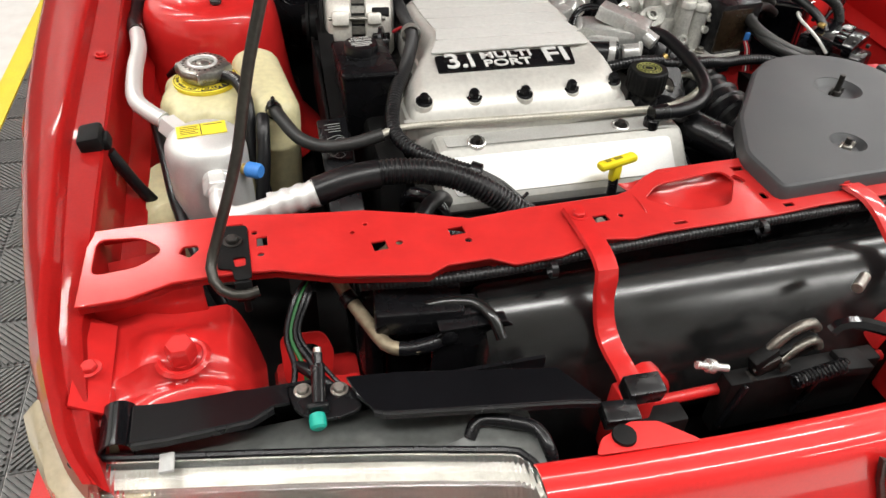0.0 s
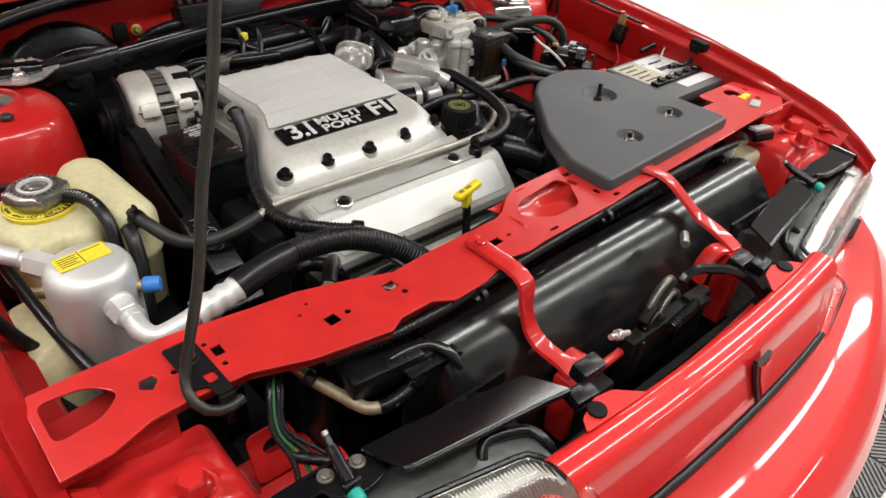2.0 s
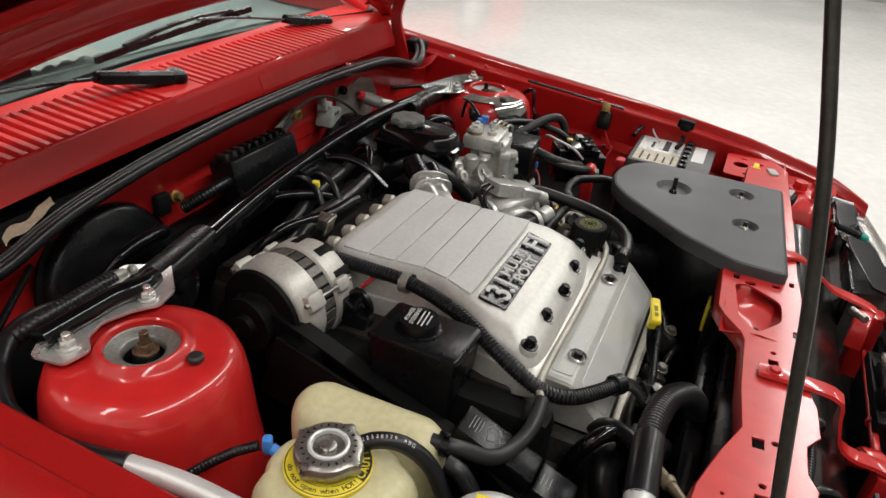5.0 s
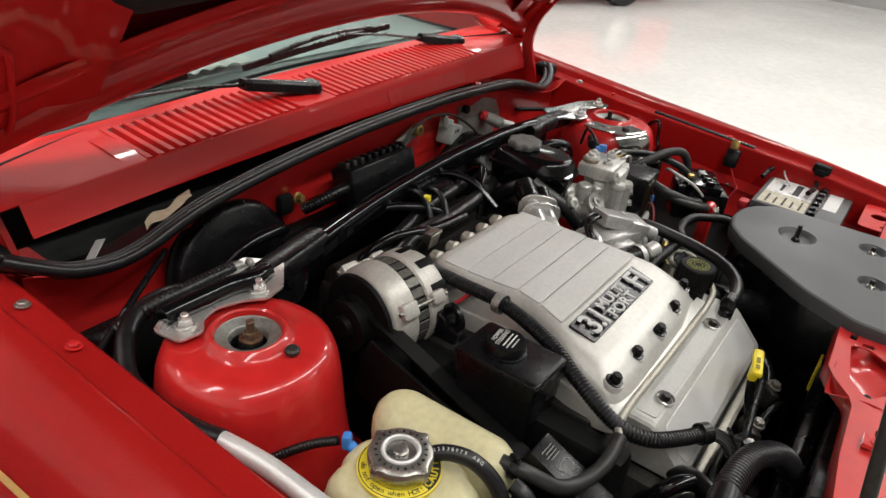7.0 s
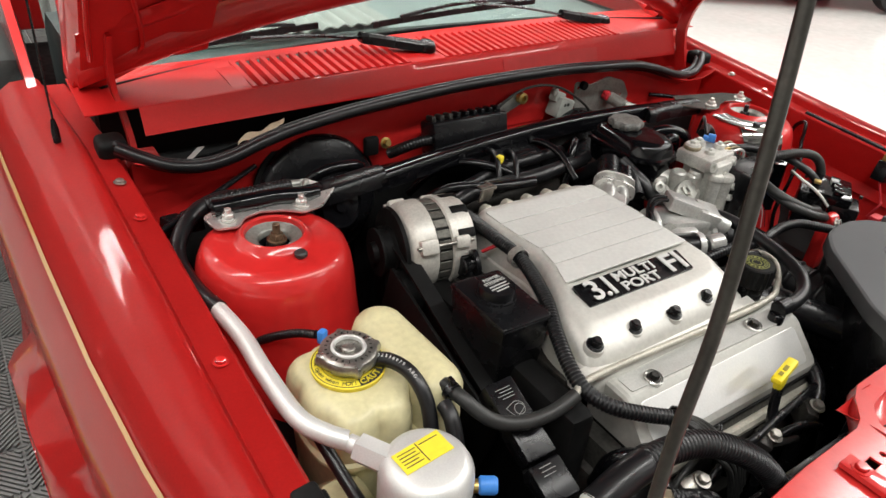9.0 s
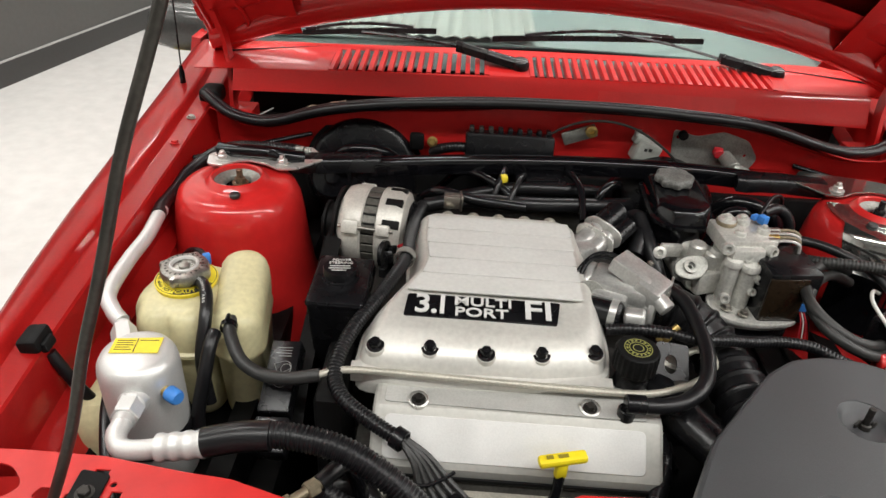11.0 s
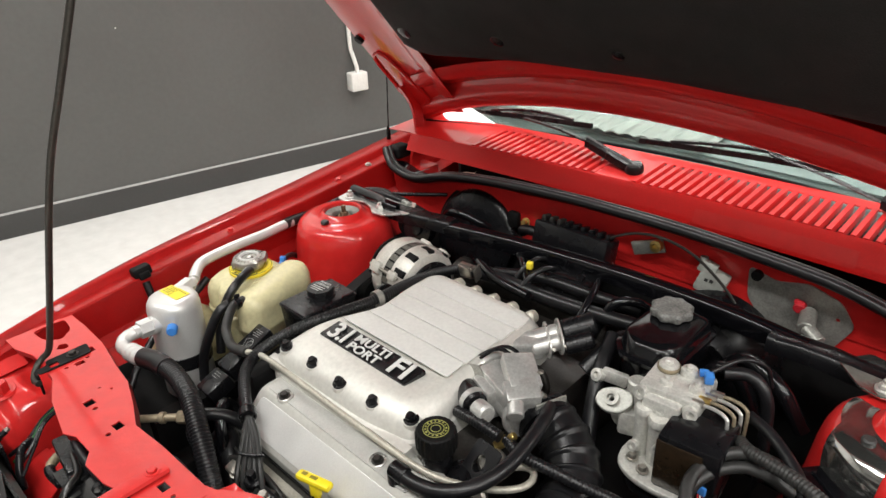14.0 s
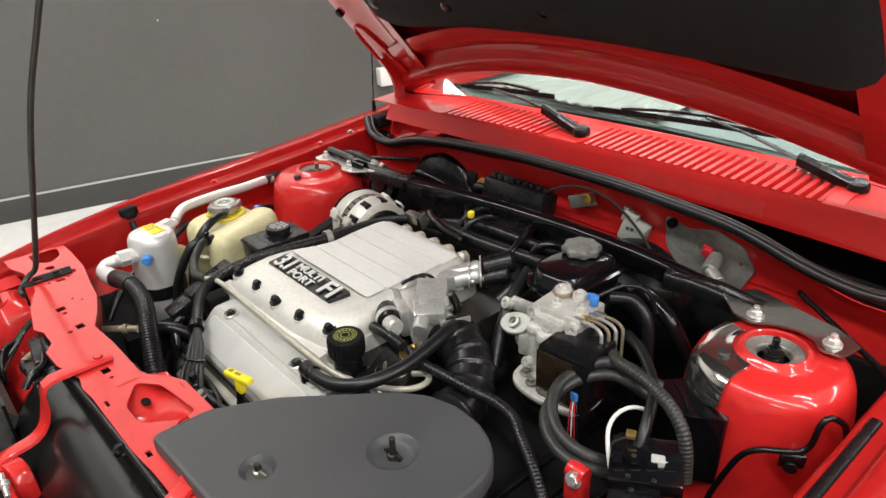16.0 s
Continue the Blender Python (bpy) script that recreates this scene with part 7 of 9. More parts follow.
part("box_body", loft([[(*p, z) for p in inset(lid_out, k)] for z, k in ((0.838, 0.006), (0.78, 0.010), (0.66, 0.03))]), BLACK, airbox)

# ---- strut brace ----
BRACE_BLACK = mat("black_brace_enamel", (0.004, 0.004, 0.005), 0.08, spec=0.5, var=0.3, scale=30, fine=200, bump=0.00002)
FORK = mat("polished_fork_plate", (0.42, 0.42, 0.40), 0.10, metal=0.95, var=0.2, scale=30, fine=200, bump=0.00005)
brace = thing("strut_brace", (0.05, 0.14, 0.87), "black steel strut tower brace", "strut brace")
bpath = spline([(-0.33, 0.096, 0.888), (-0.20, 0.118, 0.891), (-0.05, 0.134, 0.894), (0.10, 0.144, 0.895), (0.25, 0.142, 0.895), (0.37, 0.130, 0.893)], 0.02)
part("bar", loft([[p + Vector((0, dy, dz)) for dy, dz in ((-0.013, -0.022), (0.013, -0.014), (0.0135, 0.0), (0.0125, 0.0035), (0.0105, 0.006), (0.0075, 0.0072), (0.0, 0.0075), (-0.0075, 0.0072), (-0.0105, 0.006), (-0.0128, 0.003), (-0.0138, -0.002))] for p in bpath]), BRACE_BLACK, brace, "", 50)
for s in (-1, 1):
    dy = 0.0
    fd = 0.0 if s < 0 else 0.04
    end = part("end_bracket", loft([[(s * x, y0 + dy, z) for y0, z in ((a, 0.874), (b, 0.878), (b, 0.892), (b - 0.003, 0.897), (b - 0.008, 0.8995), ((a + b) / 2, 0.9005), (a + 0.008, 0.8995), (a + 0.003, 0.897), (a, 0.891))] for x, a, b in ((0.315, 0.086 + fd * 0.5, 0.120 + fd * 0.5), (0.33, 0.082 + fd * 0.5, 0.121 + fd * 0.5), (0.36, 0.076 + fd * 0.8, 0.116 + fd * 0.8), (0.40, 0.068 + fd, 0.108 + fd), (0.44, 0.062 + fd, 0.102 + fd), (0.47, 0.060 + fd, 0.098 + fd))]), BLACK, brace, "", 50)
    # left plate's brighter steel colour puts its bright reflection into the material
    part("fork", plate(rounded([(s * 0.41, fd + 0.075), (s * 0.450, fd + 0.032), (s * 0.480, fd + 0.026), (s * 0.502, fd + 0.042), (s * 0.534, fd + 0.052), (s * 0.558, fd + 0.045), (s * 0.572, fd + 0.026), (s * 0.600, fd + 0.030), (s * 0.607, fd + 0.066), (s * 0.57, fd + 0.09), (s * 0.44, fd + 0.118)][::(-1 if s < 0 else 1)], 0.006), (), 0.004, 0.001, Matrix.Translation((0, 0, 0.8985))), CHROME if s < 0 else FORK, brace, "bright steel fork plate on the tower")
    for bx, by in ((0.476, 0.045), (0.579, 0.048)):
        part("bolt", merge(hexbolt((s * bx, by + fd, 0.899), (0, 0, 1), 0.0085, 0.009), rod((s * bx, by + fd, 0.906), (s * bx, by + fd, 0.914), 0.0045)), CHROME, brace)
part("tube", tube([(-0.592, 0.070, 0.905), (-0.55, 0.068, 0.906), (-0.50, 0.066, 0.906), (-0.475, 0.058, 0.906), (-0.445, 0.068, 0.900)], 0.0125, 0.01, 18), BRACE_BLACK, brace, "glossy black half tube end")
TOWER_ARC = [(0.050, 0.8925), (0.058, 0.8905), (0.076, 0.8902), (0.088, 0.8872), (0.0975, 0.879), (0.1035, 0.864), (0.1075, 0.842), (0.110, 0.82)]


def wrap_pt(u, v):
    """Strap on the tower's shoulder that widens into a folded-down flap."""
    k = max(0.0, min(1.0, (u - 0.42) / 0.22))
    q = v * (2.6 + 3.6 * k * k * (3 - 2 * k) - 0.5 * max(0, u - 0.85) / 0.15)
    i = min(int(q), len(TOWER_ARC) - 2)
    r, z = [TOWER_ARC[i][j] + (TOWER_ARC[i + 1][j] - TOWER_ARC[i][j]) * (q - i) for j in (0, 1)]
    a = radians(160 + 102 * u)
    return (0.531 + (r + 0.0015) * math.cos(a), 0.030 + (r + 0.0015) * math.sin(a), z + 0.001)


part("wrap_plate", sheet(wrap_pt, 36, 16, 0.0022), FORK, brace, "polished steel plate wrapped on the tower")

part("sleeve_end", merge(rod((-0.474, 0.106, 0.899), (-0.452, 0.102, 0.900), 0.0062, 16, 0.002), rod((-0.449, 0.100, 0.899), (-0.441, 0.098, 0.899), 0.0078, 12, 0.002)), GREY_STEEL, brace)

# thin black stay from tower to firewall corner
for s in (-1, 1):
    solid("body_stay", rod((s * 0.655, 0.105, 0.868), (s * 0.47, 0.246, 0.868), 0.0045, 10), BLACK, "thin black steel stay rod", "stay rod", at=(s * 0.6, 0.1, 0.87))

# ---- firewall fittings ----
blower = thing("blower_motor", (-0.37, 0.2, 0.80), "black domed heater blower on the firewall", "blower")
BC = Vector((-0.366, 0.240, 0.795))
part("dome", lathe([(0.112, 0.0), (0.111, 0.014), (0.106, 0.022), (0.098, 0.026), (0.070, 0.031), (0.04, 0.034), (0.012, 0.035), (0.010, 0.038), (0, 0.038)], BC, (0.05, -1, 0.2), 56), BLACK, blower)
part("rim", merge(lathe([(0.111, 0.0), (0.119, 0.002), (0.119, 0.007), (0.111, 0.008)], BC, (0.05, -1, 0.2), 48), obox((-0.262, 0.234, 0.872), (0.028, 0.016, 0.035), (0, 0, 0), 0.006), obox((-0.475, 0.235, 0.80), (0.03, 0.02, 0.03), (0, 0, 0), 0.006)), BLACK_MATT, blower)
part("cool_tube", tube([(-0.42, 0.185, 0.845), (-0.39, 0.172, 0.872), (-0.35, 0.17, 0.878), (-0.315, 0.18, 0.868), (-0.30, 0.20, 0.85)], 0.009, 0.01, 12), BLACK_GLOSS, blower)

modbox = thing("control_module", (-0.08, 0.215, 0.86), "black ribbed control module on the firewall", "control module")
part("case", obox((-0.086, 0.196, 0.880), (0.165, 0.050, 0.07), (-14, 0, 0), 0.006), BLACK, modbox)
for i in range(9):
    part("fin", obox((-0.158 + 0.018 * i, 0.206, 0.918), (0.009, 0.022, 0.010), (-12, 0, 0), 0.002), DARK_STEEL if i < 3 else BLACK, modbox)
part("lead", ribbed([(-0.16, 0.19, 0.885), (-0.185, 0.19, 0.885), (-0.212, 0.20, 0.875), (-0.23, 0.225, 0.855)], 0.010, 0.005), RUBBER, modbox)
part("bolt", hexbolt((-0.232, 0.236, 0.872), (0, -1, 0.3), 0.007, 0.012), BRASS, modbox)

sensor = thing("map_sensor_bracket", (0.045, 0.235, 0.88), "pale plated bracket with a round sensor on the firewall", "bracket")
part("arm", obox((0.048, 0.236, 0.907), (0.065, 0.006, 0.026), (0, -22, 0), 0.002), GREY_STEEL, sensor)
part("eye", lathe([(0.011, 0), (0.011, 0.012), (0.006, 0.013), (0.005, 0.006), (0, 0.006)], (0.068, 0.234, 0.918), (0, -1, 0.1), 22), BRASS, sensor)
part("cable", tube([(-0.06, 0.190, 0.880), (-0.010, 0.200, 0.920), (0.042, 0.205, 0.944), (0.098, 0.206, 0.948), (0.153, 0.204, 0.934), (0.209, 0.198, 0.900), (0.242, 0.193, 0.868)], 0.0026, 0.008, 8), DARK_STEEL, sensor)

CONNECTOR_GREY = mat("grey_green_connector", (0.34, 0.35, 0.32), 0.5, var=0.1, scale=40)
plug = thing("white_connector", (0.17, 0.22, 0.86), "pale grey electrical connector on the firewall", "connector")
part("shell", merge(obox((0.176, 0.228, 0.885), (0.048, 0.034, 0.042), (0, 18, 8), 0.005), obox((0.165, 0.23, 0.909), (0.03, 0.02, 0.02), (0, 18, 8), 0.003)), CONNECTOR_GREY, plug)
part("print", merge(*[obox((0.172 + 0.009 * i, 0.2105, 0.895), (0.006, 0.0008, 0.006), (0, 12, 8), 0) for i in range(2)]), INK, plug)
part("stub", rod((0.157, 0.228, 0.912), (0.156, 0.23, 0.927), 0.007), GREY_STEEL, plug)

pl = thing("valve_plate", (0.315, 0.24, 0.85), "grey plated firewall plate with a red valve", "plate")
part("plate", plate(rounded([(-0.085, 0.045), (-0.04, 0.032), (0.01, 0.045), (0.06, 0.03), (0.085, -0.005), (0.06, -0.055), (-0.05, -0.045), (-0.08, -0.01)], 0.01), [circle(-0.074, 0.03, 0.005, 10), circle(0.06, 0.0, 0.004, 10)], 0.003, 0.0008, Matrix.Translation((0.312, 0.2445, 0.882)) @ Matrix.Rotation(radians(90), 4, "X")), GREY_STEEL, pl)
part("valve", merge(rod((0.316, 0.243, 0.890), (0.318, 0.230, 0.887), 0.0095, 18), obox((0.316, 0.236, 0.896), (0.018, 0.008, 0.008), (0, 8, 0), 0.003)), WIRE_RED, pl, "red valve body")
part("outlet", merge(rod((0.331, 0.24, 0.882), (0.341, 0.20, 0.874), 0.013), rod((0.341, 0.205, 0.874), (0.366, 0.19, 0.866), 0.011)), GREY_STEEL, pl)
part("grommet", rod((0.244, 0.243, 0.919), (0.244, 0.232, 0.919), 0.009), BLACK_MATT, pl)

# scrap of masking paper in the duct
PAPER = mat("brown_paper", (0.50, 0.42, 0.30), 0.8, var=0.15, scale=40)
solid("paper_scrap", sheet(lambda u, v: (-0.497 + 0.082 * u + 0.010 * v, 0.240 + 0.020 * v + 0.012 * u + 0.004 * math.sin(u * 9), 0.912 + 0.017 * u + 0.002 * v + 0.002 * math.sin(u * 14 + v * 5)), 14, 6, 0.0006), PAPER, "torn pale paper scrap on the duct edge", "paper", at=(-0.45, 0.26, 0.90))
solid("foil_strip", obox((-0.565, 0.252, 0.901), (0.045, 0.014, 0.001), (-20, -18, 35), 0), GREY_PLASTIC, "grey folded strip in the air duct", "strip", at=(-0.565, 0.255, 0.895))
solid("duct_edge_strip", tube([(-0.63, 0.275, 0.868), (-0.5, 0.275, 0.883), (-0.38, 0.272, 0.905)], 0.006, 0.02, 8), BLACK, "black edge strip in the air duct", "trim strip", at=(-0.5, 0.27, 0.87))

# ---- dark masses added low in the bay to keep it dark ----
solid("firewall_dark_panel", merge(box(-0.64, 0.64, 0.232, 0.249, 0.30, 0.80, 0.006), box(-0.30, 0.20, 0.22, 0.249, 0.30, 0.825, 0.006)), BLACK_MATT, "black panel added over the lower firewall to darken it", "insulation", at=(0, 0.24, 0.3))
gear = thing("transaxle", (0.3, -0.15, 0.3), "transaxle casing in plain black, added to keep the bay dark", "transaxle")
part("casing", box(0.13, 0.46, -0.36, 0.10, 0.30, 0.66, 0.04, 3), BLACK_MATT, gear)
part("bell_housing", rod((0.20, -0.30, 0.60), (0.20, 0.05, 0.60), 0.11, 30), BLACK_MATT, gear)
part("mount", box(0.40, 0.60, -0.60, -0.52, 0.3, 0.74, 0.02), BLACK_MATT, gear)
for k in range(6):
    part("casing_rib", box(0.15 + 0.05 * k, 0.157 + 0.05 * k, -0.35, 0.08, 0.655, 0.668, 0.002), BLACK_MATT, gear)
solid("rear_head", merge(box(-0.30, 0.08, 0.03, 0.13, 0.55, 0.80, 0.02), rod((-0.29, 0.09, 0.80), (0.07, 0.09, 0.80), 0.03, 20)), DARK_STEEL, "dark block added behind the plenum as the rear cylinder head", "engine part", at=(-0.1, 0.08, 0.55))
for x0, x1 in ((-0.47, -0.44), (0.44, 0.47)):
    solid("bay_dark_panel", box(x0, x1, -0.52, 0.2, 0.46, 0.70), BLACK_MATT, "black panel added low in the bay to darken it", "splash shield", at=(x0, -0.3, 0.46))


def hose(name, label, pts, r, m=None, rib=0.0, category="hose", step=0.01, group=""):
    bm = ribbed(pts, r, rib) if rib else tube(pts, r, step, 12)
    return solid(name, bm, m or RUBBER, label, category, at=pts[0], group=group)


G = "engine bay hoses"
hose("heater_hose", "black heater hose behind the plenum", [(-0.23, 0.03, 0.845), (-0.16, 0.04, 0.855), (-0.05, 0.045, 0.852), (0.05, 0.06, 0.85), (0.13, 0.09, 0.84)], 0.013, group=G)
hose("heater_hose", "black heater hose behind the plenum", [(-0.18, 0.075, 0.84), (-0.08, 0.085, 0.86), (0.02, 0.095, 0.86), (0.10, 0.13, 0.84)], 0.011, group=G)
hose("vacuum_hose", "thin black vacuum hose behind the plenum", [(-0.12, 0.04, 0.84), (-0.105, 0.07, 0.88), (-0.095, 0.11, 0.885), (-0.09, 0.17, 0.84)], 0.005, group=G)
hose("vacuum_hose", "thin black vacuum hose behind the plenum", [(-0.09, 0.03, 0.85), (-0.075, 0.06, 0.882), (-0.06, 0.10, 0.88), (-0.05, 0.16, 0.83)], 0.005, group=G)
solid("wire_clip", obox((-0.098, 0.075, 0.884), (0.012, 0.012, 0.014), (0, 0, 20)), YELLOW_LABEL, "small yellowed plastic wire clip", "clip", at=(-0.098, 0.075, 0.88))
solid("coil_pack", merge(obox((-0.03, 0.11, 0.85), (0.09, 0.05, 0.05), (0, 0, 8), 0.006), obox((-0.03, 0.10, 0.876), (0.06, 0.02, 0.006), (0, 0, 8), 0.002)), BLACK, "black ignition coil block under the brace", "coil", at=(-0.03, 0.11, 0.83))
hose("fat_hose", "thick black hose beside the master cylinder", [(0.115, -0.06, 0.83), (0.13, -0.02, 0.855), (0.13, 0.03, 0.85), (0.12, 0.09, 0.80)], 0.014, group=G)
hose("fat_hose", "thick black hose under the throttle", [(0.125, 0.0, 0.87), (0.14, -0.06, 0.84), (0.155, -0.10, 0.80), (0.17, -0.13, 0.76)], 0.012, group=G)

hose("tower_loom", "black corrugated loom behind the strut tower", [(-0.62, 0.142, 0.855), (-0.595, 0.125, 0.878), (-0.569, 0.112, 0.893), (-0.527, 0.107, 0.897), (-0.478, 0.106, 0.898), (-0.45, 0.114, 0.888), (-0.41, 0.14, 0.86)], 0.0105, rib=0.0055, category="wiring loom")
solid("tower_connector", merge(obox((-0.63, 0.14, 0.85), (0.03, 0.03, 0.03), (0, 10, 20), 0.004), obox((-0.60, 0.155, 0.845), (0.03, 0.02, 0.03), (0, 0, 0), 0.003)), BLACK, "black plug block behind the strut tower", "connector", at=(-0.62, 0.14, 0.83))
hose("pink_wire", "thin red wire behind the strut tower", [(-0.62, 0.145, 0.862), (-0.595, 0.15, 0.868), (-0.57, 0.155, 0.862), (-0.555, 0.16, 0.84)], 0.0022, WIRE_RED, category="wire")
for k, (a, b, c, d, r) in enumerate((((-0.22, 0.17, 0.80), (-0.17, 0.13, 0.865), (-0.11, 0.075, 0.872), (-0.06, 0.03, 0.85), 0.0075), ((-0.02, 0.19, 0.80), (0.01, 0.14, 0.872), (0.035, 0.08, 0.876), (0.04, 0.02, 0.84), 0.0065), ((0.05, 0.06, 0.80), (0.075, 0.075, 0.868), (0.105, 0.105, 0.872), (0.13, 0.16, 0.82), 0.008), ((-0.26, 0.10, 0.80), (-0.215, 0.06, 0.858), (-0.14, 0.028, 0.862), (-0.06, 0.022, 0.858), 0.009), ((0.25, 0.02, 0.80), (0.275, 0.03, 0.862), (0.31, 0.03, 0.868), (0.335, 0.05, 0.80), 0.011), ((0.26, 0.10, 0.81), (0.30, 0.075, 0.868), (0.36, 0.05, 0.862), (0.40, 0.06, 0.80), 0.012))):
    hose("glossy_hose", "glossy black hose below the strut brace", [a, b, c, d], r, BLACK_GLOSS, group=G)
solid("steel_clip", merge(obox((-0.17, 0.012, 0.868), (0.004, 0.02, 0.03), (15, 0, 10), 0.001), obox((-0.17, 0.0, 0.883), (0.004, 0.016, 0.006), (0, 0, 10), 0.001)), STEEL, "small bright steel clip behind the plenum", "clip", at=(-0.17, 0.01, 0.855))

# ---- brake hydraulics ----
booster = thing("brake_booster", (0.2, 0.19, 0.70), "black brake booster drum under the brace", "brake booster")
part("drum", lathe([(0.0, 0.0), (0.05, 0.0), (0.06, 0.01), (0.10, 0.03), (0.108, 0.045), (0.108, 0.075), (0.10, 0.085), (0, 0.085)], (0.21, 0.14, 0.775), (0, 1, 0), 40), BLACK, booster)
mc = thing("master_cylinder", (0.2, 0.03, 0.8), "black brake fluid reservoir with a lobed cap", "brake reservoir")
part("reservoir", loft([[(x, y, z) for x, y in rounded([(0.141 + k, -0.014 + k), (0.168 + k, -0.046 + k), (0.222 - k, -0.044 + k), (0.243 - k, -0.016 + k), (0.245 - k, 0.100 - k), (0.145 + k, 0.110 - k)], 0.014, 3)] for k, z in ((0.010, 0.830), (0.004, 0.836), (0.001, 0.872), (-0.003, 0.873), (-0.003, 0.879), (0.002, 0.881), (0.006, 0.898), (0.010, 0.903), (0.018, 0.905))]), BLACK_GLOSS, mc)
part("neck", lathe([(0.030, 0.898), (0.026, 0.904), (0.025, 0.910)], (0.187, 0.060, 0), seg=28), BLACK_GLOSS, mc)
lob = [[(0.187 + (r + f * 0.0025 * math.cos(8 * a)) * math.cos(a), 0.060 + (r + f * 0.0025 * math.cos(8 * a)) * math.sin(a), z) for a in [2 * math.pi * k / 64 for k in range(64)]] for r, z, f in ((0.029, 0.907, 1), (0.031, 0.910, 1), (0.031, 0.917, 1), (0.028, 0.9205, 0.7), (0.02, 0.921, 0), (0.0, 0.9205, 0))]
part("cap", loft(lob, caps=False), mat("dusty_black_cap", (0.16, 0.16, 0.15), 0.5, var=0.5, scale=50, fine=300), mc, "dusty lobed black cap")
part("body", merge(rod((0.19, 0.12, 0.80), (0.20, -0.07, 0.812), 0.022, 24, 0.004), rod((0.20, -0.06, 0.81), (0.205, -0.10, 0.815), 0.017, 20)), CAST, mc, "cast master cylinder body")

abs_unit = thing("brake_modulator", (0.28, -0.12, 0.77), "cast aluminium brake modulator with a black motor box", "brake modulator")
BASEQ = rounded([(0.232, -0.118), (0.240, -0.148), (0.262, -0.160), (0.298, -0.162), (0.345, -0.152), (0.356, -0.12), (0.345, -0.085), (0.26, -0.06)], 0.016)
part("base_plate", plate(BASEQ, (), 0.012, 0.003, Matrix.Translation((0, 0, 0.786))), ABS_CAST, abs_unit)
part("base_step", plate(inset(BASEQ, 0.008), (), 0.008, 0.002, Matrix.Translation((0, 0, 0.792))), ABS_CAST, abs_unit)
part("base_gasket", plate(inset(BASEQ, -0.003), (), 0.02, 0.003, Matrix.Translation((0, 0, 0.772))), BLACK, abs_unit)
part("tower", merge(obox((0.264, -0.084, 0.838), (0.052, 0.07, 0.10), (0, 0, 6), 0.006), obox((0.268, -0.070, 0.884), (0.085, 0.07, 0.026), (0, 0, 6), 0.005)), ABS_CAST, abs_unit)
for x, y, z0, z1, r in ((0.247, -0.118, 0.79, 0.872, 0.0115), (0.272, -0.122, 0.79, 0.868, 0.013), (0.290, -0.105, 0.79, 0.875, 0.011), (0.236, -0.085, 0.80, 0.868, 0.012)):
    part("column", lathe([(r, z0), (r, z1 - 0.012), (r * 1.18, z1 - 0.010), (r * 1.18, z1 - 0.004), (r, z1), (0, z1)], (x, y, 0), seg=20), ABS_CAST, abs_unit)
for a, d, r, n in (((0.236, -0.104, 0.884), (-0.1, -1, 0.2), 0.010, 0.012), ((0.268, -0.108, 0.872), (0, -1, 0.3), 0.0085, 0.012), ((0.300, -0.098, 0.880), (0.5, -1, 0.2), 0.010, 0.014), ((0.284, -0.124, 0.845), (0.3, -1, 0.2), 0.0075, 0.012), ((0.245, -0.128, 0.808), (-0.2, -1, 0.3), 0.0085, 0.010), ((0.278, -0.130, 0.825), (0.2, -1, 0.3), 0.0065, 0.010)):
    d = Vector(d).normalized()
    part("boss", lathe([(r, 0), (r, n * 0.8), (r * 0.9, n), (r * 0.5, n), (r * 0.45, n * 0.6), (0, n * 0.6)], a, d, 20), ABS_CAST, abs_unit)
for x, y, z, r, n in ((0.245, -0.055, 0.896, 0.014, 0.012), (0.272, -0.048, 0.896, 0.012, 0.010), (0.296, -0.075, 0.896, 0.010, 0.009), (0.258, -0.085, 0.896, 0.009, 0.007)):
    part("top_cap", merge(lathe([(r, 0), (r, n * 0.7), (r * 0.85, n), (0, n)], (x, y, z), (0, 0, 1), 22), hexbolt((x, y, z + n), (0, 0, 1), r * 0.45, 0.005, False)), ABS_CAST, abs_unit)
part("ochre_seal", lathe([(0.0145, 0), (0.016, 0.002), (0.016, 0.006), (0.0145, 0.007)], (0.245, -0.055, 0.897), (0, 0, 1), 22), TAN_PIPE, abs_unit)
part("cylinder_body", merge(rod((0.20, -0.03, 0.835), (0.245, -0.08, 0.835), 0.020, 22, 0.004), rod((0.208, -0.068, 0.80), (0.208, -0.068, 0.866), 0.014, 20, 0.003), rod((0.228, -0.085, 0.80), (0.228, -0.085, 0.862), 0.013, 20, 0.003), obox((0.222, -0.085, 0.815), (0.05, 0.045, 0.04), (0, 0, 20), 0.006)), ABS_CAST, abs_unit)
part("ear", merge(plate(rounded([(-0.028, -0.004), (-0.012, -0.018), (0.012, -0.018), (0.026, -0.004), (0.024, 0.010), (0.0, 0.018), (-0.022, 0.012)], 0.010), [circle(-0.004, 0, 0.005, 14)], 0.010, 0.002, Matrix.Translation((0.193, -0.104, 0.845)) @ Matrix.Rotation(radians(38), 4, "X") @ Matrix.Rotation(radians(20), 4, "Z")), lathe([(0.011, 0), (0.011, 0.003), (0.006, 0.0035)], (0.190, -0.106, 0.846), (0, -0.6, 0.8), 20)), GREY_STEEL, abs_unit)
part("side_stud", merge(lathe([(0.010, 0), (0.010, 0.010), (0.005, 0.011), (0.0045, 0.005), (0, 0.005)], (0.149, -0.072, 0.846), (-0.2, -0.8, 0.5), 20), obox((0.168, -0.062, 0.846), (0.04, 0.012, 0.022), (0, 10, 20), 0.004)), ABS_CAST, abs_unit)
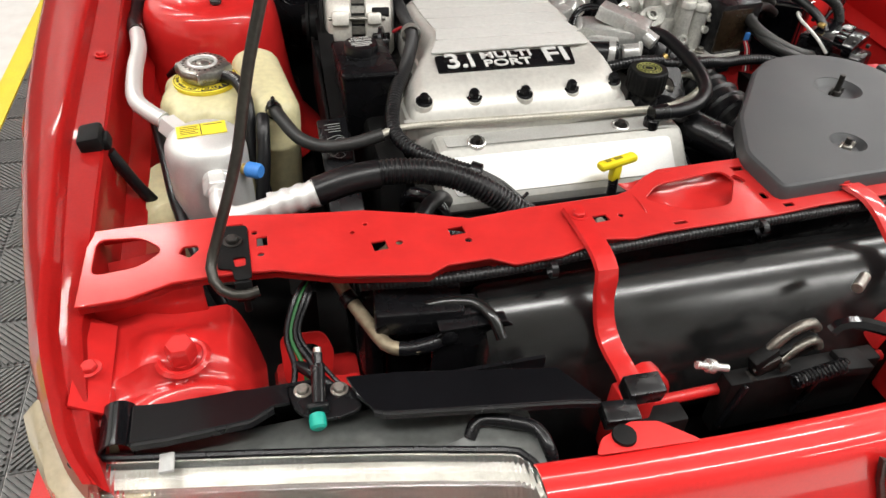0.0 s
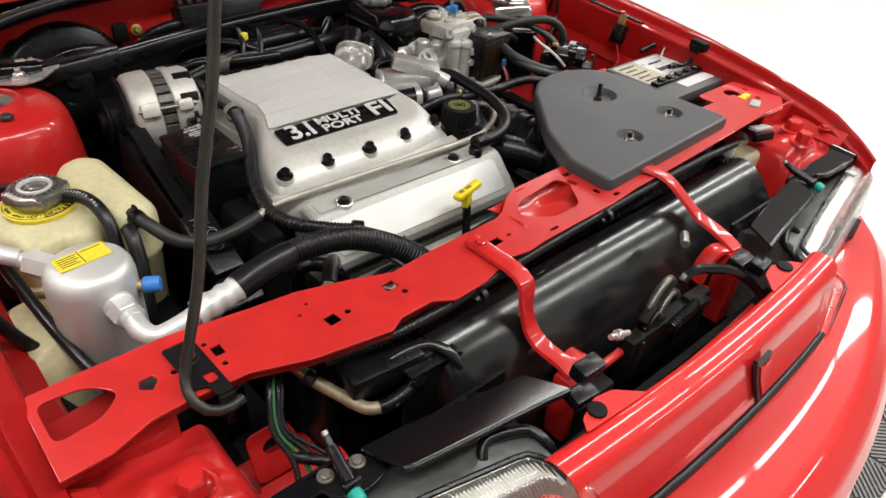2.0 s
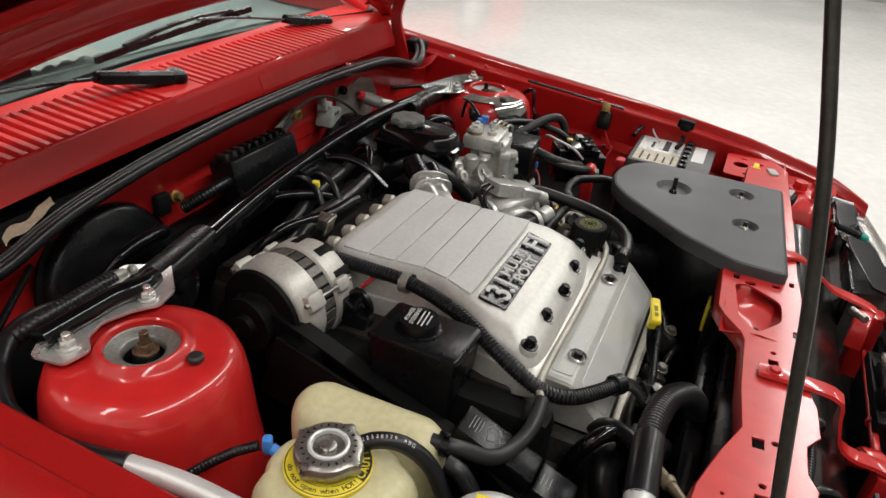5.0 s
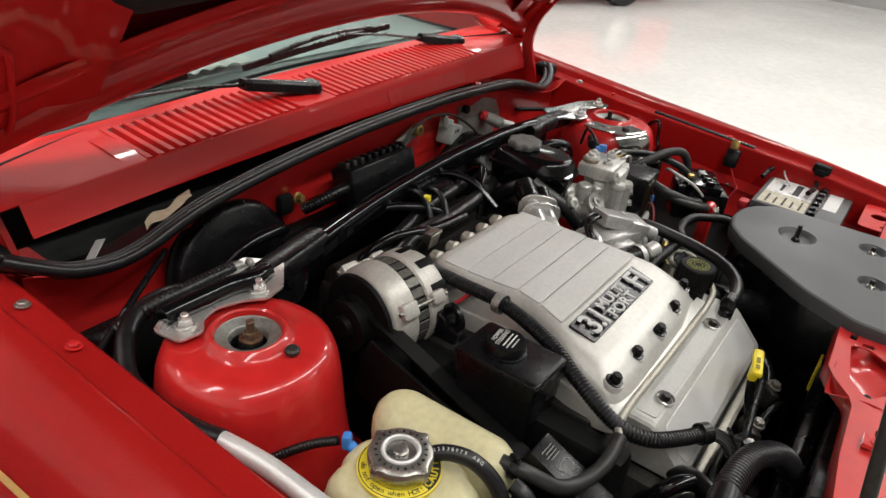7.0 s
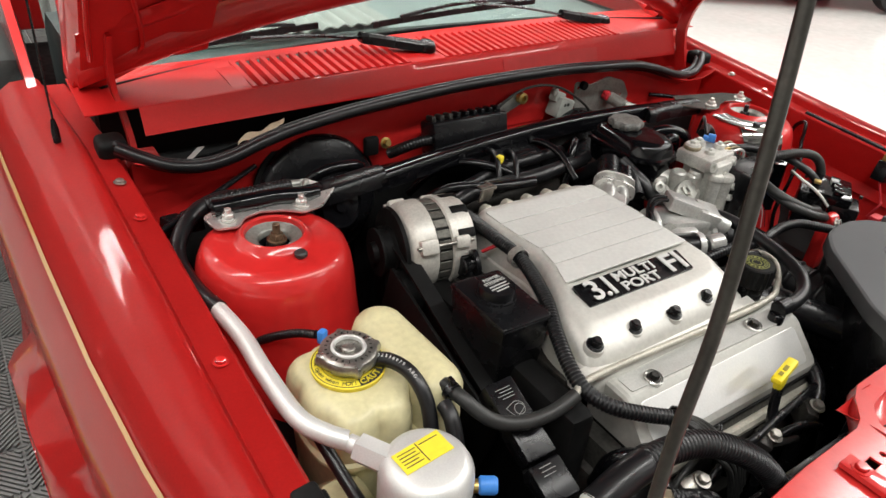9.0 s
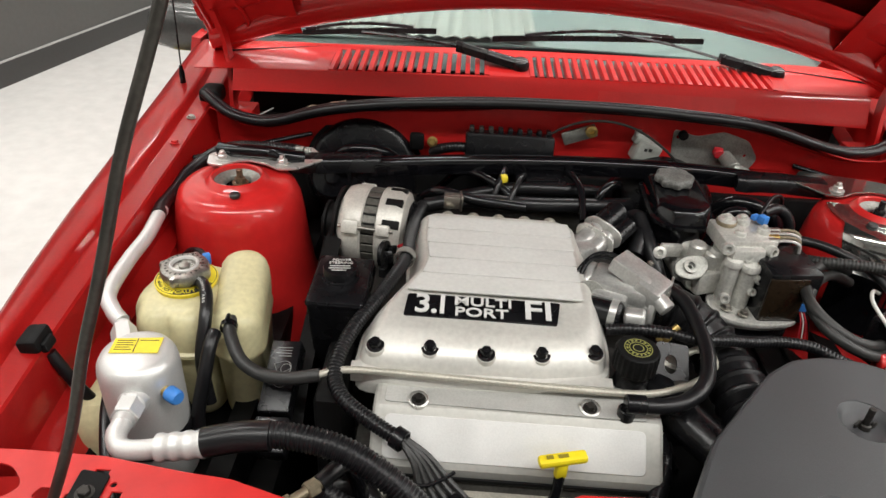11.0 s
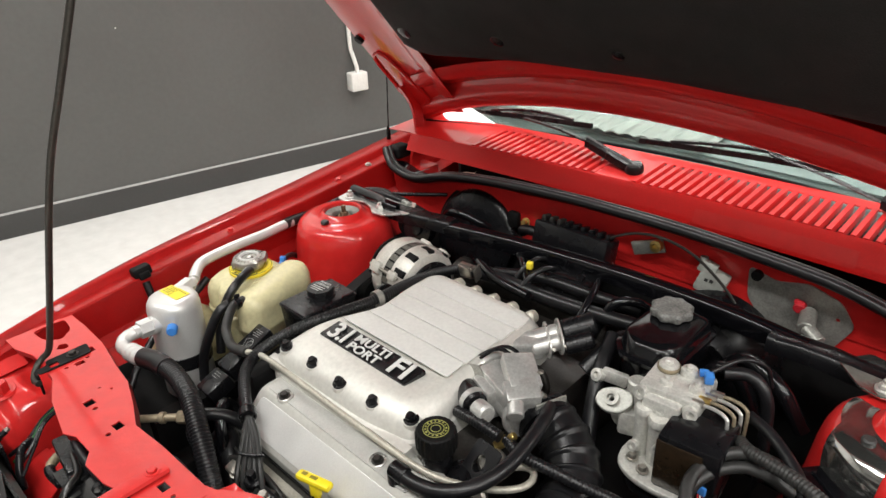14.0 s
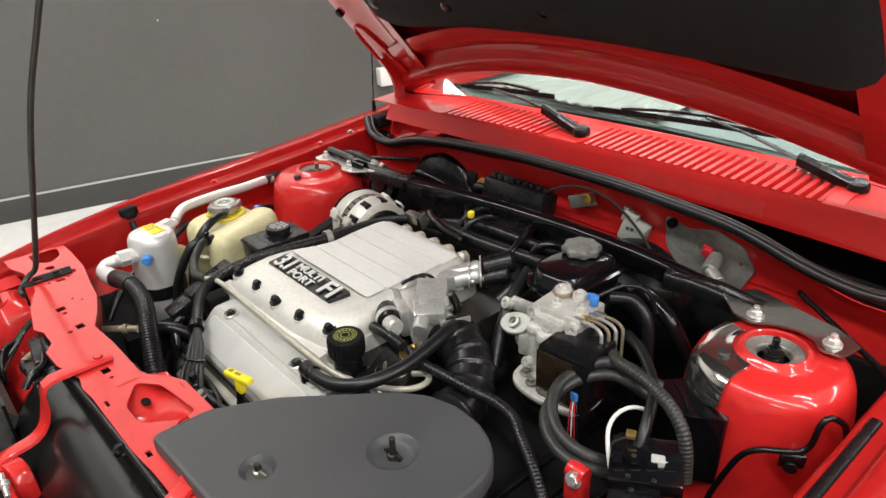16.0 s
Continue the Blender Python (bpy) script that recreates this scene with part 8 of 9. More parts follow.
part("motor_box", obox((0.324, -0.116, 0.832), (0.080, 0.084, 0.090), (0, 0, 6), 0.005), BLACK, abs_unit, "black plastic motor box")
part("box_face", obox((0.318, -0.1575, 0.832), (0.060, 0.006, 0.074), (0, 0, 6), 0.002), mat("brown_black_plastic", (0.022, 0.014, 0.008), 0.2, spec=0.4, var=0.3), abs_unit, "glossy brown-black face")
for p in ((0.248, -0.140, 0.796), (0.270, -0.152, 0.796)):
    part("bolt", hexbolt(p, (0, 0, 1), 0.006, 0.007), STEEL, abs_unit)
for i in range(4):
    a = Vector((0.305 + 0.004 * i, -0.094 + 0.011 * i, 0.893))
    part("brake_pipe", tube([a, a + Vector((0.022, 0.001, 0.002)), a + Vector((0.038, 0.0, -0.001)), a + Vector((0.044, -0.002, -0.012)), a + Vector((0.044, -0.004, -0.075))], 0.0026, 0.005, 8), TAN_PIPE if i % 2 else CHROME, abs_unit)
    part("pipe_nut", rod(a - Vector((0.006, 0, 0)), a + Vector((0.010, 0.001, 0.001)), 0.005, 6, 0.0005), BRASS if i == 1 else STEEL, abs_unit)
part("blue_plug", merge(obox((0.301, -0.052, 0.907), (0.012, 0.014, 0.014), (0, 0, 30), 0.002), obox((0.291, -0.046, 0.907), (0.012, 0.009, 0.008), (0, 0, 30), 0.001)), BLUE, abs_unit, "blue connector")
part("lower_plug", obox((0.353, -0.152, 0.818), (0.012, 0.012, 0.014), (0, 0, -10), 0.002), BLUE, abs_unit, "blue connector with wires")
part("plug_housing", obox((0.355, -0.143, 0.838), (0.018, 0.022, 0.034), (0, 0, 6), 0.003), BLACK, abs_unit)
for i, m in enumerate((WIRE_RED, WHITE_PLASTIC, WIRE_RED, BLACK)):
    part("lead", tube([(0.349 + 0.003 * i, -0.156, 0.811), (0.353 + 0.004 * i, -0.164, 0.795), (0.356 + 0.006 * i, -0.17, 0.76)], 0.0009, 0.008, 6), m, abs_unit)
hose("plug_cable", "black cable from the blue connectors", [(0.31, -0.025, 0.904), (0.34, -0.01, 0.905), (0.365, -0.01, 0.88), (0.372, -0.01, 0.82), (0.375, -0.005, 0.74)], 0.009, group=G)
hose("plug_cable", "thin black cable from the blue connectors", [(0.30, -0.04, 0.91), (0.325, -0.01, 0.925), (0.35, 0.01, 0.915), (0.36, 0.02, 0.88)], 0.003, group=G)

# ---- left side of the bay ----
hose("ring_hose", "pair of grey-black hoses bent in a large ring", [(0.44, -0.085, 0.845), (0.41, -0.10, 0.862), (0.384, -0.110, 0.867), (0.362, -0.124, 0.862), (0.347, -0.150, 0.853), (0.345, -0.183, 0.845), (0.362, -0.214, 0.834), (0.392, -0.232, 0.822), (0.426, -0.228, 0.811), (0.452, -0.208, 0.798), (0.468, -0.19, 0.77)], 0.0085, RUBBER_GREY, group=G)
hose("ring_hose", "pair of grey-black hoses bent in a large ring", [(0.44, -0.10, 0.832), (0.41, -0.112, 0.850), (0.386, -0.122, 0.855), (0.362, -0.143, 0.849), (0.348, -0.175, 0.840), (0.354, -0.214, 0.831), (0.374, -0.238, 0.823), (0.402, -0.249, 0.814), (0.432, -0.242, 0.804), (0.462, -0.212, 0.788), (0.475, -0.19, 0.76)], 0.0080, RUBBER_GREY, group=G)
hose("side_loom", "grey corrugated loom beside the relay box", [(0.366, -0.090, 0.862), (0.384, -0.110, 0.872), (0.412, -0.122, 0.879), (0.450, -0.134, 0.883), (0.488, -0.148, 0.880), (0.514, -0.157, 0.864), (0.527, -0.163, 0.838), (0.533, -0.168, 0.80)], 0.0088, RUBBER_GREY, rib=0.005, category="wiring loom")
hose("cross_loom", "black corrugated loom across the intake duct", [(0.125, -0.262, 0.836), (0.16, -0.272, 0.836), (0.209, -0.264, 0.832), (0.248, -0.251, 0.822), (0.288, -0.244, 0.820), (0.327, -0.250, 0.820), (0.355, -0.266, 0.816), (0.40, -0.29, 0.805), (0.45, -0.32, 0.78)], 0.0082, RUBBER, rib=0.005, category="wiring loom")
hose("white_cable", "white cable bent over the relay box", [(0.466, -0.225, 0.81), (0.452, -0.213, 0.828), (0.440, -0.197, 0.842), (0.436, -0.176, 0.849), (0.441, -0.158, 0.852), (0.451, -0.145, 0.850), (0.464, -0.138, 0.842)], 0.0028, WHITE_PLASTIC, category="cable")
relay = thing("relay_box", (0.50, -0.2, 0.74), "black relay box with plugs and coloured wires", "relay box")
part("case", merge(obox((0.482, -0.185, 0.790), (0.065, 0.055, 0.075), (0, 0, 30), 0.005), obox((0.508, -0.235, 0.785), (0.06, 0.05, 0.06), (0, 0, 30), 0.005)), BLACK, relay)
part("bracket", loft([[(x, y, z) for x, y in rounded([(0.424, -0.074), (0.452, -0.042), (0.530, -0.056), (0.534, -0.086), (0.488, -0.114)], 0.004, 2)] for z in (0.74, 0.8405, 0.843)]), BRACE_BLACK, relay, "glossy black folded bracket")
part("bracket_rib", merge(tube([(0.448, -0.062, 0.8435), (0.474, -0.083, 0.8435), (0.492, -0.102, 0.8435)], 0.0022, 0.01, 8), tube([(0.488, -0.113, 0.8435), (0.533, -0.085, 0.8435)], 0.0018, 0.01, 8)), BRACE_BLACK, relay)
part("side_post", merge(box(0.424, 0.450, -0.262, -0.238, 0.70, 0.802, 0.004), rod((0.424, -0.25, 0.802), (0.450, -0.25, 0.802), 0.012, 16)), RED_BAY, relay, "red body post")
part("post_bolt", hexbolt((0.440, -0.262, 0.800), (0.2, -1, 0.35), 0.0075, 0.007), CHROME, relay)
part("fuse_cover", merge(obox((0.500, -0.203, 0.826), (0.085, 0.075, 0.02), (4, -4, 32), 0.004), *[obox((0.478 + 0.016 * k, -0.230 + 0.012 * k, 0.838), (0.012, 0.016, 0.008), (4, -4, 32), 0.001) for k in range(4)]), BLACK_GLOSS, relay, "glossy black fuse cover")
part("square_stud", obox((0.468, -0.190, 0.845), (0.012, 0.012, 0.006), (0, 0, 30), 0.001), BRASS, relay)
for i, m in enumerate((GREY_PLASTIC, WHITE_PLASTIC, GREEN, GREY_PLASTIC, WIRE_GREEN)):
    part("lead", tube([(0.510 + 0.003 * i, -0.204 + 0.003 * i, 0.838), (0.519 + 0.003 * i, -0.200 + 0.003 * i, 0.842 - 0.002 * i), (0.529 + 0.001 * i, -0.188 + 0.002 * i, 0.836 - 0.003 * i), (0.532, -0.172, 0.815)], 0.0010, 0.004, 6), m, relay)
part("lead_plug", obox((0.513, -0.200, 0.838), (0.016, 0.014, 0.012), (0, 0, 32), 0.002), GREY_PLASTIC, relay)
for p in ((0.49, -0.215, 0.84), (0.515, -0.255, 0.832), (0.47, -0.165, 0.845), (0.525, -0.225, 0.832), (0.50, -0.24, 0.832)):
    part("terminal", obox(p, (0.006, 0.006, 0.006), (0, 0, 30), 0.001), DARK_STEEL, relay)
for p in ((0.476, -0.052, 0.8432), (0.507, -0.062, 0.8432)):
    part("bolt", hexbolt(p, (0, 0, 1), 0.006, 0.006), BLACK, relay)

bat = thing("battery", (0.58, -0.395, 0.64), "grey battery with a printed label and a black hold-down vent strip", "battery")
part("case", box(0.487, 0.672, -0.478, -0.315, 0.64, 0.815, 0.006), BLACK, bat)
part("top", box(0.485, 0.674, -0.480, -0.313, 0.808, 0.830, 0.004), mat("battery_grey", (0.09, 0.09, 0.092), 0.5, var=0.1), bat)
part("label", box(0.492, 0.560, -0.412, -0.322, 0.8302, 0.8308), mat("battery_label", (0.42, 0.38, 0.27), 0.4, var=0.3, scale=60), bat, "tan printed label")
part("bright_label", box(0.562, 0.655, -0.412, -0.322, 0.8302, 0.8309), mat("battery_bright_label", (0.62, 0.62, 0.60), 0.3, var=0.25, scale=70), bat, "white worn label")
part("label_print", merge(*[box(0.500, 0.548 - 0.012 * (i % 2), -0.402 + 0.016 * i, -0.398 + 0.016 * i, 0.8308, 0.8313) for i in range(5)], box(0.575, 0.64, -0.385, -0.372, 0.8309, 0.8314), box(0.58, 0.62, -0.352, -0.346, 0.8309, 0.8314)), INK, bat)
part("vent_strip", merge(box(0.492, 0.668, -0.432, -0.415, 0.830, 0.838, 0.002), *[box(0.505 + 0.03 * i, 0.52 + 0.03 * i, -0.43, -0.417, 0.838, 0.843, 0.002) for i in range(6)]), BLACK, bat)
part("white_label", box(0.55, 0.655, -0.462, -0.436, 0.8302, 0.8308), WHITE_INK, bat)
part("terminal_cover", merge(obox((0.50, -0.30, 0.81), (0.025, 0.02, 0.02), (0, 0, 0), 0.005)), WIRE_RED, bat)
part("cable", tube([(0.62, -0.30, 0.835), (0.66, -0.315, 0.85), (0.668, -0.36, 0.852), (0.655, -0.40, 0.846), (0.62, -0.405, 0.842), (0.57, -0.40, 0.845)], 0.005, 0.01, 10), BLACK, bat)
part("bare_lead", tube([(0.655, -0.30, 0.84), (0.675, -0.285, 0.858), (0.685, -0.30, 0.866), (0.672, -0.325, 0.858), (0.64, -0.34, 0.845), (0.60, -0.36, 0.84)], 0.002, 0.006, 6), GREY_PLASTIC, bat)

hose("fender_hose", "black hose beside the brake modulator", [(0.36, -0.05, 0.875), (0.40, -0.075, 0.878), (0.45, -0.12, 0.87), (0.475, -0.17, 0.85), (0.48, -0.20, 0.82)], 0.0075, group=G)
fr = thing("fender_relay", (0.64, -0.22, 0.83), "grey relay on a bracket inside the fender", "relay")
part("case", obox((0.638, -0.225, 0.848), (0.022, 0.028, 0.04), (0, 15, 0), 0.003), BLACK, fr)
part("tab", obox((0.645, -0.222, 0.876), (0.004, 0.018, 0.022), (0, 15, 0), 0.001), BRASS, fr)
part("lead", tube([(0.63, -0.23, 0.83), (0.62, -0.25, 0.80), (0.60, -0.26, 0.80), (0.59, -0.25, 0.77)], 0.002, 0.006, 6), WIRE_RED, fr)
solid("brake_line", tube([(0.53, -0.11, 0.67), (0.533, -0.099, 0.722), (0.550, -0.098, 0.781), (0.563, -0.094, 0.814), (0.580, -0.089, 0.831), (0.600, -0.076, 0.834), (0.616, -0.063, 0.835), (0.624, -0.056, 0.846), (0.628, -0.051, 0.876), (0.634, -0.042, 0.884), (0.644, -0.022, 0.868), (0.648, -0.012, 0.84)], 0.004, 0.006, 10), BLACK_GLOSS, "black steel brake line along the tower", "brake line", at=(0.58, -0.09, 0.76))
solid("line_clip", merge(obox((0.612, -0.068, 0.822), (0.03, 0.006, 0.022), (10, 0, 38), 0.002), rod((0.612, -0.070, 0.815), (0.614, -0.076, 0.815), 0.008)), BLACK, "black clip holding the brake line", "clip", at=(0.61, -0.07, 0.81))
solid("fender_strip", tube([(lerp(LIP_X, y) + 0.014, y, lerp(LIP_Z, y) + 0.0035) for y in (-0.02, -0.08, -0.14, -0.20, -0.26)], 0.007, 0.02, 8, 0.5), BLACK, "black rubber strip along the fender lip", "rubber strip", at=(0.672, -0.12, 0.87))

# fender lip bumpers, screws
for s in (-1, 1):
    bx = -0.664 if s < 0 else 0.668
    bump = thing("hood_bumper", (bx, -0.40, 0.86), "black rubber hood bumper on the fender lip", "rubber bumper", "hood bumpers")
    part("block", obox((bx, -0.402, 0.871), (0.026, 0.036, 0.020), (4, s * 8, 0), 0.005), BLACK_MATT, bump)
    part("shank", obox((bx - s * 0.014, -0.402, 0.866), (0.010, 0.022, 0.014), (4, s * 12, 0), 0.003), BLACK_MATT, bump)
    rear = thing("corner_block", (s * 0.672, 0.28, 0.91), "black foam block at the fender's rear corner", "rubber block", "corner blocks")
    part("foam", obox((s * 0.672, 0.285, 0.921), (0.042, 0.05, 0.032), (0, 0, 0), 0.010, 3), BLACK_MATT, rear)
    for y in (-0.20, 0.095, 0.19):
        solid("fender_screw", hexbolt((s * (lerp(LIP_X, y) + 0.018), y, lerp(LIP_Z, y) + 0.004), (-s * 0.1, 0, 1), 0.006, 0.005), STEEL if y > 0.1 else RED_BAY, "small fender flange screw", "screw", at=(s * 0.656, y, lerp(LIP_Z, y) - 0.04), group="fender screws")

# antenna
ant = thing("antenna", (-0.738, 0.310, 0.90), "thin black antenna mast on the fender", "antenna")
part("base", merge(lathe([(0.011, 0.908), (0.010, 0.922), (0.0065, 0.926)], (-0.738, 0.310, 0), seg=18)), GREY_STEEL, ant)
part("ferrule", lathe([(0.0055, 0.922), (0.0055, 0.95), (0.003, 0.965)], (-0.738, 0.310, 0), seg=12), BLACK, ant)
part("mast", tube([(-0.738, 0.310, 0.95), (-0.735, 0.321, 1.2), (-0.730, 0.334, 1.55), (-0.727, 0.343, 1.75)], 0.0016, 0.05, 8), BLACK, ant)

# wipers
def wiper(name, pivot, elbow, tip, b0, b1):
    w = thing(name, pivot, "black wiper arm and blade resting on the windscreen", "wiper", "wipers")
    p, e, t = Vector(pivot), Vector(elbow), Vector(tip)
    path = spline([p, p + (e - p) * 0.5, e], 0.012)
    k = len(path) - 1
    part("arm_base", loft([[q + Vector((0, dy * (1 - 0.35 * i / k), dz)) for dy, dz in ((-0.016, -0.008), (-0.014, 0.006), (-0.006, 0.011), (0.006, 0.011), (0.014, 0.006), (0.016, -0.008))] for i, q in enumerate(path)]), BLACK, w)
    part("pivot_cap", lathe([(0.017, -0.012), (0.018, 0.004), (0.014, 0.011), (0, 0.013)], p, (0, -0.2, 1), 22, 1.1), BLACK, w)
    part("arm", tube([e, (e + t) / 2 + Vector((0, 0, 0.004)), t], 0.005, 0.02, 8, 0.6), BLACK, w)
    a, b = Vector(b0), Vector(b1)
    part("blade", loft([[q + Vector((0, dy, dz)) for dy, dz in ((-0.004, -0.010), (-0.003, 0.001), (0.003, 0.001), (0.004, -0.010))] for q in [a + (b - a) * i / 12 + Vector((0, 0, 0.003 * math.sin(math.pi * i / 12))) for i in range(13)]]), BLACK, w)
    part("bridge", loft([[q + Vector((0, dy, dz)) for dy, dz in ((-0.006, 0.002), (-0.004, 0.007), (0.004, 0.007), (0.006, 0.002))] for q in [a + (b - a) * (0.15 + 0.7 * i / 12) + Vector((0, 0, 0.010 * math.sin(math.pi * i / 12))) for i in range(13)]]), BLACK, w)


wiper("wiper", (-0.068, 0.372, 0.990), (-0.20, 0.400, 1.012), (-0.40, 0.438, 1.018), (-0.57, 0.462, 1.002), (-0.245, 0.487, 1.020))
wiper("wiper", (0.462, 0.425, 0.990), (0.35, 0.452, 1.006), (0.14, 0.505, 1.030), (-0.125, 0.487, 1.012), (0.335, 0.533, 1.022))

# ---- low front details ----
tan = thing("condenser_pipe", (-0.40, -0.68, 0.7), "aged tan metal condenser pipe", "pipe")
part("pipe", tube([(-0.432, -0.592, 0.80), (-0.420, -0.605, 0.793), (-0.408, -0.632, 0.782), (-0.394, -0.665, 0.776), (-0.382, -0.690, 0.773), (-0.363, -0.699, 0.773), (-0.34, -0.698, 0.774), (-0.318, -0.692, 0.776)], 0.0072, 0.008, 12), TAN_PIPE, tan)
part("sleeve", rod((-0.413, -0.622, 0.786), (-0.408, -0.633, 0.782), 0.0095), BLACK, tan)
part("dark_end", tube([(-0.372, -0.697, 0.773), (-0.363, -0.699, 0.773), (-0.34, -0.698, 0.774), (-0.318, -0.692, 0.776)], 0.0078, 0.008, 12), BLACK, tan)
cond = thing("condenser_bracket", (-0.33, -0.67, 0.68), "black moulded condenser brackets", "bracket")
part("bracket", merge(obox((-0.345, -0.66, 0.79), (0.09, 0.05, 0.03), (0, 0, -6), 0.004), obox((-0.30, -0.675, 0.775), (0.03, 0.03, 0.05), (0, 0, 0), 0.004), obox((-0.36, -0.64, 0.77), (0.05, 0.04, 0.06), (0, 0, 0), 0.004)), BLACK, cond)
part("side_plate", plate(rounded([(-0.340, 0.70), (-0.185, 0.70), (-0.190, 0.715), (-0.205, 0.737), (-0.243, 0.756), (-0.252, 0.781), (-0.264, 0.792), (-0.322, 0.794), (-0.337, 0.780)], 0.006), [circle(-0.285, 0.745, 0.004, 10)], 0.004, 0.001, Matrix.Translation((0, -0.700, 0)) @ Matrix.Rotation(radians(90), 4, "X")), BLACK, cond)
part("bent_edge", box(-0.332, -0.262, -0.702, -0.676, 0.7905, 0.7945, 0.001), BLACK, cond)
part("screw", lathe([(0.009, 0), (0.0085, 0.003), (0.004, 0.005), (0, 0.005)], (-0.322, -0.700, 0.782), (0, -1, 0.1), 16), BLACK, cond)
bundle = thing("lamp_wiring", (-0.47, -0.70, 0.74), "black and green lamp wires running down beside the cover", "wiring")
for i, (dx, m) in enumerate(((0, BLACK), (0.008, WIRE_GREEN), (0.016, BLACK), (0.024, BLACK))):
    part("wire", tube([(-0.452 + dx * 0.4, -0.622, 0.812), (-0.466 + dx * 0.6, -0.640, 0.806), (-0.478 + dx * 0.5, -0.668, 0.785), (-0.474 + dx * 1.1, -0.695, 0.765), (-0.485 + dx * 2.6, -0.725, 0.745)], 0.0024 + 0.0008 * (i % 2 == 0), 0.008, 8), m, bundle)
part("sleeve", tube([(-0.47, -0.69, 0.765), (-0.455, -0.71, 0.768), (-0.435, -0.725, 0.75), (-0.425, -0.73, 0.72)], 0.006, 0.008, 10), BLACK, bundle)
hose("fender_cable", "black cable down beside the washer bottle", [(-0.650, -0.403, 0.852), (-0.643, -0.403, 0.834), (-0.630, -0.402, 0.800), (-0.610, -0.400, 0.758), (-0.590, -0.405, 0.70)], 0.0072, group=G)
hose("fender_cable", "black cable beside the canister", [(-0.61, -0.30, 0.83), (-0.60, -0.36, 0.80), (-0.59, -0.42, 0.78), (-0.57, -0.48, 0.74), (-0.55, -0.52, 0.70)], 0.007, group=G)
hose("radiator_hose", "thick black radiator hose below the valve cover", [(-0.20, -0.52, 0.60), (-0.23, -0.50, 0.68), (-0.265, -0.475, 0.725), (-0.30, -0.47, 0.72), (-0.32, -0.49, 0.66), (-0.32, -0.50, 0.58)], 0.018, group=G)
hose("front_pipe", "black pipe below the dipstick", [(0.02, -0.50, 0.60), (0.05, -0.49, 0.70), (0.08, -0.47, 0.735), (0.10, -0.42, 0.755), (0.10, -0.36, 0.76)], 0.011, BLACK, group=G)
hose("front_pipe", "thin black cable beside the dipstick", [(-0.10, -0.49, 0.70), (-0.03, -0.505, 0.735), (0.02, -0.52, 0.72), (0.03, -0.53, 0.64)], 0.005, BLACK, group=G)
hose("ac_fitting_pipe", "aged brass pipe fitting below the hose", [(-0.40, -0.585, 0.775), (-0.36, -0.560, 0.784), (-0.33, -0.532, 0.786), (-0.305, -0.507, 0.785)], 0.0062, TAN_PIPE, category="pipe")
hose("fitting_hose", "black hose from the brass fitting", [(-0.308, -0.510, 0.785), (-0.29, -0.485, 0.786), (-0.27, -0.46, 0.775), (-0.255, -0.44, 0.75)], 0.010, RUBBER, group=G)
solid("fitting_nut", merge(rod((-0.320, -0.522, 0.786), (-0.310, -0.512, 0.785), 0.0105, 6, 0.001), rod((-0.340, -0.541, 0.785), (-0.333, -0.535, 0.786), 0.0092)), TAN_PIPE, "tarnished pipe nut on the fitting", "pipe nut", at=(-0.32, -0.52, 0.77))
hose("head_wire", "black sensor wires below the valve cover", [(-0.20, -0.50, 0.71), (-0.15, -0.495, 0.742), (-0.10, -0.492, 0.735), (-0.04, -0.485, 0.738), (0.03, -0.480, 0.742), (0.08, -0.47, 0.735)], 0.0055, BLACK, group=G, category="wire")
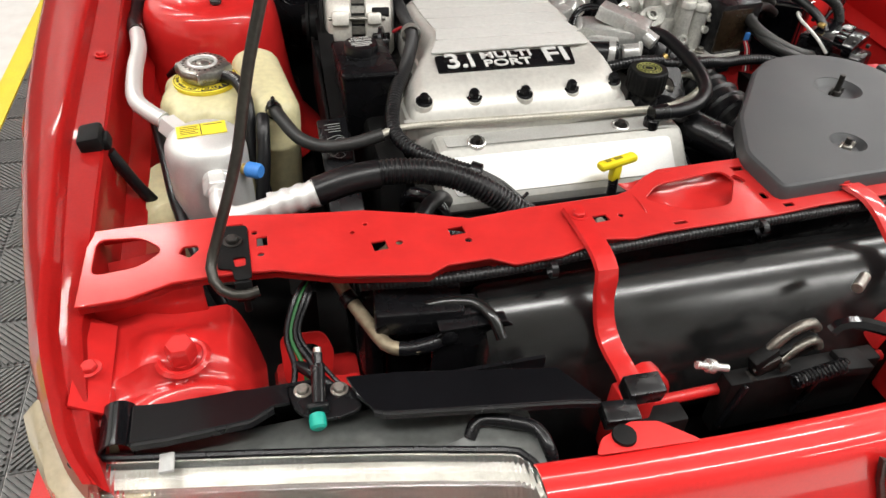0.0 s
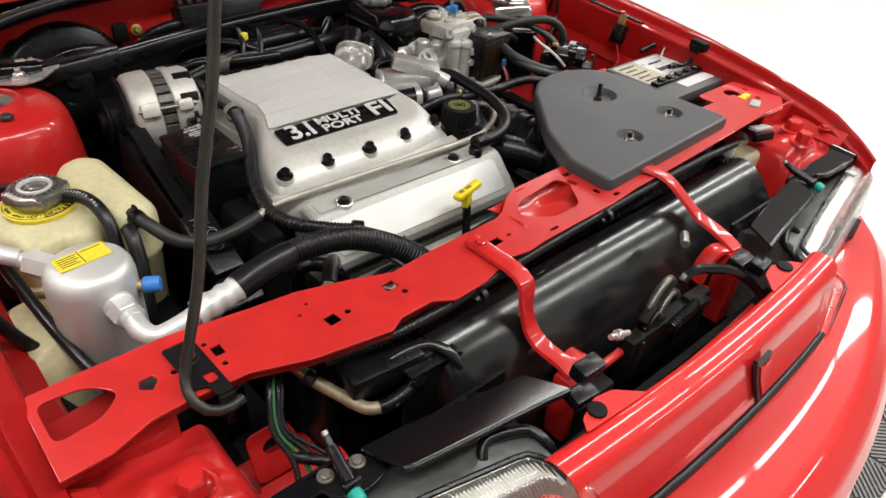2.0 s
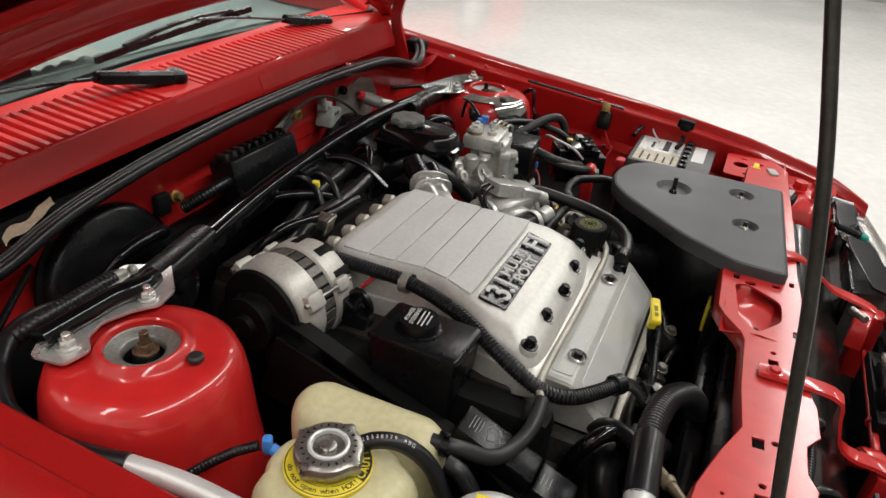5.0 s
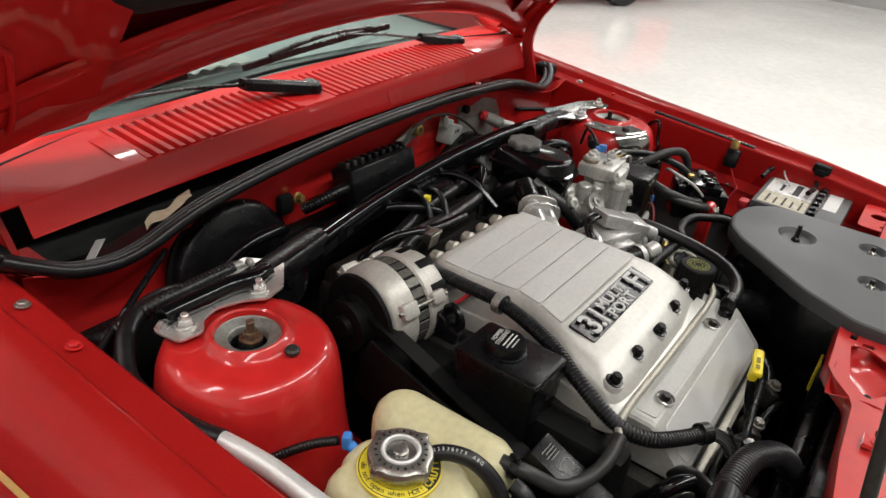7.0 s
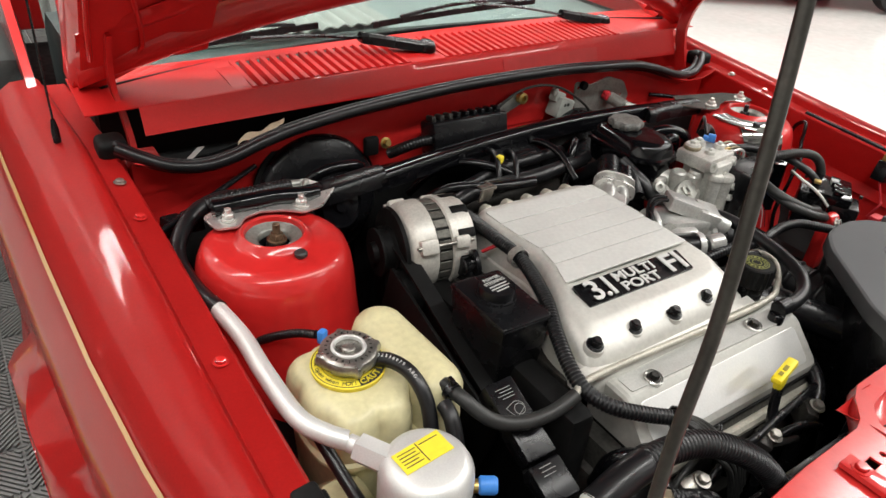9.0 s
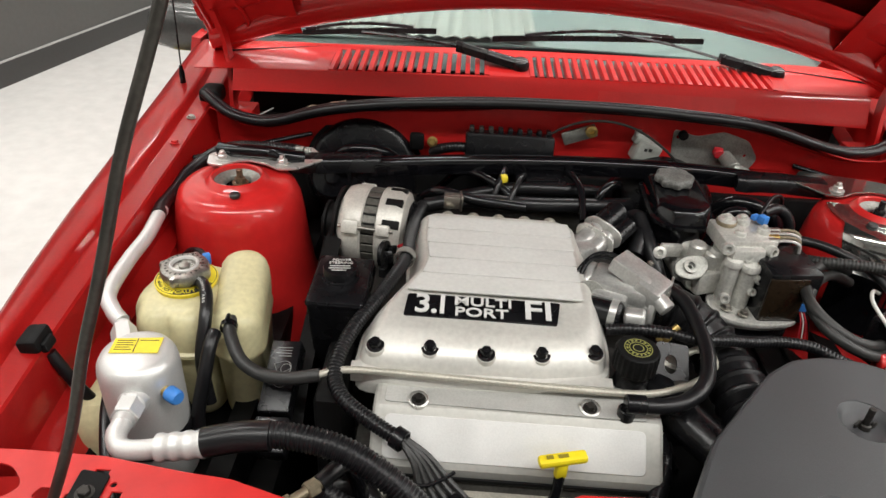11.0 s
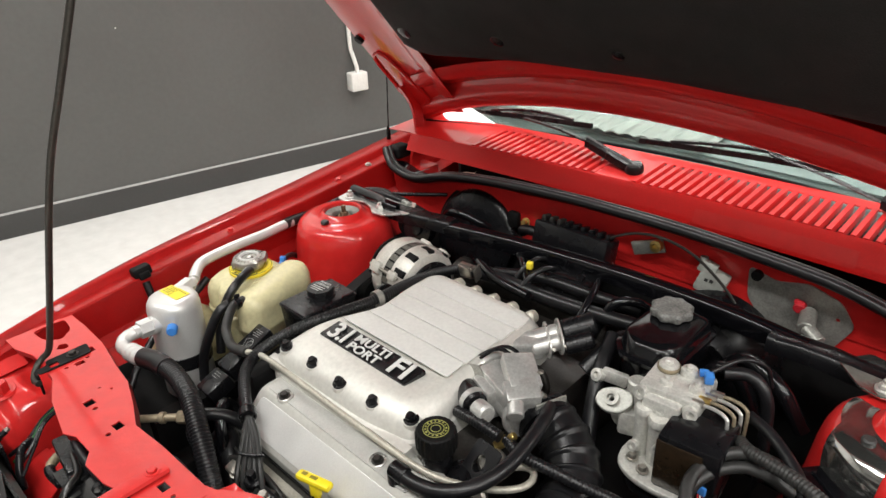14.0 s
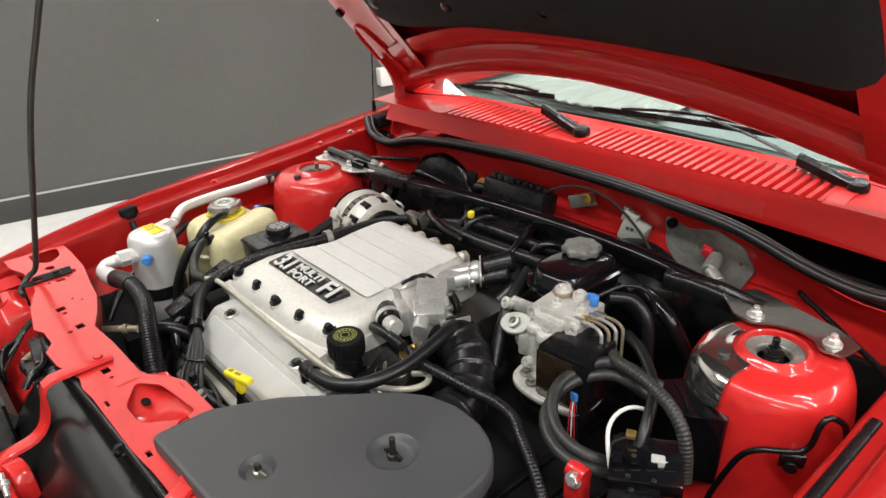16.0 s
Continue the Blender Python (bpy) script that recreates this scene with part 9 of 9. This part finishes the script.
hose("head_wire", "black sensor wires below the valve cover", [(-0.26, -0.49, 0.72), (-0.20, -0.478, 0.738), (-0.12, -0.478, 0.728), (-0.06, -0.50, 0.715), (0.0, -0.505, 0.70)], 0.0045, RUBBER_GREY, group=G, category="wire")
hose("lower_loom", "black corrugated hose behind the tie bar", [(-0.300, -0.510, 0.772), (-0.284, -0.518, 0.768), (-0.262, -0.520, 0.757), (-0.242, -0.521, 0.744), (-0.222, -0.527, 0.732), (-0.205, -0.53, 0.70)], 0.0105, RUBBER, rib=0.005, category="wiring loom")
hose("head_wire", "black coil of hose beside the valve cover", [(-0.30, -0.42, 0.70), (-0.31, -0.44, 0.765), (-0.292, -0.462, 0.782), (-0.270, -0.480, 0.76), (-0.262, -0.49, 0.70)], 0.010, BLACK_GLOSS, group=G)
solid("oil_sender", merge(rod((-0.155, -0.492, 0.715), (-0.155, -0.498, 0.752), 0.014, 18, 0.003), rod((-0.155, -0.498, 0.752), (-0.155, -0.500, 0.765), 0.007, 12)), BLACK, "black sensor plug below the valve cover", "sensor", at=(-0.155, -0.492, 0.71))
fan = thing("radiator_fan", (-0.05, -0.55, 0.4), "black radiator fan shroud behind the radiator", "fan shroud")
part("shroud", merge(box(-0.30, 0.25, -0.573, -0.545, 0.36, 0.745, 0.01), rod((-0.02, -0.54, 0.55), (-0.02, -0.50, 0.55), 0.05, 24)), BLACK, fan)
part("yellow_tag", obox((0.06, -0.538, 0.77), (0.03, 0.004, 0.05), (0, 0, 0), 0.001), YELLOW_LABEL, fan)
part("post", merge(box(0.02, 0.045, -0.565, -0.54, 0.70, 0.80, 0.004)), BLACK, fan)
for p, n in (((-0.215, -0.490, 0.715), 0), ((-0.135, -0.492, 0.725), 1), ((-0.07, -0.490, 0.715), 2), ((0.03, -0.488, 0.718), 3)):
    br = thing("head_bracket", p, "plated bracket and sensor on the cylinder head", "bracket", "head brackets")
    part("plate", obox(p, (0.04, 0.02, 0.03), (20, 0, 15 * n), 0.004), STEEL if n == 0 else DARK_STEEL, br)
    part("bolt", hexbolt((p[0] + 0.01, p[1] - 0.008, p[2] + 0.014), (0, -0.3, 1), 0.0075, 0.008), STEEL, br)
